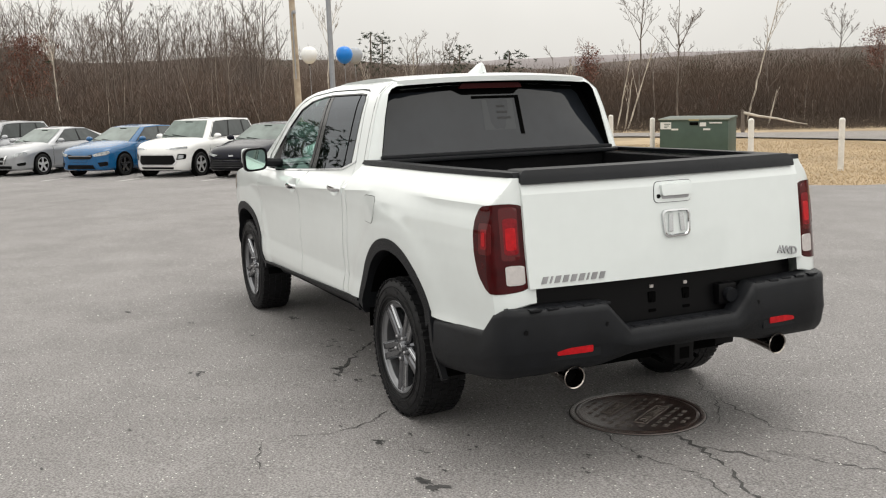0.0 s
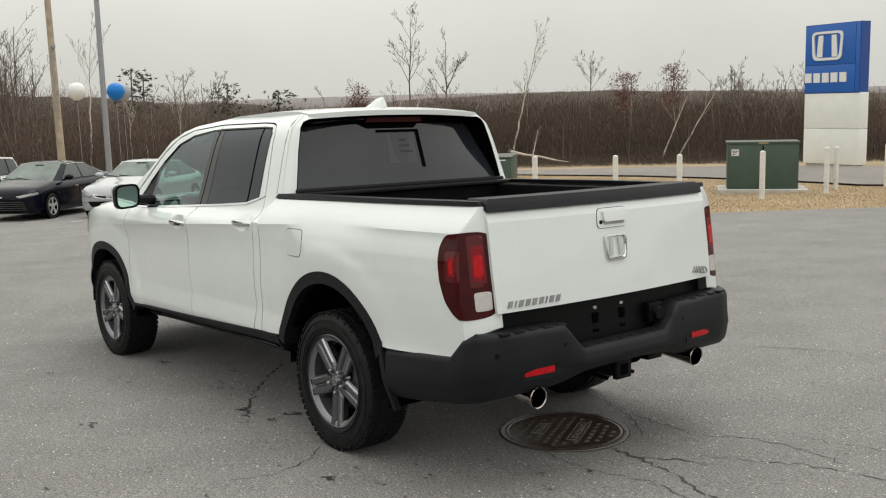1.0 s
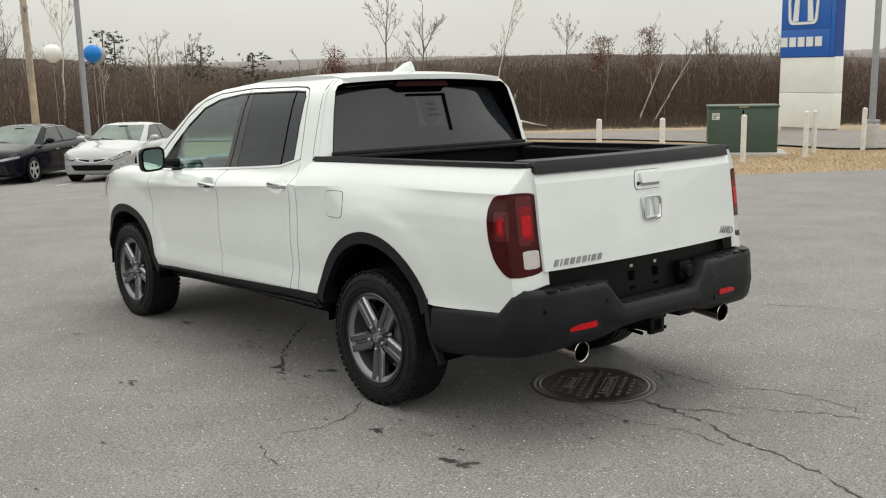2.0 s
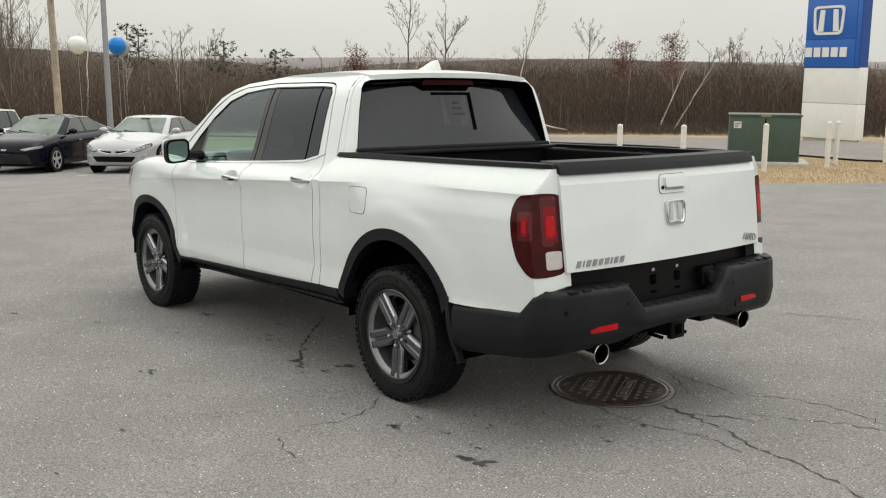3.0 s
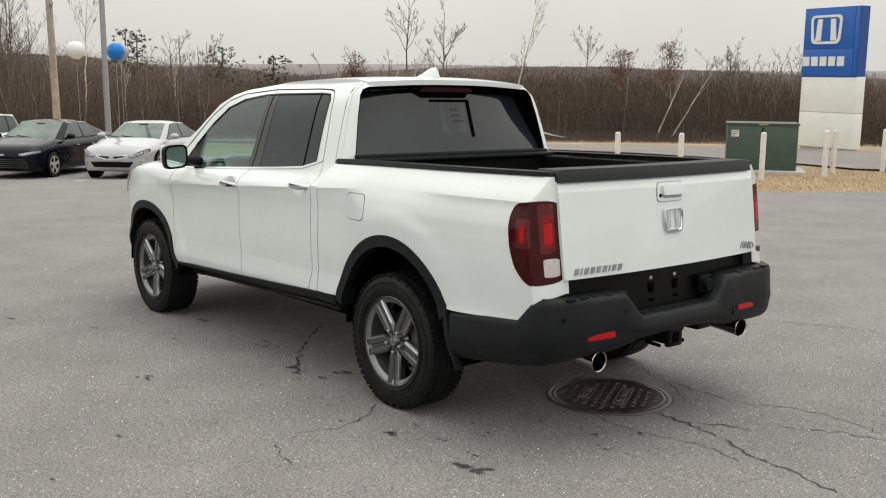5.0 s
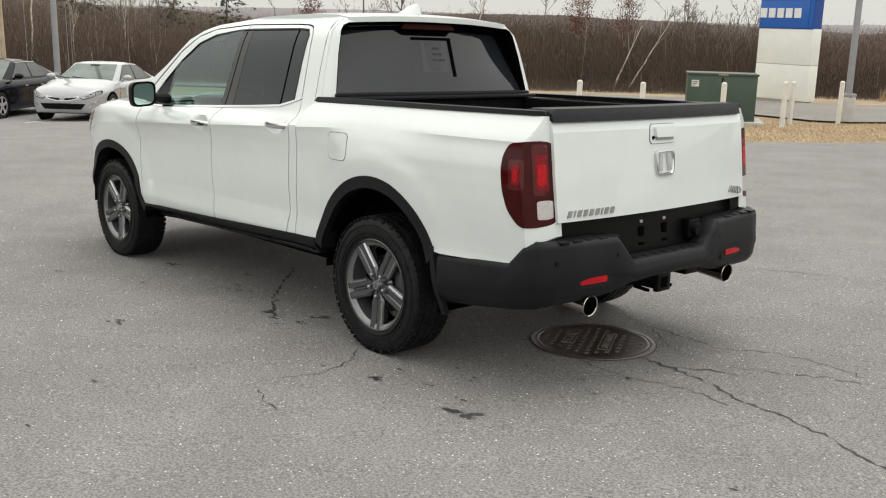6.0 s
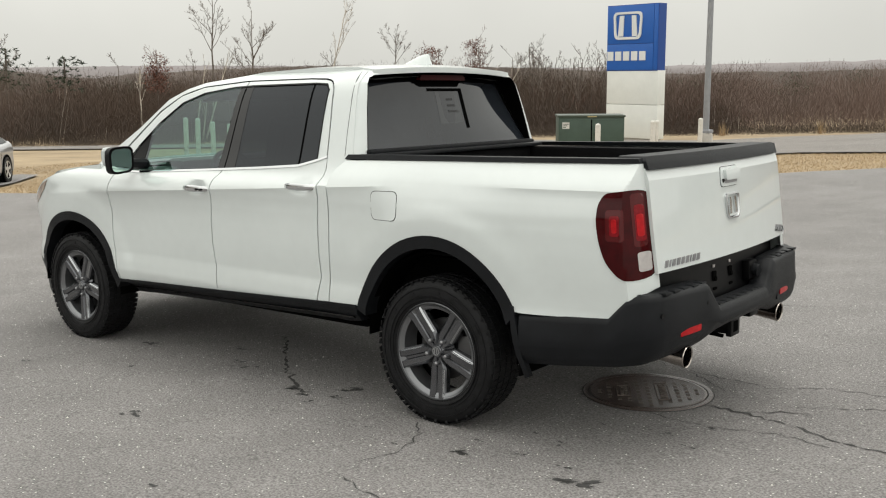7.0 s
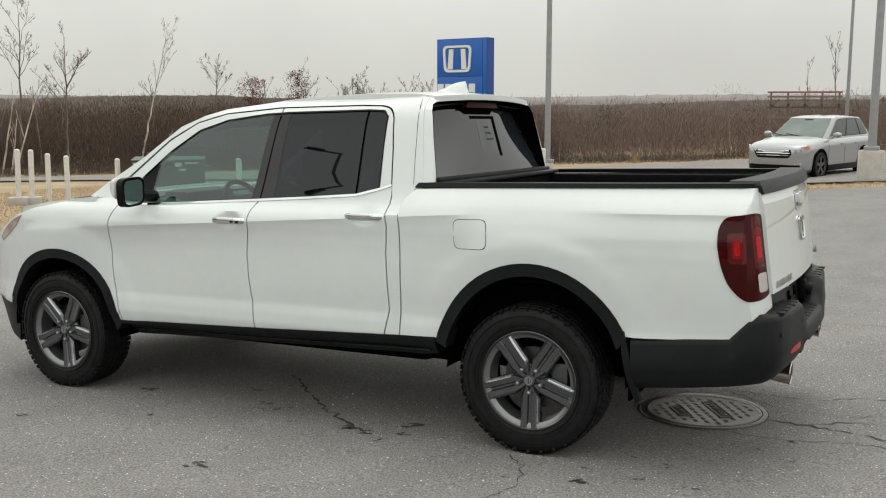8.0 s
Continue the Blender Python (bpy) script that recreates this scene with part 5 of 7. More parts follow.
def balloon(x, y, z, color, name_color, size=1.0):
    """A balloon on a thin stick above the parked cars."""
    t = thing("balloon", pose(x, y, z), "glossy %s balloon on a thin stick above parked cars" % name_color, "balloon", "balloons over the parked cars")
    m = mat("balloon " + name_color, color, 0.35, vary=0.05, coat=0.15, spec=0.25)
    bm = bmesh.new()
    lathe(bm, [(0.0, -0.30), (0.03, -0.29), (0.12, -0.255), (0.21, -0.17), (0.262, -0.05), (0.27, 0.03), (0.245, 0.14), (0.18, 0.22), (0.09, 0.262), (0.0, 0.272)], 24, "z")
    bmesh.ops.scale(bm, vec=(size, size, size), verts=bm.verts)
    part("skin", bm, m, t)
    part("knot", rod(bmesh.new(), (0.05, -0.03, -0.36), (0.0, 0, -0.28), 0.03, 0.012, 8), M_SATIN, t)
    part("stick", rod(bmesh.new(), (0, 0, -0.28), (0.05, 0, ground_z(x, y) - z), 0.008, seg=6), M_POLE, t)


balloon(-30.85, 8.19, 2.46, (0.72, 0.72, 0.70), "white", 1.13)
balloon(-29.72, 9.16, 2.41, (0.006, 0.17, 0.55), "blue", 1.13)
balloon(-36.8, 12.1, 2.50, (0.30, 0.32, 0.35), "silver grey", 1.3)

# weathered frame across the road
rack = thing("billboard_frame", place(-4.75, 46.9, 8), "weathered steel billboard frame seen from behind", "billboard frame")
M_RACK = mat("weathered brown steel", (0.17, 0.14, 0.12), 0.8, vary=0.2)
M_RACKRED = mat("faded red steel", (0.26, 0.10, 0.085), 0.8, vary=0.2)
top_z = 2.22 - ground_z(-4.75, 46.9)
for k in range(5):
    part("post", boxed(-1.62 + 0.80 * k, -1.53 + 0.80 * k, -0.05, 0.05, 0 if k % 2 == 0 else top_z - 1.3, top_z), M_RACK, rack)
    part("knee_brace", rod(bmesh.new(), (-1.57 + 0.80 * k, 0, top_z - 0.75), (-1.2 + 0.66 * k, -0.1, top_z - 0.35), 0.03, seg=6), M_RACK, rack)
for z, mm in ((top_z, M_RACKRED), (top_z - 0.22, M_RACK), (top_z - 0.42, M_RACK), (top_z - 0.75, M_RACK), (top_z - 1.25, M_RACK), (top_z - 2.1, M_RACK)):
    part("beam", boxed(-1.75, 1.75, -0.08, 0.08, z - 0.05, z + 0.04), mm, rack)
part("walkway", boxed(-1.9, 1.9, -0.45, 0.3, top_z - 0.56, top_z - 0.50), M_RACK, rack)
for x0, x1 in ((-1.57, -0.78), (0.03, -0.78), (0.03, 0.83), (1.62, 0.83)):
    part("brace", rod(bmesh.new(), (x0, 0, top_z - 1.3), (x1, 0, top_z - 2.1), 0.035, seg=6), M_RACK, rack)


# ---- trees ----
def stick(bm, p, q, r0, r1):
    """A cheap three-sided twig."""
    d = (q - p).normalized()
    u = d.orthogonal().normalized()
    w = d.cross(u)
    ring = [[bm.verts.new(c + (u * math.cos(t) + w * math.sin(t)) * r) for t in (0, 2.1, 4.2)] for c, r in ((p, r0), (q, r1))]
    for i in range(3):
        bm.faces.new((ring[0][i], ring[0][(i + 1) % 3], ring[1][(i + 1) % 3], ring[1][i]))


def grow(bm, rng, p0, p1, r0, r1, depth, spread, wob=0.06, seg=5, n=6, twigs=None, clear=0.35):
    """A limb from p0 to p1 in wavering pieces, with limbs of its own."""
    p0, p1 = Vector(p0), Vector(p1)
    L = (p1 - p0).length
    k = max(3, int(L / 0.45))
    pts = [p0]
    for i in range(1, k + 1):
        q = p0.lerp(p1, i / k)
        if i < k:
            q += Vector((rng.uniform(-1, 1), rng.uniform(-1, 1), rng.uniform(-0.4, 0.4))) * wob * L / k * 3
        pts.append(q)
    for i in range(k):
        a, b = r0 + (r1 - r0) * i / k, r0 + (r1 - r0) * (i + 1) / k
        if depth > 1:
            rod(bm, pts[i], pts[i + 1], max(a, 0.007), max(b, 0.006), seg, caps=False)
        else:
            stick(bm if depth > 0 or twigs is None else twigs, pts[i], pts[i + 1], max(a, 0.0045), max(b, 0.0028))
    if depth == 0:
        return
    for j in range(n):
        f = rng.uniform(clear if depth > 1 else 0.2, 1.0)
        i = min(k - 1, int(f * k))
        start = pts[i].lerp(pts[i + 1], f * k - i)
        d = (p1 - p0).normalized()
        side = Vector((rng.uniform(-1, 1), rng.uniform(-1, 1), rng.uniform(-0.1, 0.5)))
        side = (side - d * side.dot(d)).normalized()
        way = (d * rng.uniform(0.5, 1.0) + side * spread * rng.uniform(0.7, 1.2) + Vector((0, 0, 0.25))).normalized()
        ln = L * rng.uniform(0.22, 0.42) * (1.15 - 0.6 * f)
        grow(bm, rng, start, start + way * ln, (r0 + (r1 - r0) * f) * 0.55, 0.008, depth - 1, spread, wob * 1.3, seg, max(4, n - 2), twigs)


def tree(name, x, y, tx, ty, tz, seed, kind, label):
    rng = random.Random(seed)
    z0 = ground_z(x, y) - 0.3
    t = thing(name, pose(x, y, z0), label, "tree")
    top = Vector((tx - x, ty - y, tz - z0))
    H = top.length
    bm, tw = bmesh.new(), bmesh.new()
    if kind == "pine":
        rod(bm, (0, 0, 0), top, 0.12, 0.04, 6)
        for k in range(80 if top.z < 7 else 420):
            f = rng.uniform(0.55, 1.0)
            c = top * f + Vector((rng.gauss(0, 1), rng.gauss(0, 1), 0)) * ((0.62 if top.z < 7 else 2.2) * (1.15 - f) + 0.35)
            for _ in range(14):
                d = Vector((rng.gauss(0, 1), rng.gauss(0, 1), rng.gauss(0, 0.6))).normalized() * rng.uniform(0.12, 0.3)
                s = Vector((rng.gauss(0, 1), rng.gauss(0, 1), rng.gauss(0, 1))).normalized() * 0.035
                tw.faces.new([tw.verts.new(c + v) for v in (s, -s, d)])
    else:
        depth = 3 if kind in ("crown", "bare", "birch", "slim") else 2
        n = {"birch": 8, "crown": 7, "wand": 4, "slim": 6}.get(kind, 10)
        grow(bm, rng, (0, 0, 0), top, {"birch": 0.055, "wand": 0.05}.get(kind, min(0.085, 0.0095 * H)), 0.014, depth, 0.42 if kind in ("birch", "wand", "slim") else 0.7, 0.012 if kind == "wand" else 0.028, 6, n, tw, 0.6 if kind == "birch" else 0.42)
        if kind in ("oak", "rust"):
            for k in range(170 if kind == "oak" else 420):
                f = rng.uniform(0.62, 1.02) if kind == "oak" else rng.uniform(0.5, 1.0)
                c = top * f + Vector((rng.gauss(0, 1), rng.gauss(0, 1), 0)) * (0.36 if kind == "oak" else 0.65)
                for _ in range(9):
                    o = Vector((rng.gauss(0, 1), rng.gauss(0, 1), rng.gauss(0, 1))) * 0.10
                    a, b = (Vector((rng.gauss(0, 1), rng.gauss(0, 1), rng.gauss(0, 1))).normalized() * 0.06 for _ in (0, 1))
                    tw.faces.new([tw.verts.new(c + o + v) for v in (a, b, -a)])
    part("trunk", bm, M_BIRCH if kind in ("birch", "wand") else M_BARK, t)
    part("crown", tw, {"pine": M_PINE, "oak": M_RUST, "rust": M_RUST}.get(kind, M_TWIG), t, smooth=0)
    return t


SKY_EL_CROWN = [(90, 0.7), (99, 0.65), (110, 0.4), (116, 0.6), (122, 0.7), (128, 1.4), (133, 1.5), (138, 1.2), (142, 1.0), (147, 0.5), (150, 0.7), (153, 1.6), (156, 1.9), (162, 2.3)]
TREES = [("bare", -41.1, 30.2, -41.2, 30.7, 6.18), ("bare", -38.1, 30.6, -37.8, 30.5, 4.95), ("birch", -36.4, 33.7, -35.2, 34.9, 5.05), ("wand", -28.96, 38.7, -27.2, 39.9, 1.86),
         ("wand", -29.5, 38.2, -28.35, 39.07, 1.70), ("oak", -35.2, 46.5, -35.2, 46.6, 3.5), ("oak", -35.0, 41.8, -35.0, 41.8, 2.98), ("oak", -44.8, 29.3, -44.7, 29.4, 2.62),
         ("bare", -38.0, 41.9, -37.9, 42.0, 3.93), ("pine", -61.0, 21.8, -61.0, 22.0, 4.37), ("pine", -54.9, 25.8, -54.8, 25.9, 3.28), ("pine", -53.4, 28.7, -53.3, 28.8, 2.77),
         ("birch", -45.0, 13.3, -44.8, 13.7, 5.37), ("birch", -46.2, 15.9, -46.1, 15.9, 1.90), ("bare", -51.8, 10.8, -51.7, 10.9, 6.3), ("bare", -51.0, 3.8, -50.9, 4.2, 6.0),
         ("bare", -55.3, 0.1, -55.3, 0.4, 6.6), ("birch", -45.3, 0.4, -45.3, 0.1, 4.04), ("rust", -47.3, -1.1, -47.3, -0.8, 4.05), ("bare", -58.5, 7.9, -58.3, 8.9, 5.16),
         ("bare", -31.2, 47.4, -31.2, 47.3, 3.15), ("bare", -32.5, 48.9, -32.5, 48.9, 3.22), ("slim", -7.8, 74.2, -8.0, 74.2, 4.2), ("slim", -3.8, 54.5, -4.2, 54.5, 4.73),
         ("pine", -65.3, 24.4, -65.2, 24.5, 4.30), ("bare", -53.5, 6.0, -53.3, 6.4, 5.2), ("bare", -54.2, 9.2, -54.0, 9.5, 5.6), ("bare", -52.6, 2.0, -52.4, 2.3, 5.4),
         ("bare", -29.0, 44.5, -29.0, 44.6, 2.9), ("birch", -48.5, 19.5, -48.3, 19.8, 2.6), ("birch", -43.0, 27.0, -43.3, 27.2, 1.6), ("bare", -49.5, 22.5, -49.5, 22.7, 3.2),
         ("wand", -39.4, 27.6, -38.85, 28.15, 2.05), ("wand", -39.2, 28.0, -38.9, 28.3, 0.95), ("wand", -39.1, 28.05, -38.2, 29.1, 2.45), ("wand", -34.6, 33.6, -34.3, 33.95, 0.15)]
# taller bare crowns that rise out of the thicket
crown_rng = random.Random(77)
for k in range(56):
    az = crown_rng.uniform(162.5, 181) if k < 26 else crown_rng.choice((crown_rng.uniform(127, 143), crown_rng.uniform(127, 162), crown_rng.uniform(118, 127)))
    d = lerp(az, [(90, 56), (127, 54), (150, 54), (165, 48), (182, 48)]) + crown_rng.uniform(0, 7)
    el = crown_rng.uniform(2.7, 4.6) if k < 26 else lerp(az, SKY_EL_CROWN) * crown_rng.uniform(0.55, 1.1)
    cx, cy = 3 + d * math.cos(radians(az)), -4 + d * math.sin(radians(az))
    TREES.append(("crown", cx, cy, cx + crown_rng.uniform(-0.6, 0.6), cy + crown_rng.uniform(-0.6, 0.6), 1.75 + d * math.tan(radians(el))))
for px, py, pz in ((-42.0, -8.2, 6.6), (-44.5, -6.3, 6.2), (-41.0, -11.6, 6.4), (-47.0, -9.4, 7.2), (-44.0, -17.5, 6.0)):
    TREES.append(("pine", px, py, px + 0.3, py + 0.2, pz))
TREE_LABEL = {"slim": "slender bare grey tree far beyond the road", "wand": "thin straight leaning white birch before the thicket", "rust": "oak thick with rust-brown dead leaves", "crown": "bare grey deciduous tree with a fine twiggy crown", "bare": "bare grey-brown deciduous tree rising over the thicket", "birch": "slender pale-barked bare birch before the thicket", "oak": "small oak with a few rust-brown dead leaves", "pine": "dark green pine tuft above the thicket"}
TREE_NAME = {"slim": "bare_tree", "wand": "birch_tree", "rust": "oak_tree", "crown": "bare_tree", "bare": "bare_tree", "birch": "birch_tree", "oak": "oak_tree", "pine": "pine_tree"}
for k, (kind, *rest) in enumerate(TREES):
    tree(TREE_NAME[kind], *rest, 100 + k, kind, TREE_LABEL[kind])


bm = bmesh.new()
log = [Vector(p) for p in ((-30.54, 28.36, -0.66), (-30.1, 28.9, -0.84), (-29.5, 29.5, -0.97), (-29.02, 29.98, -1.14), (-28.6, 30.4, -1.24))]
for k, (p, q) in enumerate(zip(log, log[1:])):
    rod(bm, p, q, 0.07 - 0.012 * k, 0.058 - 0.012 * k, 7)
fallen = thing("fallen_trunk", Matrix(), "pale fallen birch trunk lying at the foot of the thicket", "log")
part("trunk", bm, M_BIRCH, fallen)
part("stump", rod(bmesh.new(), (-30.5, 28.4, ground_z(-30.5, 28.4) - 0.1), (-30.52, 28.38, -0.55), 0.09, 0.07, 8), M_BARK, fallen)


def stuff_mesh(name, verts, faces, material, label, category):
    me = bpy.data.meshes.new(name)
    me.from_pydata(verts, [], faces)
    me.materials.append(material)
    return tagged(new(name, me), label, category, kind="stuff")


SKY_EL = [(60, 0.5), (90, 0.45), (99, 0.37), (104, 0.25), (108, 0.1), (115, 0.03), (120, 0.18), (124, 0.38), (128, 0.5), (131, 0.62), (134, 0.6), (137, 0.56), (141, 0.42), (145, 0.25), (148, 0.05), (150, 0.1),
          (153, 0.65), (156, 0.8), (160, 1.4), (164, 1.55), (166, 1.85), (169, 1.8), (172, 1.65), (175, 1.8), (177.5, 2.7), (185, 2.6), (200, 2.4), (230, 2.0), (360, 1.2)]


def thicket(name, n, near, deep, seed, material, label, twigs, trunk_r, low=0.0, hi=1.0, span=(72, 205), fine=0.010, spread=0.45, grow_to=0.8, rise=0.0, up=(0.8, 3.2)):
    """Bare saplings: wavering thin stems with many fine upswept twigs."""
    rng = np.random.default_rng(seed)
    az = rng.uniform(*span, n)
    d = np.array([near(a) for a in az]) + deep * rng.random(n) ** 1.3
    x, y = 3 + d * np.cos(np.radians(az)), -4 + d * np.sin(np.radians(az))
    z0 = np.array([ground_z(p, q) - 0.2 - 0.006 * max(0, math.hypot(p, q) - 75) for p, q in zip(x, y)])
    el = np.array([lerp(a, SKY_EL) for a in az]) - 0.08 + 0.09 * np.sin(az * 4.1) * np.sin(az * 1.3 + 1) + 0.07 * np.sin(az * 9.7) + rise * (1 + 0.35 * np.sin(az * 2.3)) + rng.normal(0, 0.15, n)
    top = 1.75 + d * np.tan(np.radians(el)) + 0.25 * np.sin(az * 1.7) * np.sin(az * 0.53) - 1.5 * rng.random(n) ** 2
    hgt = np.maximum(1.0, top - z0) * (low + (hi - low) * rng.random(n) if low else rng.uniform(0.45, 1.0, n) ** 0.6)
    side = np.stack((-np.sin(np.radians(az)), np.cos(np.radians(az)), 0 * az), 1)
    lean = np.stack((rng.normal(0, 0.09, n), rng.normal(0, 0.09, n), np.ones(n)), 1)
    pts = [np.stack((x, y, z0), 1)]
    for k in range(4):
        lean[:, :2] += rng.normal(0, 0.05, (n, 2))
        pts.append(pts[-1] + lean * hgt[:, None] / 4)
    pts = np.stack(pts, 1)
    r = (trunk_r * rng.uniform(0.5, 1.3, n))[:, None]
    quads = []

    def add(p, q, w, s):
        quads.append(np.stack((p - s * w, p + s * w, q + s * w * 0.35, q - s * w * 0.35), 1))

    for k in range(4):
        add(pts[:, k], pts[:, k + 1], r * (1 - 0.22 * k), side)
    i = np.repeat(np.arange(n), twigs)
    m = len(i)
    f = rng.uniform(0.12, 1.0, m) ** 0.8 * 3.999
    k = f.astype(int)
    p = pts[i, k] + (pts[i, k + 1] - pts[i, k]) * (f - k)[:, None]
    p[:, :2] += rng.normal(0, spread, (m, 2))
    way = np.stack((rng.normal(0, 1, m), rng.normal(0, 1, m), rng.uniform(*up, m)), 1)
    way *= (np.minimum(grow_to, hgt[i] * 0.3) * rng.uniform(0.35, 1.0, m) / np.linalg.norm(way, axis=1))[:, None]
    add(p, p + way, (fine * rng.uniform(0.5, 1.4, m))[:, None], side[i])
    v = np.concatenate(quads).reshape(-1, 3)
    me = bpy.data.meshes.new(name)
    nq = len(v) // 4
    me.vertices.add(len(v))
    me.vertices.foreach_set("co", v.astype(np.float32).ravel())
    me.loops.add(len(v))
    me.loops.foreach_set("vertex_index", np.arange(len(v), dtype=np.int32))
    me.polygons.add(nq)
    me.polygons.foreach_set("loop_start", np.arange(0, len(v), 4, dtype=np.int32))
    me.update(calc_edges=True)
    me.materials.append(material)
    return tagged(new(name, me), label, "thicket", kind="stuff")


def forest_front(az):
    return lerp(az, [(70, 62), (90, 57), (100, 56), (108, 55), (116, 53), (124, 54), (132, 55), (143, 56), (153, 53), (158, 50), (165, 46), (180, 46), (205, 50)])


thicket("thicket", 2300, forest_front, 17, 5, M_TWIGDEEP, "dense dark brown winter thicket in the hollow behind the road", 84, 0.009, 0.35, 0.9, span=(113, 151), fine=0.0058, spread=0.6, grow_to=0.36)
thicket("thicket", 2400, forest_front, 16, 45, M_TWIGFAR, "dense bare brown winter thicket behind the road", 66, 0.012, 0.35, 0.9, span=(150, 205), fine=0.0062, grow_to=0.42)
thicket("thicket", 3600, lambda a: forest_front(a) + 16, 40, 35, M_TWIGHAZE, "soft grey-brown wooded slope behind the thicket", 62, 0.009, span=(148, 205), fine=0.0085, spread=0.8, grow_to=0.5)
thicket("thicket", 150, lambda a: forest_front(a) + 6, 26, 37, M_TWIGBRUSH, "taller bare brush standing out of the far thicket", 150, 0.012, 0.85, 1.0, span=(84, 119), fine=0.0075, spread=0.7, grow_to=0.45, rise=0.28)
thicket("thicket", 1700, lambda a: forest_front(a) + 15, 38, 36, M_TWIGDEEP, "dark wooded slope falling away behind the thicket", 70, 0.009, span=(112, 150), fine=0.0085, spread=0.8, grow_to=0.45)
thicket("thicket", 3000, forest_front, 30, 25, M_TWIGBRUSH, "far soft brown winter brush beyond the road", 84, 0.007, 0.3, 1.0, span=(70, 116), fine=0.0068, spread=1.1, grow_to=0.38)
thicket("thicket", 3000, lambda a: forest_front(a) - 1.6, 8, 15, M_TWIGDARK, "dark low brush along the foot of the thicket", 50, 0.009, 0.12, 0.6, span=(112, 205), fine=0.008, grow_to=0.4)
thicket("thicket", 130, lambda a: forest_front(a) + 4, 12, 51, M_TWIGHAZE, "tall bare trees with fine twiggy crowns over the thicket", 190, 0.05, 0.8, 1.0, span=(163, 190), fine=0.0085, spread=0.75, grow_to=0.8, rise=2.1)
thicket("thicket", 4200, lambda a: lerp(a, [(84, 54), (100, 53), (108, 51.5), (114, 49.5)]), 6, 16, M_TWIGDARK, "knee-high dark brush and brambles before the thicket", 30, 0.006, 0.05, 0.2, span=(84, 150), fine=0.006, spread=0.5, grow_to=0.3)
thicket("thicket", 60, lambda a: forest_front(a) - 1.5, 5, 6, M_BIRCH, "thin pale birch saplings at the foot of the brush", 0, 0.013, 0.25, 0.7, span=(84, 118))
thicket("thicket", 36, lambda a: forest_front(a) - 1.5, 6, 66, M_BIRCH, "few thin pale birch saplings in the hollow", 0, 0.013, 0.2, 0.8, span=(118, 150))
thicket("thicket", 110, lambda a: forest_front(a) - 1.5, 9, 67, M_BIRCH, "thin pale birch saplings among the thicket", 0, 0.015, 0.4, 0.98, span=(150, 190))
thicket("thicket", 60, lambda a: forest_front(a) - 1.0, 10, 7, M_RUSTDIM, "rust-brown leafy saplings in the thicket", 60, 0.015, 0.25, 0.7, fine=0.010)
thicket("thicket", 130, lambda a: forest_front(a) + 8 + 10 * (a > 120), 20, 8, M_PINE, "dark evergreen scrub in the thicket", 300, 0.02, 0.8, 0.98, fine=0.02, spread=0.6, grow_to=0.35, up=(-0.6, 0.7))

# far wooded ridge, closed all round: its unseen side is added to darken reflections
M_RIDGE = mat("far winter woods", (0.078, 0.062, 0.053), 1.0, vary=0.2, scale=0.05, color2=(0.095, 0.075, 0.064), fine=0.2, fine_scale=0.9)
# haze over the far hills lies in this pale grey
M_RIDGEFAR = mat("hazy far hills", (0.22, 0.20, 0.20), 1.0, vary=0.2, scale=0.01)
RIDGE_DROP = [(60, 0.0), (150, 0.0), (158, 0.45), (215, 0.6)]
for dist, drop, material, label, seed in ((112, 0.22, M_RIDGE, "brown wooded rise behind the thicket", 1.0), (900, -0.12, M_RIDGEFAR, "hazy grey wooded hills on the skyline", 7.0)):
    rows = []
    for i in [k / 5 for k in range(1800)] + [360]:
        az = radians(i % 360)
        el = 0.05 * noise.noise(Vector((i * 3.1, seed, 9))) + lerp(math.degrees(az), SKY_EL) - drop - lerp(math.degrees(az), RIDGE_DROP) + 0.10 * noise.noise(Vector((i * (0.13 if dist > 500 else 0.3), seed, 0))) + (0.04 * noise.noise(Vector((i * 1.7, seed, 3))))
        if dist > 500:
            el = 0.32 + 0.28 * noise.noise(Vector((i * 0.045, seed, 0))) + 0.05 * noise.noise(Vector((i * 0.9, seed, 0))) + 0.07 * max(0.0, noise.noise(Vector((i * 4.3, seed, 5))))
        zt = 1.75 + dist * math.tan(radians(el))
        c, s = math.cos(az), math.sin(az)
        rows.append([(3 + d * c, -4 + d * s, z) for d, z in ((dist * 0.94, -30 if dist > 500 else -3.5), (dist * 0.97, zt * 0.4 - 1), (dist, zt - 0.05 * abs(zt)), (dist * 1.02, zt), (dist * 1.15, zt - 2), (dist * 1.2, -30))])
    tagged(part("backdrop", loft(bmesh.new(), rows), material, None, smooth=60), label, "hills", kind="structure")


# tall straw grass along the far verge, and short dead turf on the strip
def blades(name, count, spot, size, width, seed, material, label, bend=0.3):
    rng = np.random.default_rng(seed)
    verts, faces = [], []
    for _ in range(count):
        x, y, s = spot(rng)
        z = ground_z(x, y) - 0.03
        h = size * s * rng.uniform(0.5, 1.1)
        a = rng.uniform(0, 2 * math.pi)
        w = width * rng.uniform(0.6, 1.3)
        dx, dy = math.cos(a) * w, math.sin(a) * w
        bx, by = rng.normal(0, bend, 2) * h
        k = len(verts)
        verts.extend(((x - dx, y - dy, z), (x + dx, y + dy, z), (x + bx, y + by, z + h)))
        faces.append((k, k + 1, k + 2))
    return stuff_mesh(name, verts, faces, material, label, "grass")


TUFTS = [(k, np.random.default_rng(40 + k).uniform(0.5, 1.3)) for k in range(60) if k in (3, 4, 9, 15, 16, 17, 22, 29, 30, 41, 50)]


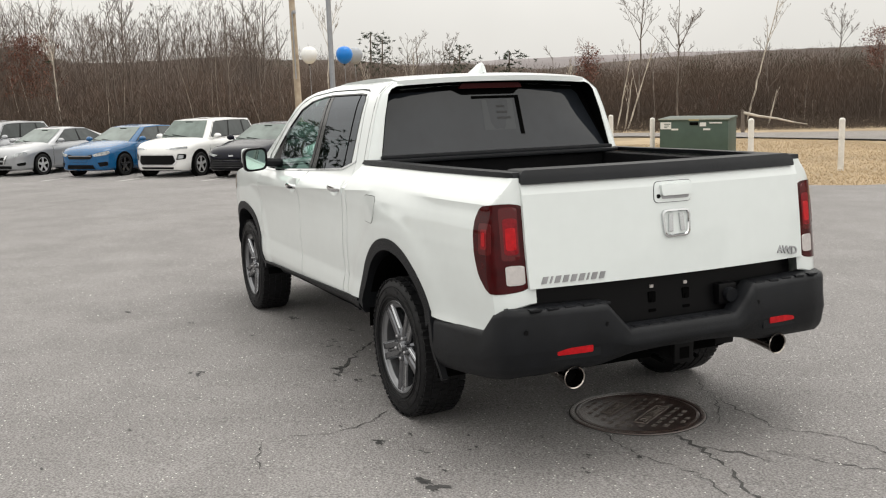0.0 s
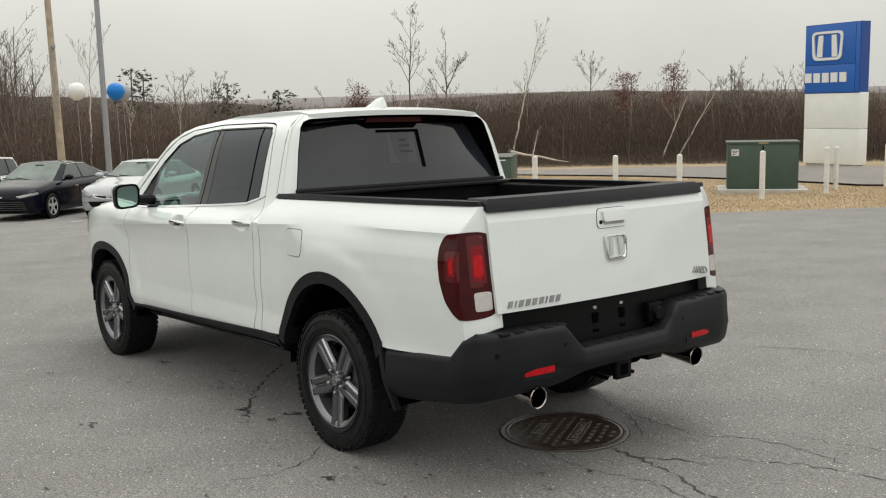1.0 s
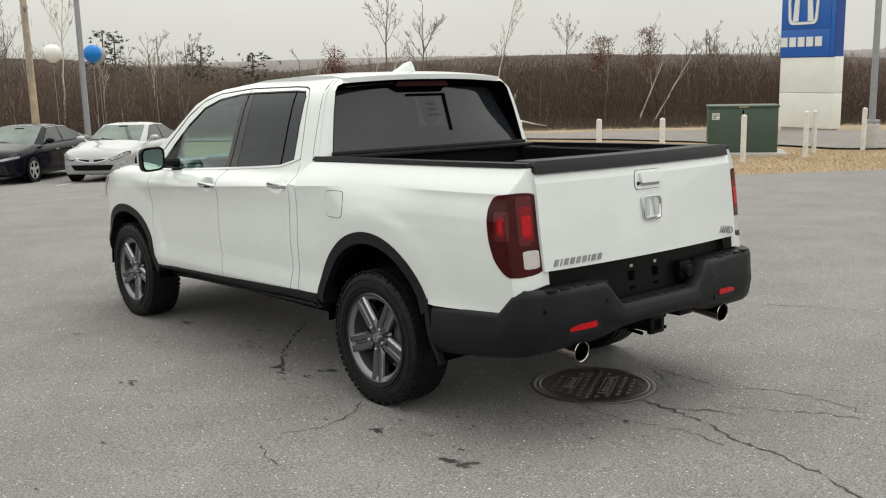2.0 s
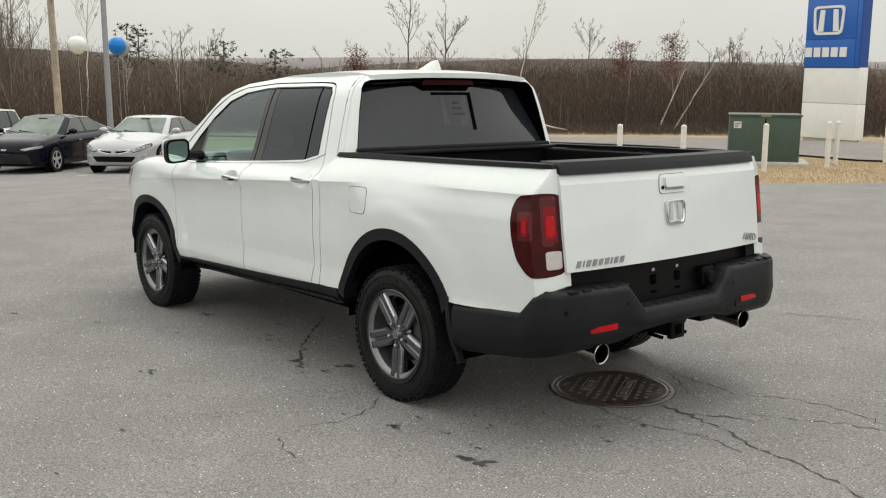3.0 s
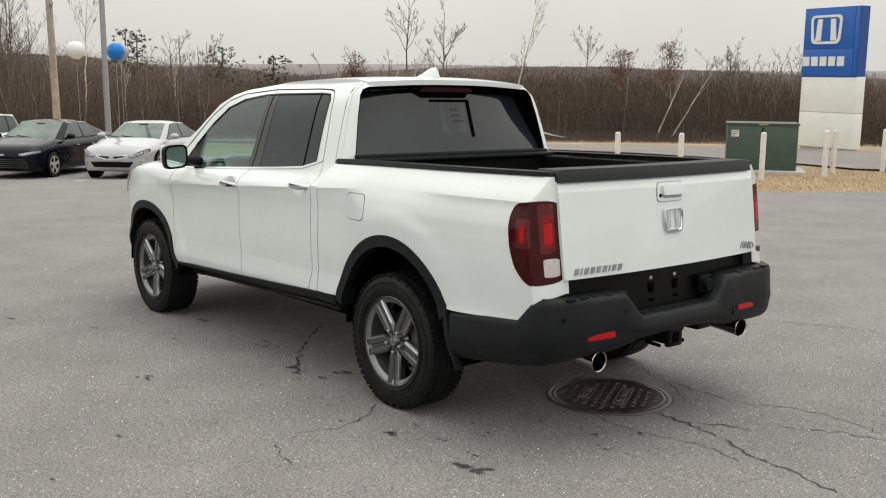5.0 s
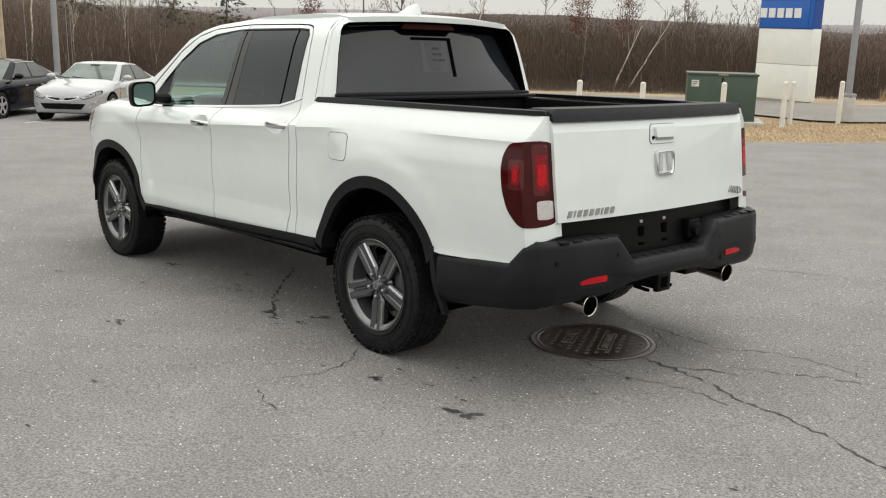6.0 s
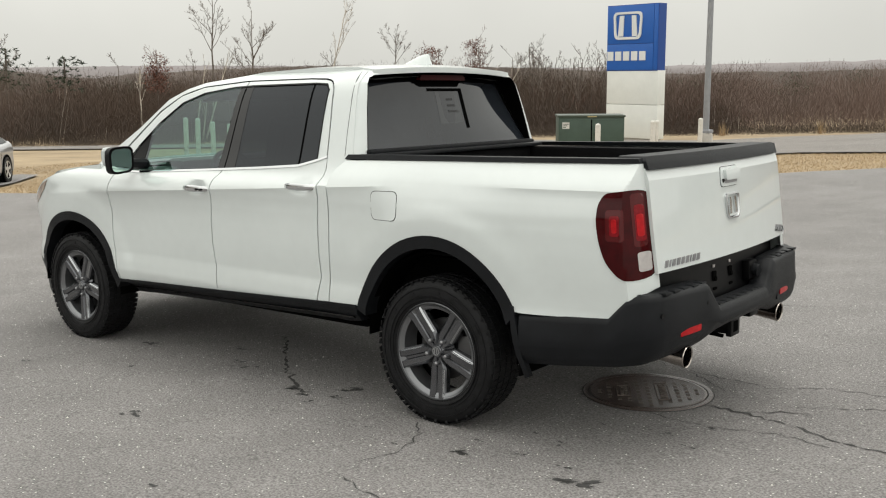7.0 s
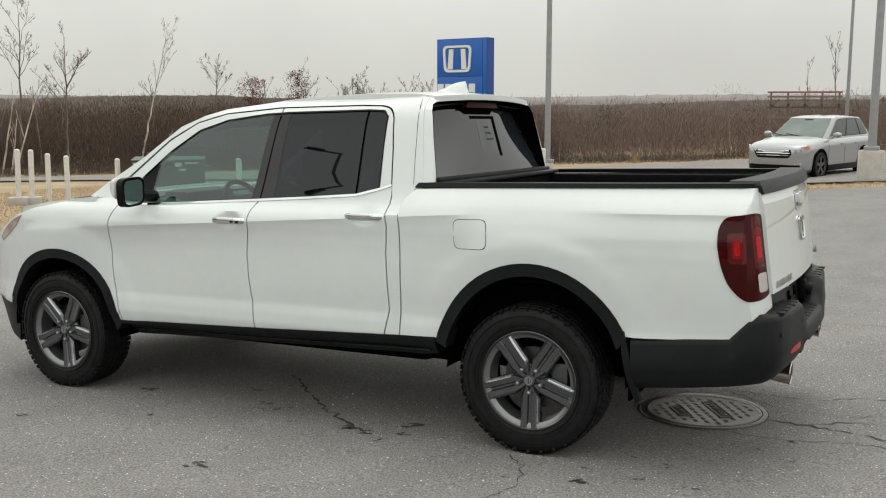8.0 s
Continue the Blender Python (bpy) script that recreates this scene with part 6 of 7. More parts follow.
def verge(rng):
    k, s = TUFTS[rng.integers(0, len(TUFTS))]
    az = 84 + k * 0.58 + rng.normal(0, 0.12)
    d = lerp(az, [(84, 52.5), (100, 52), (108, 50), (116, 47), (123, 45.5), (140, 46), (160, 47)]) + rng.uniform(0, 2.5)
    return 3 + d * math.cos(radians(az)), -4 + d * math.sin(radians(az)), s


blades("tall_grass", 520, verge, 0.85, 0.014, 3, M_STRAW, "tall pale straw grass along the road verge", 0.25)


def strip(rng):
    while True:
        x, y = rng.uniform(-26, 4), rng.uniform(4.5, 25)
        # between the lot's edge and the road
        near = lerp(x, [(-26, 8.0), (-23.4, 9.8), (-22.7, 9.9), (-19.4, 6.7), (-18.4, 6.0), (-16.8, 5.75), (-14.2, 5.8), (-10.5, 8.5), (-7.8, 11.0), (-7.0, 12.6), (-4.8, 14.4), (-2.2, 16.4), (4, 17.7)])
        far = lerp(x, [(-26, 24.6), (-20.4, 25.5), (-17, 25.2), (-12.4, 24.2), (-9, 22.8), (-6.8, 24.2), (-4.2, 23.2), (-1.8, 19.4), (4, 19.9)])
        if near < y < far:
            return x, y, 1.0


blades("turf", 90000, strip, 0.042, 0.010, 9, mat("dead turf blades", (0.42, 0.32, 0.20), 0.95, per_island=0.12), "short dead winter turf on the strip", 0.8)


# low gabled buildings across the lot, behind the camera's way
M_SIDING = mat("pale lap siding", (0.46, 0.45, 0.42), 0.7, vary=0.08, scale=3)
M_ROOF = mat("dark asphalt shingle", (0.055, 0.052, 0.05), 0.9, vary=0.25, scale=4)


def building(x, y, rz, w, d, eave, ridge, label):
    t = thing("building", place(x, y, rz), label, "building")
    bm = bmesh.new()
    box(bm, -w / 2, w / 2, -d / 2, d / 2, -0.4, eave)
    for sx in (-1, 1):
        bm.faces.new([bm.verts.new((sx * w / 2, a, b)) for a, b in ((-d / 2, eave), (d / 2, eave), (0, ridge))])
    part("wall", bm, M_SIDING, t, smooth=0)
    for sy in (-1, 1):
        bm = bmesh.new()
        loft(bm, [[(-w / 2 - 0.4, sy * (d / 2 + 0.5), eave - 0.2), (w / 2 + 0.4, sy * (d / 2 + 0.5), eave - 0.2)], [(-w / 2 - 0.4, 0, ridge + 0.12), (w / 2 + 0.4, 0, ridge + 0.12)]])
        part("roof", bm, M_ROOF, t, smooth=0)
        for k in range(int(w / 3)):
            wx = -w / 2 + 1.6 + 3 * k
            win = part("window", boxed(wx - 0.75, wx + 0.75, sy * d / 2 - 0.05, sy * d / 2 + 0.05, 1.0, 2.4, 0.02), M_CARGLASS, t)
            part("window_frame", boxed(wx - 0.85, wx + 0.85, sy * d / 2 - 0.03, sy * d / 2 + 0.03, 0.9, 2.5, 0.02), M_LETTER, win)
    return t




# ---- parked cars ----
M_CARGLASS = mat("dark car glass", (0.035, 0.042, 0.042), 0.03, vary=0.4, scale=1.5, spec=0.4)
# paler than the side glass: sky reflection is put into the colour
M_SCREEN = mat("grey-green windscreen glass", (0.105, 0.135, 0.122), 0.03, vary=0.4, scale=1.2, spec=0.5)
M_LAMPGLASS = mat("headlamp glass", (0.34, 0.36, 0.37), 0.10, coat=0.8, vary=0.6, scale=14)
M_AMBER = mat("amber lamp", (0.6, 0.22, 0.06), 0.3, coat=1.0)
M_ALLOY = mat("silver alloy wheel", (0.62, 0.62, 0.63), 0.35, 0.5, vary=0.15)


def car_wheel(s, r, alloy):
    w = new("wheel")
    bm = bmesh.new()
    lathe(bm, [(r * 0.66, -0.08), (r * 0.72, -0.10), (r * 0.92, -0.105), (r * 0.985, -0.09), (r, -0.05), (r, 0.05), (r * 0.985, 0.09), (r * 0.92, 0.105), (r * 0.72, 0.10), (r * 0.66, 0.08)], 28)
    part("tyre", bm, M_RUBBER, w)
    bm = bmesh.new()
    lathe(bm, [(r * 0.66, s * 0.10), (r * 0.62, s * 0.095), (r * 0.60, s * 0.03), (0.0, s * 0.03)], 28)
    part("rim_well", bm, M_UNDER, w)
    bm = bmesh.new()
    lathe(bm, [(r * 0.69, s * 0.095), (r * 0.685, s * 0.106), (r * 0.64, s * 0.104), (r * 0.63, s * 0.09)], 28)
    rim = part("rim", bm, alloy, w)
    for k in range(5):
        a = radians(90 + 72 * k)
        c, q = math.cos(a), math.sin(a)
        bm = bmesh.new()
        rings = []
        for f, h, o in ((0.0, 0.16, 0.095), (0.3, 0.11, 0.092), (0.66, 0.13, 0.098)):
            rings.append([(r * (f * c - g * h * q), s * (o - dd), r * (f * q + g * h * c)) for g, dd in ((-1, 0.03), (-1, 0), (1, 0), (1, 0.03))])
        part("spoke", loft(bm, rings), alloy, rim)
    return w


NOSE_Y = [(0.0, 0.0), (0.42, 0.012), (0.60, 0.04), (0.74, 0.09), (0.86, 0.18), (0.94, 0.32), (0.985, 0.50)]
NOSE_Z = [(-0.30, 0.0), (-0.20, 0.012), (-0.13, 0.04), (-0.07, 0.09), (-0.01, 0.18), (0.04, 0.32), (0.08, 0.50)]


def car(name, wheel_xy, heading, paint, label, L_front=0.90, wb=2.70, L_rear=1.05, W=0.90, H=1.45, hood=0.78, cowl=0.98, belt=0.96, deck=1.08,
        xA=-0.40, xB=-1.32, xC=-2.35, xD=-3.38, r=0.33, track=0.78, alloy=None, clad=False, boxy=False, style="sedan", category="car"):
    """A parked car: front axle at x = 0, nose towards +x, its front-left wheel stands at wheel_xy."""
    alloy = alloy or M_ALLOY
    a = radians(heading)
    cx, cy = wheel_xy[0] + track * math.sin(a), wheel_xy[1] - track * math.cos(a)
    bx, by = cx - wb * math.cos(a), cy - wb * math.sin(a)
    pitch = math.degrees(math.atan2(ground_z(cx, cy) - ground_z(bx, by), wb))
    t = thing(name, pose(cx, cy, ground_z(cx, cy), 0, -pitch, heading), label, category, "cars parked in a row" if name != "crossover" else "")
    xr = -wb - L_rear
    # stations: x, top height, half width, bottom
    st = [(L_front - dx, hood + dz, W * f, zb) for (f, dx), (dz, _), zb in zip(NOSE_Y[1:], NOSE_Z[1:], (0.40, 0.28, 0.22, 0.19, 0.18, 0.18))]
    st += [(0.0, hood + 0.13 if hood + 0.13 < cowl else cowl - 0.02, W, 0.18), (xA + 0.15, cowl - 0.02, W, 0.18), (xA - 0.3, belt, W, 0.17), (-wb * 0.5, belt + 0.01, W, 0.17), (-wb * 0.85, belt + 0.03, W, 0.18), (xD + 0.1, deck - 0.02, W * 0.99, 0.2),
           (xr + 0.35, deck, W * 0.95, 0.22), (xr + 0.14, deck - 0.02, W * 0.88, 0.26), (xr + 0.04, deck - 0.07, W * 0.80, 0.30), (xr, deck - 0.18, W * 0.70, 0.38)]
    prof = [(0.5, 0.0), (0.90, 0.02), (0.975, 0.12), (0.995, 0.30), (0.988, 0.52), (0.985, 0.62), (1.0, 0.72), (0.985, 0.82), (0.955, 0.91), (0.90, 0.97), (0.82, 1.0)]

    def flank(z, zb=0.18, zt=None):
        zt = zt or belt
        return W * lerp((z - zb) / (zt - zb), [(q, p) for p, q in prof])

    rings = []
    for x, zt, w, zb in st:
        half = [(p * w, zb + q * (zt - zb)) for p, q in prof]
        rings.append([(x, y, z) for y, z in half] + [(x, 0.62 * w, zt + 0.026), (x, 0.30 * w, zt + 0.038), (x, 0, zt + 0.042), (x, -0.30 * w, zt + 0.038), (x, -0.62 * w, zt + 0.026)] + [(x, -y, z) for y, z in half[::-1]])
    part("body", loft(bmesh.new(), rings, closed=True, caps=True), paint, t, smooth=30)
    # cabin shell
    bw, rw = W * 0.905, W * (0.69 if not boxy else 0.73)

    def shell(u, v, s, out=0.0):
        zlo = lerp(u, [(0, cowl - 0.05), (0.25, belt - 0.02), (0.8, belt), (1, deck - 0.04)])
        x = (xA + (xD - xA) * u) * (1 - v) + (xB + (xC - xB) * u) * v
        y = bw + (rw - bw) * v ** 1.15 - 0.07 * (1 - min(1, u / 0.08)) - 0.07 * (1 - min(1, (1 - u) / 0.08))
        z = zlo + (H - 0.05 - zlo) * v + 0.03 * math.sin(math.pi * u) * v
        return Vector((x, s * (y + out), z))

    us = (0.0, 0.03, 0.08, 0.25, 0.5, 0.75, 0.92, 0.97, 1.0)
    rings = [[shell(u, v, 1) for u in us] + [shell(u, v, -1) for u in us[::-1]] for v in (0.0, 0.35, 0.7, 0.90, 0.97)]
    x0, x1 = xB - 0.08, xC + 0.08
    for ww, tight, drop in ((0.86, 0.0, 0.012), (0.6, 0.03, 0.0), (0.3, 0.08, -0.008)):
        row = [(x0 + (x1 - x0) * (tight + (1 - 2 * tight) * u), H - drop - 0.055 * (abs(u - 0.45) * 2) ** 2) for u in us]
        rings.append([(x, rw * ww, z) for x, z in row] + [(x, -rw * ww, z) for x, z in row[::-1]])
    part("cabin", loft(bmesh.new(), rings, closed=True, caps=True), paint, t, smooth=35)
    cuts = ((0.09, 0.47), (0.50, 0.90)) if not boxy else ((0.08, 0.40), (0.425, 0.72), (0.745, 0.95))
    for s in (-1, 1):
        bm = bmesh.new()
        lo, hi = cuts[0][0] - 0.012, cuts[-1][1] + 0.012
        loft(bm, [[shell(lo + (hi - lo) * k / 10, v, s, 0.004) for k in range(11)] for v in (0.08, 0.3, 0.5, 0.7, 0.90)])
        part("window_frame", bm, M_SATIN, t)
        for u0, u1 in cuts:
            bm = bmesh.new()
            loft(bm, [[shell(u0 + (u1 - u0) * k / 6, v, s, 0.009) for k in range(7)] for v in (0.11, 0.4, 0.7, 0.87)])
            part("side_window", bm, M_CARGLASS, t)
        if style == "navy":
            pts = [shell(0.05 + 0.90 * k / 14, 0.905, s, 0.012) for k in range(15)]
            bm = bmesh.new()
            for p, q in zip(pts, pts[1:]):
                rod(bm, p, q, 0.010, seg=5)
            part("window_moulding", bm, M_CHROME, t)
        # wheels, arches, mirror, seams
        for x in (0.0, -wb):
            bm = bmesh.new()
            bmesh.ops.create_circle(bm, cap_ends=True, segments=28, radius=r + (0.085 if clad else 0.05), matrix=Matrix.Translation((x, s * (W + 0.002), r + 0.012)) @ pose(0, 0, 0, 90, 0, 0))
            res = bmesh.ops.extrude_face_region(bm, geom=bm.faces[:])
            bmesh.ops.translate(bm, verts=[g for g in res["geom"] if isinstance(g, bmesh.types.BMVert)], vec=(0, -s * 0.06, 0))
            part("wheel_arch", bm, M_UNDER, t)
            w = car_wheel(s, r, alloy)
            w.matrix_basis = Matrix.Translation((x, s * (W - 0.09), r))
            w.parent = t
        bm = bmesh.new()
        bmesh.ops.create_uvsphere(bm, u_segments=16, v_segments=10, radius=1, matrix=Matrix.Translation((xA - 0.36, s * (W + 0.10), belt + 0.08)) @ Matrix.Diagonal((0.075, 0.12, 0.075, 1)))
        bmesh.ops.bisect_plane(bm, geom=bm.verts[:] + bm.edges[:] + bm.faces[:], plane_co=(xA - 0.39, 0, 0), plane_no=(-1, 0, 0), clear_outer=True)
        rod(bm, (xA - 0.36, s * (W - 0.06), belt + 0.0), (xA - 0.36, s * (W + 0.03), belt + 0.05), 0.03, seg=6)
        part("door_mirror", bm, paint, t)
        for xs in (xA - 0.12, -wb * 0.5 - 0.12, -wb * 0.86):
            top = belt - 0.06
            bm = panel([(xs, 0.27), (xs + 0.010, 0.27), (xs + 0.010, top), (xs, top)], lambda u, v, d: (u, s * (flank(v) + 0.0025 - d), v), 0.004, 0.07)
            part("door_seam", bm, M_UNDER, t)
        for xx in (-wb * 0.5 + 0.08, -wb * 0.80):
            hz = belt - 0.17
            part("door_handle", boxed(xx - 0.1, xx + 0.08, min(s * flank(hz), s * (flank(hz) + 0.028)), max(s * flank(hz), s * (flank(hz) + 0.028)), hz - 0.015, hz + 0.015, 0.008), paint if style != "navy" else M_CHROME, t)
        if clad:
            part("sill_cladding", boxed(-wb + r + 0.1, -r - 0.1, min(s * (W - 0.04), s * (W + 0.012)), max(s * (W - 0.04), s * (W + 0.012)), 0.2, 0.36, 0.01), M_SATIN, t)

    # nose: everything is laid on the rounded front
    def nose(y, z, out):
        lean = lerp(z - hood, NOSE_Z)
        low = lerp(z, [(0.18, 0.18), (0.22, 0.09), (0.28, 0.04), (0.40, 0.012), (0.5, 0.0)])
        return (L_front - max(lerp(abs(y) / W, NOSE_Y), lean, low) + out, y, z)

    def bezel(outline, grow=1.10):
        cy, cz = sum(p[0] for p in outline) / len(outline), sum(p[1] for p in outline) / len(outline)
        front("lamp_bezel", [(min(0.965, cy + (y - cy) * grow), cz + (z - cz) * (grow + 0.16)) for y, z in outline], M_SATIN, 0.004, 0.03, t, True)

    def front(nm, outline, material, out, rad=0.02, par=t, mirror=False, lab=""):
        res = None
        for s in ((1, -1) if mirror else (1,)):
            pts = rounded([(s * y * W, z) for y, z in outline], rad)
            res = part(nm, panel(pts, lambda u, v, d: nose(u, v, out - d), 0.012, 0.05), material, par, lab)
        return res

    h = hood
    if style == "box":
        front("head_lamp", [(0.42, h - 0.09), (0.93, h - 0.055), (0.935, h - 0.115), (0.45, h - 0.135)], M_LAMPGLASS, 0.010, 0.02, t, True)
        front("lamp_block", [(0.68, 0.50), (0.90, 0.52), (0.91, 0.66), (0.74, 0.67)], M_SATIN, 0.010, 0.03, t, True)
        front("fog_lamp", [(0.72, 0.53), (0.86, 0.54), (0.87, 0.63), (0.76, 0.64)], M_LAMPGLASS, 0.016, 0.02, t, True)
        gr = front("grille_frame", [(-0.64, 0.66), (0.64, 0.66), (0.72, 0.44), (0.60, 0.33), (-0.60, 0.33), (-0.72, 0.44)], M_ALLOY, 0.008, 0.04)
        front("grille", [(-0.60, 0.63), (0.60, 0.63), (0.66, 0.46), (0.56, 0.37), (-0.56, 0.37), (-0.66, 0.46)], M_SATIN, 0.016, 0.03, gr)
        front("skid_plate", [(-0.60, 0.30), (0.60, 0.30), (0.56, 0.24), (-0.56, 0.24)], M_SATIN, 0.008, 0.02)
        front("slim_grille", [(-0.40, h - 0.10), (0.40, h - 0.10), (0.42, h - 0.13), (-0.42, h - 0.13)], M_SATIN, 0.010, 0.01)
    elif style == "navy":
        front("head_lamp", [(0.46, h - 0.13), (0.94, h - 0.04), (0.945, h - 0.10), (0.56, h - 0.175)], M_LAMPGLASS, 0.010, 0.02, t, True)
        front("slim_grille", [(-0.50, h - 0.11), (0.50, h - 0.11), (0.58, h - 0.16), (-0.58, h - 0.16)], M_SATIN, 0.010, 0.015)
        gr = front("grille", [(-0.70, 0.53), (0.70, 0.53), (0.84, 0.30), (0.70, 0.24), (-0.70, 0.24), (-0.84, 0.30)], M_SATIN, 0.010, 0.03)
        for k in range(5):
            front("grille_bar", [(-0.66 - 0.02 * k, 0.50 - 0.05 * k), (0.66 + 0.02 * k, 0.50 - 0.05 * k), (0.66 + 0.02 * k, 0.488 - 0.05 * k), (-0.66 - 0.02 * k, 0.488 - 0.05 * k)], M_RIM, 0.018, 0.003, gr)
        front("grille_emblem", [(-0.08, h - 0.10), (0.08, h - 0.10), (0.08, h - 0.17), (-0.08, h - 0.17)], M_STEEL, 0.018, 0.03)
    elif style == "blue":
        front("head_lamp", [(0.50, h - 0.13), (0.92, h - 0.035), (0.945, h - 0.10), (0.88, h - 0.15), (0.56, h - 0.19)], M_LAMPGLASS, 0.010, 0.025, t, True)
        gr = front("grille", [(-0.46, h - 0.11), (0.46, h - 0.11), (0.50, h - 0.20), (0.42, h - 0.26), (-0.42, h - 0.26), (-0.50, h - 0.20)], M_SATIN, 0.010, 0.03)
        front("grille_bar", [(-0.46, h - 0.155), (0.46, h - 0.155), (0.46, h - 0.185), (-0.46, h - 0.185)], M_RIM, 0.018, 0.008, gr)
        front("lower_grille", [(-0.50, 0.37), (0.50, 0.37), (0.56, 0.25), (-0.56, 0.25)], M_SATIN, 0.008, 0.02)
        front("fog_lamp_recess", [(0.66, 0.44), (0.90, 0.46), (0.90, 0.34), (0.72, 0.32)], M_SATIN, 0.008, 0.03, t, True)
    elif style == "bow":
        # V-shaped grille with a dark lower mouth
        front("head_lamp", [(0.50, h - 0.16), (0.66, h - 0.06), (0.94, h - 0.015), (0.945, h - 0.09), (0.70, h - 0.17), (0.56, h - 0.21)], M_LAMPGLASS, 0.010, 0.02, t, True)
        gr = front("grille", [(-0.38, h - 0.10), (0.38, h - 0.10), (0.24, 0.38), (-0.24, 0.38)], M_SATIN, 0.010, 0.03)
        front("grille_bar", [(0.30, h - 0.09), (0.38, h - 0.09), (0.24, 0.38), (0.17, 0.38)], M_CHROME, 0.018, 0.01, gr, True)
        front("grille_emblem", [(-0.08, h - 0.15), (0.08, h - 0.15), (0.08, h - 0.26), (-0.08, h - 0.26)], M_CHROME, 0.018, 0.04, gr)
        front("lower_grille", [(-0.54, 0.33), (0.54, 0.33), (0.48, 0.24), (-0.48, 0.24)], M_SATIN, 0.008, 0.02)
        front("fog_lamp_recess", [(0.70, 0.40), (0.92, 0.44), (0.90, 0.34), (0.74, 0.33)], M_SATIN, 0.008, 0.02, t, True)
    elif style == "crossover":
        front("head_lamp", [(0.58, h - 0.13), (0.76, h - 0.01), (0.94, h + 0.035), (0.955, h - 0.08), (0.86, h - 0.16), (0.62, h - 0.19)], M_LAMPGLASS, 0.010, 0.03, t, True)
        front("side_marker", [(0.87, h + 0.0), (0.945, h + 0.02), (0.955, h - 0.075), (0.89, h - 0.08)], M_AMBER, 0.018, 0.015, t, True)
        gr = front("grille", [(-0.52, h - 0.08), (0.52, h - 0.08), (0.58, h - 0.20), (0.48, h - 0.31), (-0.48, h - 0.31), (-0.58, h - 0.20)], M_SATIN, 0.010, 0.03)
        for k, wide in enumerate((0.50, 0.54, 0.50)):
            front("grille_bar", [(-wide, h - 0.105 - 0.062 * k), (wide, h - 0.105 - 0.062 * k), (wide - 0.01, h - 0.125 - 0.062 * k), (0.01 - wide, h - 0.125 - 0.062 * k)], M_CHROME, 0.018, 0.006, gr)
        front("lower_grille", [(-0.80, 0.40), (0.80, 0.40), (0.78, 0.27), (-0.78, 0.27)], M_SATIN, 0.008, 0.03)
        front("fog_lamp", [(0.66, 0.455), (0.86, 0.47), (0.86, 0.41), (0.66, 0.40)], M_LAMPGLASS, 0.014, 0.02, t, True)
    else:
        # slim chrome-edged grille over a wide trapezoid intake
        bezel([(0.48, h - 0.15), (0.80, h - 0.03), (0.945, h + 0.0), (0.94, h - 0.07), (0.76, h - 0.15), (0.56, h - 0.19)], 1.06)
        front("lamp_projector", [(0.66, h - 0.10), (0.74, h - 0.09), (0.74, h - 0.14), (0.66, h - 0.15)], M_CHROME, 0.016, 0.02, t, True)
        front("head_lamp", [(0.48, h - 0.15), (0.80, h - 0.03), (0.945, h + 0.0), (0.94, h - 0.07), (0.76, h - 0.15), (0.56, h - 0.19)], M_LAMPGLASS, 0.010, 0.03, t, True)
        gr = front("grille", [(-0.46, h - 0.125), (-0.2, h - 0.155), (0.2, h - 0.155), (0.46, h - 0.125), (0.38, h - 0.20), (0.15, h - 0.245), (-0.15, h - 0.245), (-0.38, h - 0.20)], M_CHROME, 0.010, 0.02)
        front("grille_slats", [(-0.42, h - 0.146), (-0.2, h - 0.172), (0.2, h - 0.172), (0.42, h - 0.146), (0.35, h - 0.19), (0.14, h - 0.228), (-0.14, h - 0.228), (-0.35, h - 0.19)], M_SATIN, 0.016, 0.02, gr)
        front("grille_emblem", [(-0.08, h - 0.16), (0.08, h - 0.16), (0.06, h - 0.225), (-0.06, h - 0.225)], M_STEEL, 0.022, 0.03, gr)
        front("lower_grille", [(-0.62, 0.435), (0.62, 0.435), (0.50, 0.30), (-0.50, 0.30)], M_SATIN, 0.010, 0.03)
        front("fog_lamp_recess", [(0.64, 0.44), (0.92, 0.54), (0.90, 0.46), (0.70, 0.36)], M_LAMPGLASS, 0.010, 0.03, t, True)
    if style != "box":
        front("plate_holder", [(-0.28, 0.50), (0.28, 0.50), (0.28, 0.455), (-0.28, 0.455)], paint, 0.012, 0.01)
    for v0, v1, u, nm in ((0.04, 0.95, 0, "windscreen"), (0.10, 0.92, 1, "rear_screen")):
        rows = []
        for v in np.linspace(v0, v1, 6):
            A = shell(u, v, 1)
            o = 0.012 * (1 if u == 0 else -1)
            rows.append([(A.x + o * (1 + 1.5 * (1 - f * f)), A.y * f * 0.97, A.z + 0.008) for f in np.linspace(-1, 1, 9)])
        screen = part(nm, loft(bmesh.new(), rows), M_SCREEN if u == 0 else M_CARGLASS, t)
        if u == 0:
            for y0, y1 in ((0.35, -0.38), (-0.10, -0.78)):
                p, q = shell(0, 0.05, 1), shell(0, 0.20, 1)
                part("wiper", rod(bmesh.new(), (p.x + 0.05, y0 * W, p.z + 0.02), (q.x + 0.045, y1 * W, q.z + 0.02), 0.011, seg=6), M_SATIN, screen)
            p = shell(0, 0.86, 1)
            part("cabin_mirror", boxed(p.x + 0.02, p.x + 0.035, -0.12, 0.12, p.z - 0.03, p.z + 0.03, 0.005), M_SATIN, screen)
    return t


P_SILVER = mat("silver car paint", (0.30, 0.31, 0.325), 0.3, 0.3, vary=0.03, coat=1.0)
P_PALE = mat("pale silver car paint", (0.34, 0.35, 0.368), 0.3, 0.2, vary=0.03, coat=1.0)
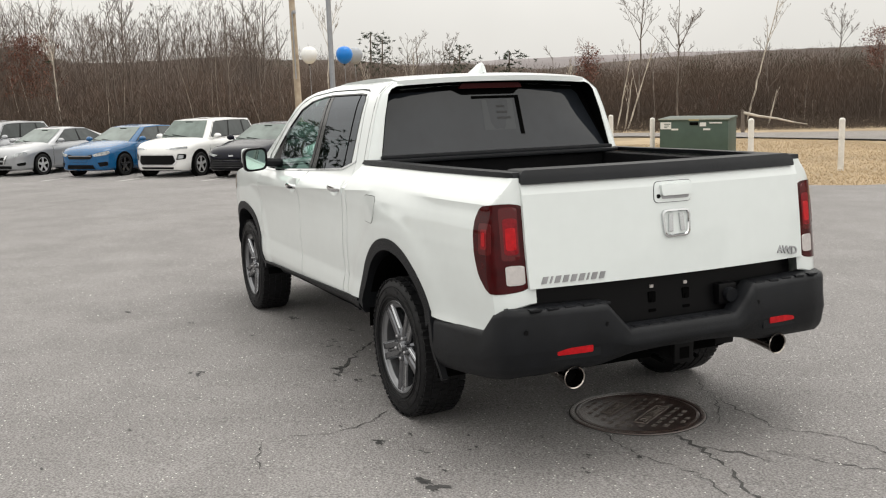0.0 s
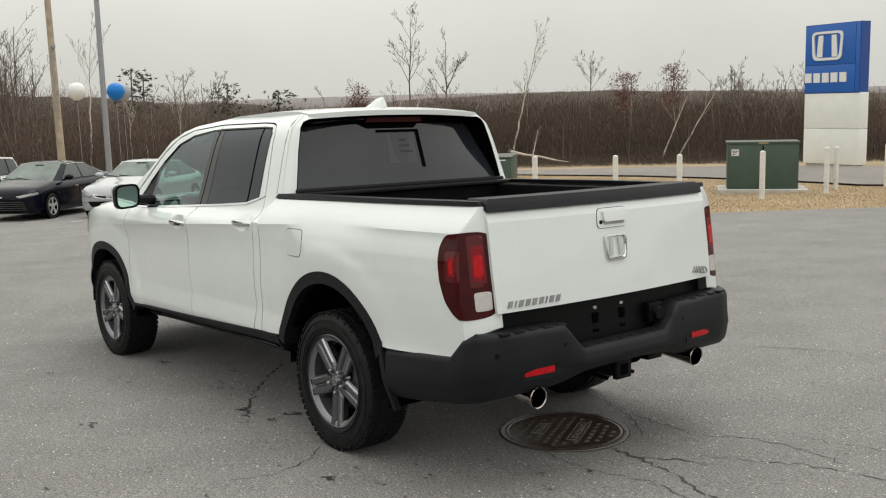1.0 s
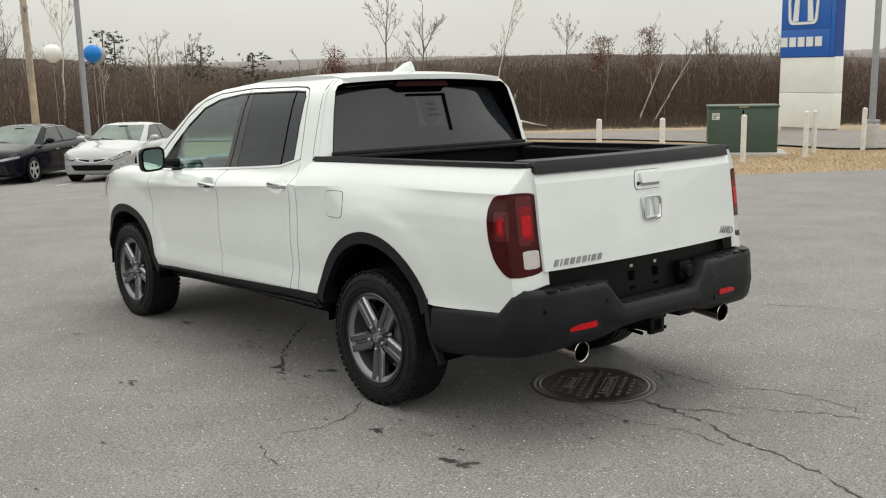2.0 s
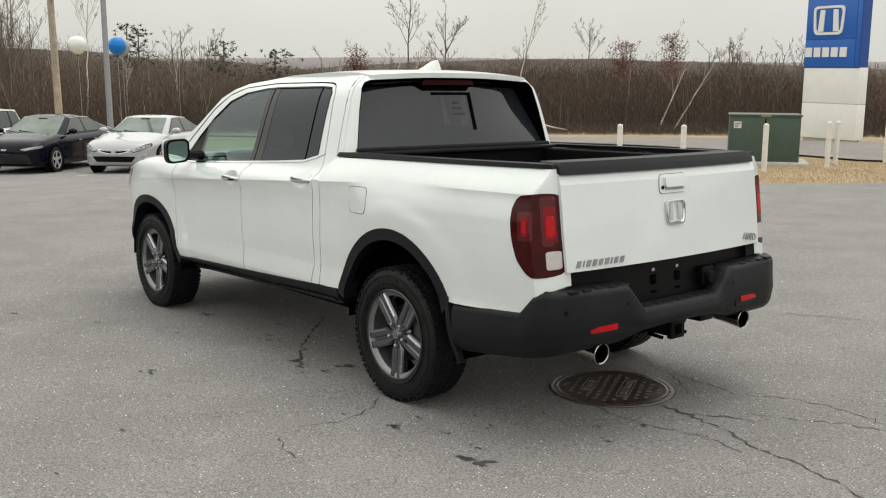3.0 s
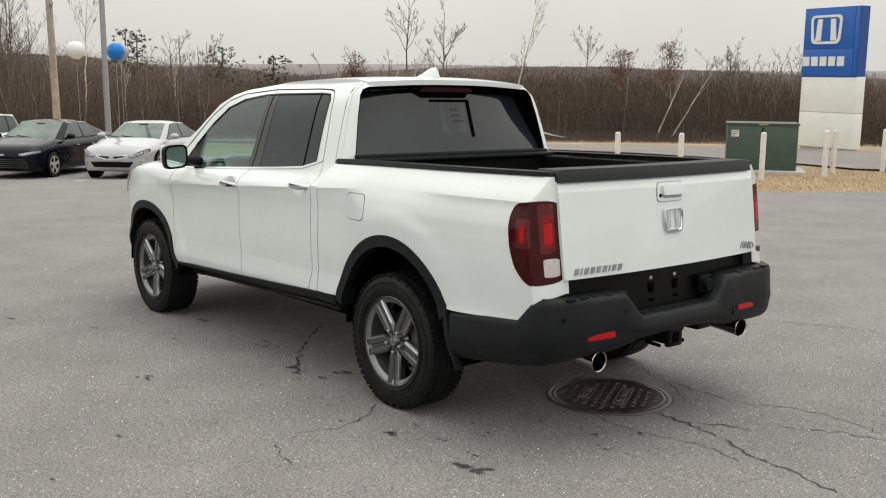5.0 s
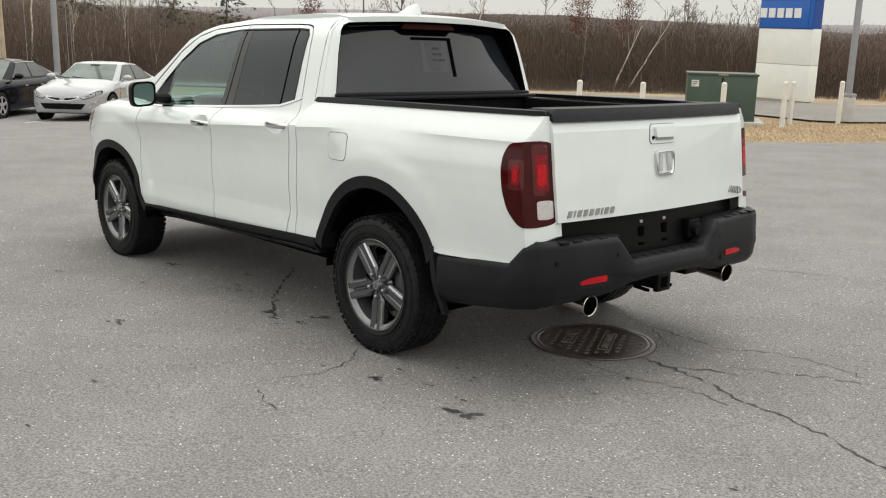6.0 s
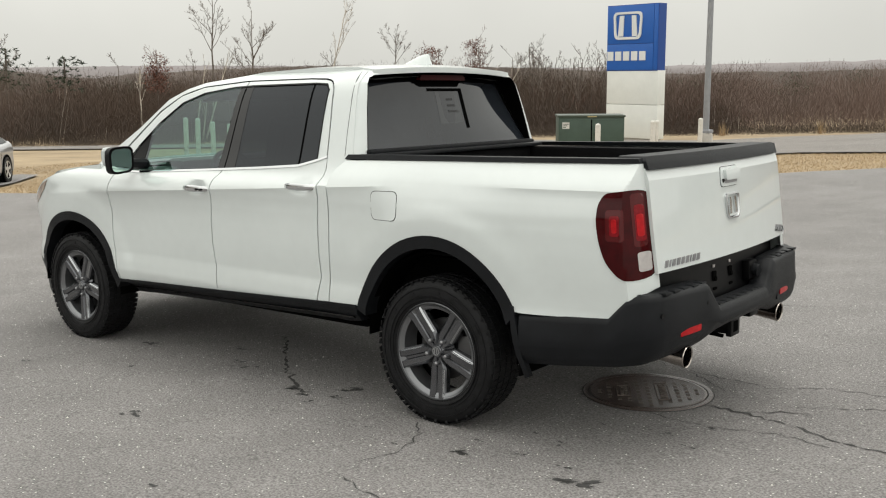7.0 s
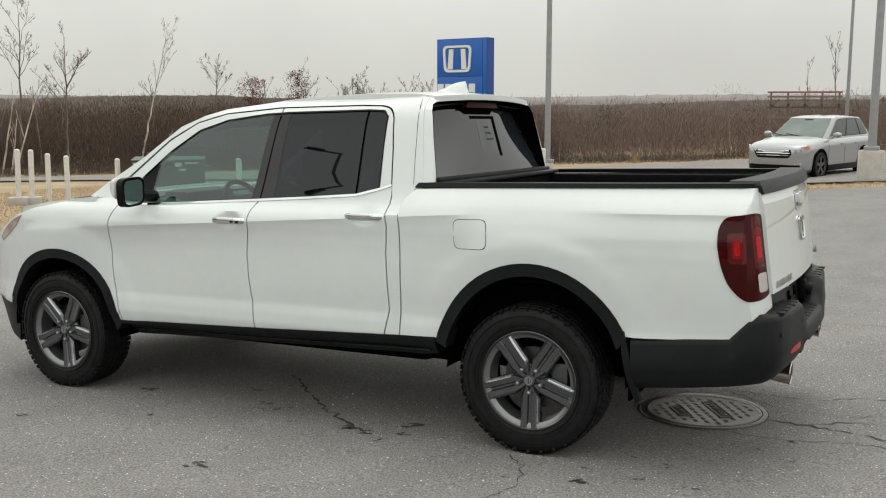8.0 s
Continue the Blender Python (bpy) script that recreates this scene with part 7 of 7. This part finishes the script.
P_BLUE = mat("bright blue car paint", (0.004, 0.078, 0.20), 0.25, vary=0.05, coat=0.6, spec=0.4)
P_WHITE = mat("white car paint", (0.75, 0.75, 0.74), 0.3, vary=0.02, coat=1.0)
P_NAVY = mat("dark navy car paint", (0.0025, 0.003, 0.009), 0.15, vary=0.1, coat=0.2, spec=0.1)
HEAD = -45
car("sedan", (-19.72, 6.18), HEAD, P_PALE, "pale silver compact sedan parked at the end of the row", W=0.89, H=1.43, hood=0.74, wb=2.70, deck=1.06, L_rear=0.98)
car("sedan", (-21.77, 4.18), HEAD, P_NAVY, "dark navy sedan with silver wheels parked in the row", style="navy", W=0.92, H=1.45, hood=0.76, wb=2.82, L_rear=1.12, xC=-2.40, xD=-3.45)
car("hatchback", (-23.71, 2.49), HEAD, P_WHITE, "white boxy hatchback with black grille parked in the row", style="box", W=0.90, H=1.62, hood=0.92, cowl=1.08, belt=1.03, deck=1.12, wb=2.60, L_front=0.84, L_rear=0.75, xA=-0.40, xB=-0.95, xC=-3.10, xD=-3.28, r=0.34, boxy=True, clad=True)
car("hatchback", (-25.77, 0.66), HEAD, P_BLUE, "bright blue hatchback with dark five-spoke wheels parked in the row", style="blue", W=0.89, H=1.46, hood=0.80, cowl=1.0, belt=0.98, deck=1.10, wb=2.67, L_rear=0.9, xC=-2.75, xD=-3.3, alloy=M_RIM)
car("sedan", (-28.37, -1.48), HEAD, P_SILVER, "silver sedan with a V-shaped chrome grille parked in the row", style="bow", W=0.88, H=1.45, hood=0.77, wb=2.70)
car("suv", (-30.76, -3.14), HEAD, P_PALE, "pale silver sport utility vehicle parked in the row", style="crossover", W=0.92, H=1.68, hood=0.95, cowl=1.10, belt=1.08, deck=1.15, wb=2.70, xA=-0.45, xB=-1.05, xC=-3.1, xD=-3.4, r=0.36, boxy=True, clad=True)
car("crossover", (-1.38, 22.9), -108.5, P_SILVER, "silver crossover with amber side markers standing on the road edge", style="crossover", W=0.91, H=1.67, hood=0.89, cowl=1.09, belt=1.08, deck=1.14, wb=2.75, L_front=0.95, L_rear=0.9, xA=-0.36, xB=-1.28, xC=-2.95, xD=-3.45, r=0.36, boxy=True, clad=True, alloy=M_RIM)

# painted bay lines between the parked cars
M_LINE = mat("worn white road paint", (0.50, 0.50, 0.48), 0.8, vary=0.25, scale=8, fine=0.2, fine_scale=40)
lot = bpy.data.objects["pavement"]
fw, lf = Vector((math.cos(radians(HEAD)), math.sin(radians(HEAD)))), Vector((-math.sin(radians(HEAD)), math.cos(radians(HEAD))))


def on_ground(u, v, d, lift=0.004):
    return (u, v, ground_z(u, v) + lift - d)


for k in range(5):
    c = Vector((-20.71, 5.24)) - lf * (2.68 * k) + fw * 0.2
    q = [c + fw * 1.5 + lf * 0.05, c + fw * 1.5 - lf * 0.05, c - fw * 4.0 - lf * 0.05, c - fw * 4.0 + lf * 0.05]
    part("bay_line", panel([(p.x, p.y) for p in q], on_ground, 0.0, 0.8), M_LINE, lot)

# gabled buildings on the far side of the lot, seen only in the glass
building(50.0, 36.0, -40, 18, 9, 2.4, 3.9, "low pale gabled building with a dark shingle roof")
building(33.0, 62.0, -20, 16, 8, 2.3, 3.7, "small pale gabled outbuilding with a dark shingle roof")
# unseen building added behind the camera to darken reflections in paint and glass
building(8.0, -38.0, 0, 40, 14, 4.5, 7.0, "long pale showroom building, unseen, added to darken reflections")


# ---- manhole cover, cracks and stains on the asphalt ----
M_IRON = mat("rusty cast iron", (0.062, 0.038, 0.032), 0.30, 0.1, vary=0.35, scale=9, color2=(0.085, 0.058, 0.050), spec=0.8, bump=0.25, bump_scale=120)
M_WORN = mat("worn cast iron", (0.17, 0.145, 0.13), 0.8, 0.0, vary=0.25, scale=14, spec=0.15)
M_CRACK = mat("crack grit", (0.05, 0.049, 0.047), 0.95, vary=0.3, scale=30)
M_STAIN = mat("dark oil stain", (0.045, 0.044, 0.043), 0.7, vary=0.35, scale=25)
M_EDGE = mat("patched asphalt edge", (0.05, 0.049, 0.047), 0.9, vary=0.3, scale=12, bump=0.3, bump_scale=90)

# the cover lies in the plane of the lot; its rows of pads run along its lettering
ang = math.degrees(math.atan2(0.11 - 0.39, 0.80 - 0.63))
cover = thing("manhole_cover", Matrix.Translation((0, -0.9, 0)) @ pose(0, 0, 0, -1.012, -1.523, 0) @ Matrix.Translation((0.612, 0.155 + 0.9, 0.006)) @ pose(0, 0, 0, 0, 0, ang), "rusty cast-iron manhole cover with raised pads set in the asphalt", "manhole cover")
part("frame_ring", lathe(bmesh.new(), [(0.348, -0.004), (0.344, 0.002), (0.335, 0.003), (0.322, 0.001), (0.320, -0.012)], 64, "z"), M_IRON, cover)
part("lid", lathe(bmesh.new(), [(0.316, -0.012), (0.315, 0.0015), (0.300, 0.003), (0.295, 0.0), (0.0, 0.0)], 64, "z"), M_IRON, cover)
part("asphalt_collar", lathe(bmesh.new(), [(0.354, -0.0035), (0.348, -0.0025)], 64, "z"), M_EDGE, cover)
M_PAD = mat("matte cast pad", (0.165, 0.145, 0.133), 0.95, vary=0.3, scale=30, spec=0.1)
for row in range(-5, 6):
    for col in range(-4, 5):
        x, y = col * 0.062 + (0.031 if row % 2 else 0), row * 0.052
        if math.hypot(x, y) > 0.265 or (row in (1, 2) and abs(x) < 0.17) or (row in (-2, -3) and abs(x) < 0.10):
            continue
        part("pad", boxed(x - 0.017, x + 0.017, y - 0.010, y + 0.010, -0.004, 0.0018), M_PAD, cover)
for y, w, word in ((0.078, 0.155, "SANITARY"), (-0.13, 0.095, "SEWER")):
    bm = bmesh.new()
    for a, b, c, d in ((-w, w, y - 0.036, y - 0.031), (-w, w, y + 0.031, y + 0.036), (-w, -w + 0.005, y - 0.036, y + 0.036), (w - 0.005, w, y - 0.036, y + 0.036)):
        box(bm, a, b, c, d, 0.0, 0.004)
    part("letter_frame", bm, M_WORN, cover)
    lettering("cast_letters", word, 0.055, Matrix.Translation((0, y, 0.002)), M_WORN, cover, 0.002, 0.001)


def ribbon(pts, width, seed, wob=0.02):
    """A jagged crack along a line of ground points."""
    rng = random.Random(seed)
    line = []
    for a, b in zip(pts, pts[1:]):
        a, b = Vector(a), Vector(b)
        n = max(2, int((b - a).length / 0.035))
        nrm = Vector((-(b - a).y, (b - a).x)).normalized()
        for i in range(n):
            line.append(a.lerp(b, i / n) + nrm * rng.gauss(0, wob) * 0.6)
    line.append(Vector(pts[-1]))
    left, right = [], []
    for i, p in enumerate(line):
        d = (line[min(i + 1, len(line) - 1)] - line[max(i - 1, 0)]).normalized()
        n = Vector((-d.y, d.x))
        fade = 0.0 if rng.random() < 0.12 else 1.0
        w = width * rng.uniform(0.08, 1.15) * fade * (0.3 if i in (0, len(line) - 1) else 1) + 0.0004
        left.append(on_ground(p.x + n.x * w, p.y + n.y * w, 0, 0.003))
        right.append(on_ground(p.x - n.x * w, p.y - n.y * w, 0, 0.003))
    return loft(bmesh.new(), [left, right])


CRACKS = [([(0.97, 0.11), (1.19, 0.10), (1.37, 0.06), (1.63, -0.035), (1.89, -0.08), (2.12, -0.16), (2.6, -0.35)], 0.010), ([(1.15, 0.11), (1.28, 0.19), (1.36, 0.25), (1.55, 0.27)], 0.005),
          ([(0.33, 0.78), (0.6, 0.66), (0.86, 0.64), (1.14, 0.60), (1.36, 0.76), (1.6, 0.80), (1.9, 0.74)], 0.004), ([(0.62, 0.66), (0.80, 0.52), (0.95, 0.40)], 0.004),
          ([(1.35, 0.35), (1.56, 0.46), (1.68, 0.54), (1.79, 0.60), (2.3, 0.72)], 0.004), ([(0.77, -0.17), (1.06, -0.20), (1.2, -0.17), (1.43, -0.10), (1.68, -0.16)], 0.003),
          ([(-0.09, -0.98), (0.06, -1.14), (0.12, -1.36), (0.05, -1.55)], 0.004), ([(0.05, -1.71), (0.23, -1.75), (0.42, -1.80)], 0.004),
          ([(-2.02, -0.08), (-1.74, -0.34), (-1.34, -0.70), (-1.12, -0.83), (-0.98, -0.93), (-0.88, -0.99)], 0.011), ([(-13.3, -2.7), (-14.2, -2.0), (-16.0, -1.2), (-17.0, -0.3)], 0.012),
          ([(-16.5, 6.0), (-14.8, 5.6), (-12.9, 5.0), (-11.0, 4.2)], 0.014), ([(1.5, 0.95), (1.9, 1.05), (2.6, 1.0)], 0.0025), ([(0.0, 2.6), (0.9, 3.0), (2.0, 3.1)], 0.004)]
for k, (pts, w) in enumerate(CRACKS):
    part("crack", ribbon(pts, w, 60 + k), M_CRACK, lot)


def blot(x, y, a, b, turn, seed):
    rng = random.Random(seed)
    out = []
    for i in range(14):
        t = 2 * math.pi * i / 14
        r = rng.uniform(0.4, 1.25)
        u, v = a * r * math.cos(t), b * r * math.sin(t)
        c, s = math.cos(turn), math.sin(turn)
        out.append((x + u * c - v * s, y + u * s + v * c))
    bm = bmesh.new()
    bm.faces.new([bm.verts.new(on_ground(u, v, 0, 0.0025)) for u, v in out])
    return bm


SPOTS = [(-1.37, -1.74, 0.035), (-1.41, -1.78, 0.02), (-0.75, -0.78, 0.05), (-1.76, -0.73, 0.025), (-1.65, -0.81, 0.03), (-1.05, -0.91, 0.04), (-0.91, -0.95, 0.03), (-0.76, -1.05, 0.02), (-0.71, -0.91, 0.022),
         (0.35, -1.19, 0.035), (0.96, -1.19, 0.050), (-1.43, -1.48, 0.015), (-1.54, -0.75, 0.02), (0.66, -0.83, 0.02), (0.69, -0.46, 0.016), (0.32, -1.01, 0.016), (0.48, -0.76, 0.014), (1.13, -0.51, 0.02),
         (1.13, -0.20, 0.02), (0.59, -1.05, 0.016), (0.82, -1.07, 0.018), (-2.01, -0.5, 0.03), (-2.61, -0.79, 0.045), (-0.24, -1.17, 0.012), (0.02, -1.28, 0.012), (-0.47, -2.26, 0.02), (1.0, -0.4, 0.018), (-2.23, -1.19, 0.02),
         (-2.9, -1.5, 0.025), (-3.6, -1.9, 0.03), (1.9, -1.4, 0.015), (2.2, -0.9, 0.018), (-0.1, -2.7, 0.016), (1.5, -2.2, 0.014)]
for k, (x, y, r) in enumerate(SPOTS):
    # each drip is a few ragged flecks
    fleck = random.Random(500 + k)
    for j in range(5 if r > 0.02 else 3):
        q = r * fleck.uniform(0.25, 0.75)
        part("oil_stain", blot(x + fleck.gauss(0, r * 0.9), y + fleck.gauss(0, r * 0.55), q * 1.35, q * 0.7, 0.35 + fleck.uniform(-0.6, 0.6), 200 + 10 * k + j), M_STAIN, lot)

# loose grit on the asphalt
rng = np.random.default_rng(11)
verts, faces = [], []
for _ in range(4200):
    x, y = rng.uniform(-7, 5), rng.uniform(-5, 4)
    r = rng.uniform(0.0015, 0.0050) if _ % 9 else rng.uniform(0.005, 0.008)
    z = ground_z(x, y) + r * 0.3
    k = len(verts)
    t0 = rng.uniform(0, 6.28)
    verts.extend([(x + r * math.cos(t0 + i * 2.1), y + r * math.sin(t0 + i * 2.1), z) for i in range(3)] + [(x, y, z + r)])
    faces.extend([(k, k + 1, k + 3), (k + 1, k + 2, k + 3), (k + 2, k, k + 3)])
stuff_mesh("gravel", verts, faces, mat("pale grit", (0.56, 0.55, 0.52), 0.9, per_island=0.4), "fine pale grit scattered on the asphalt", "gravel")
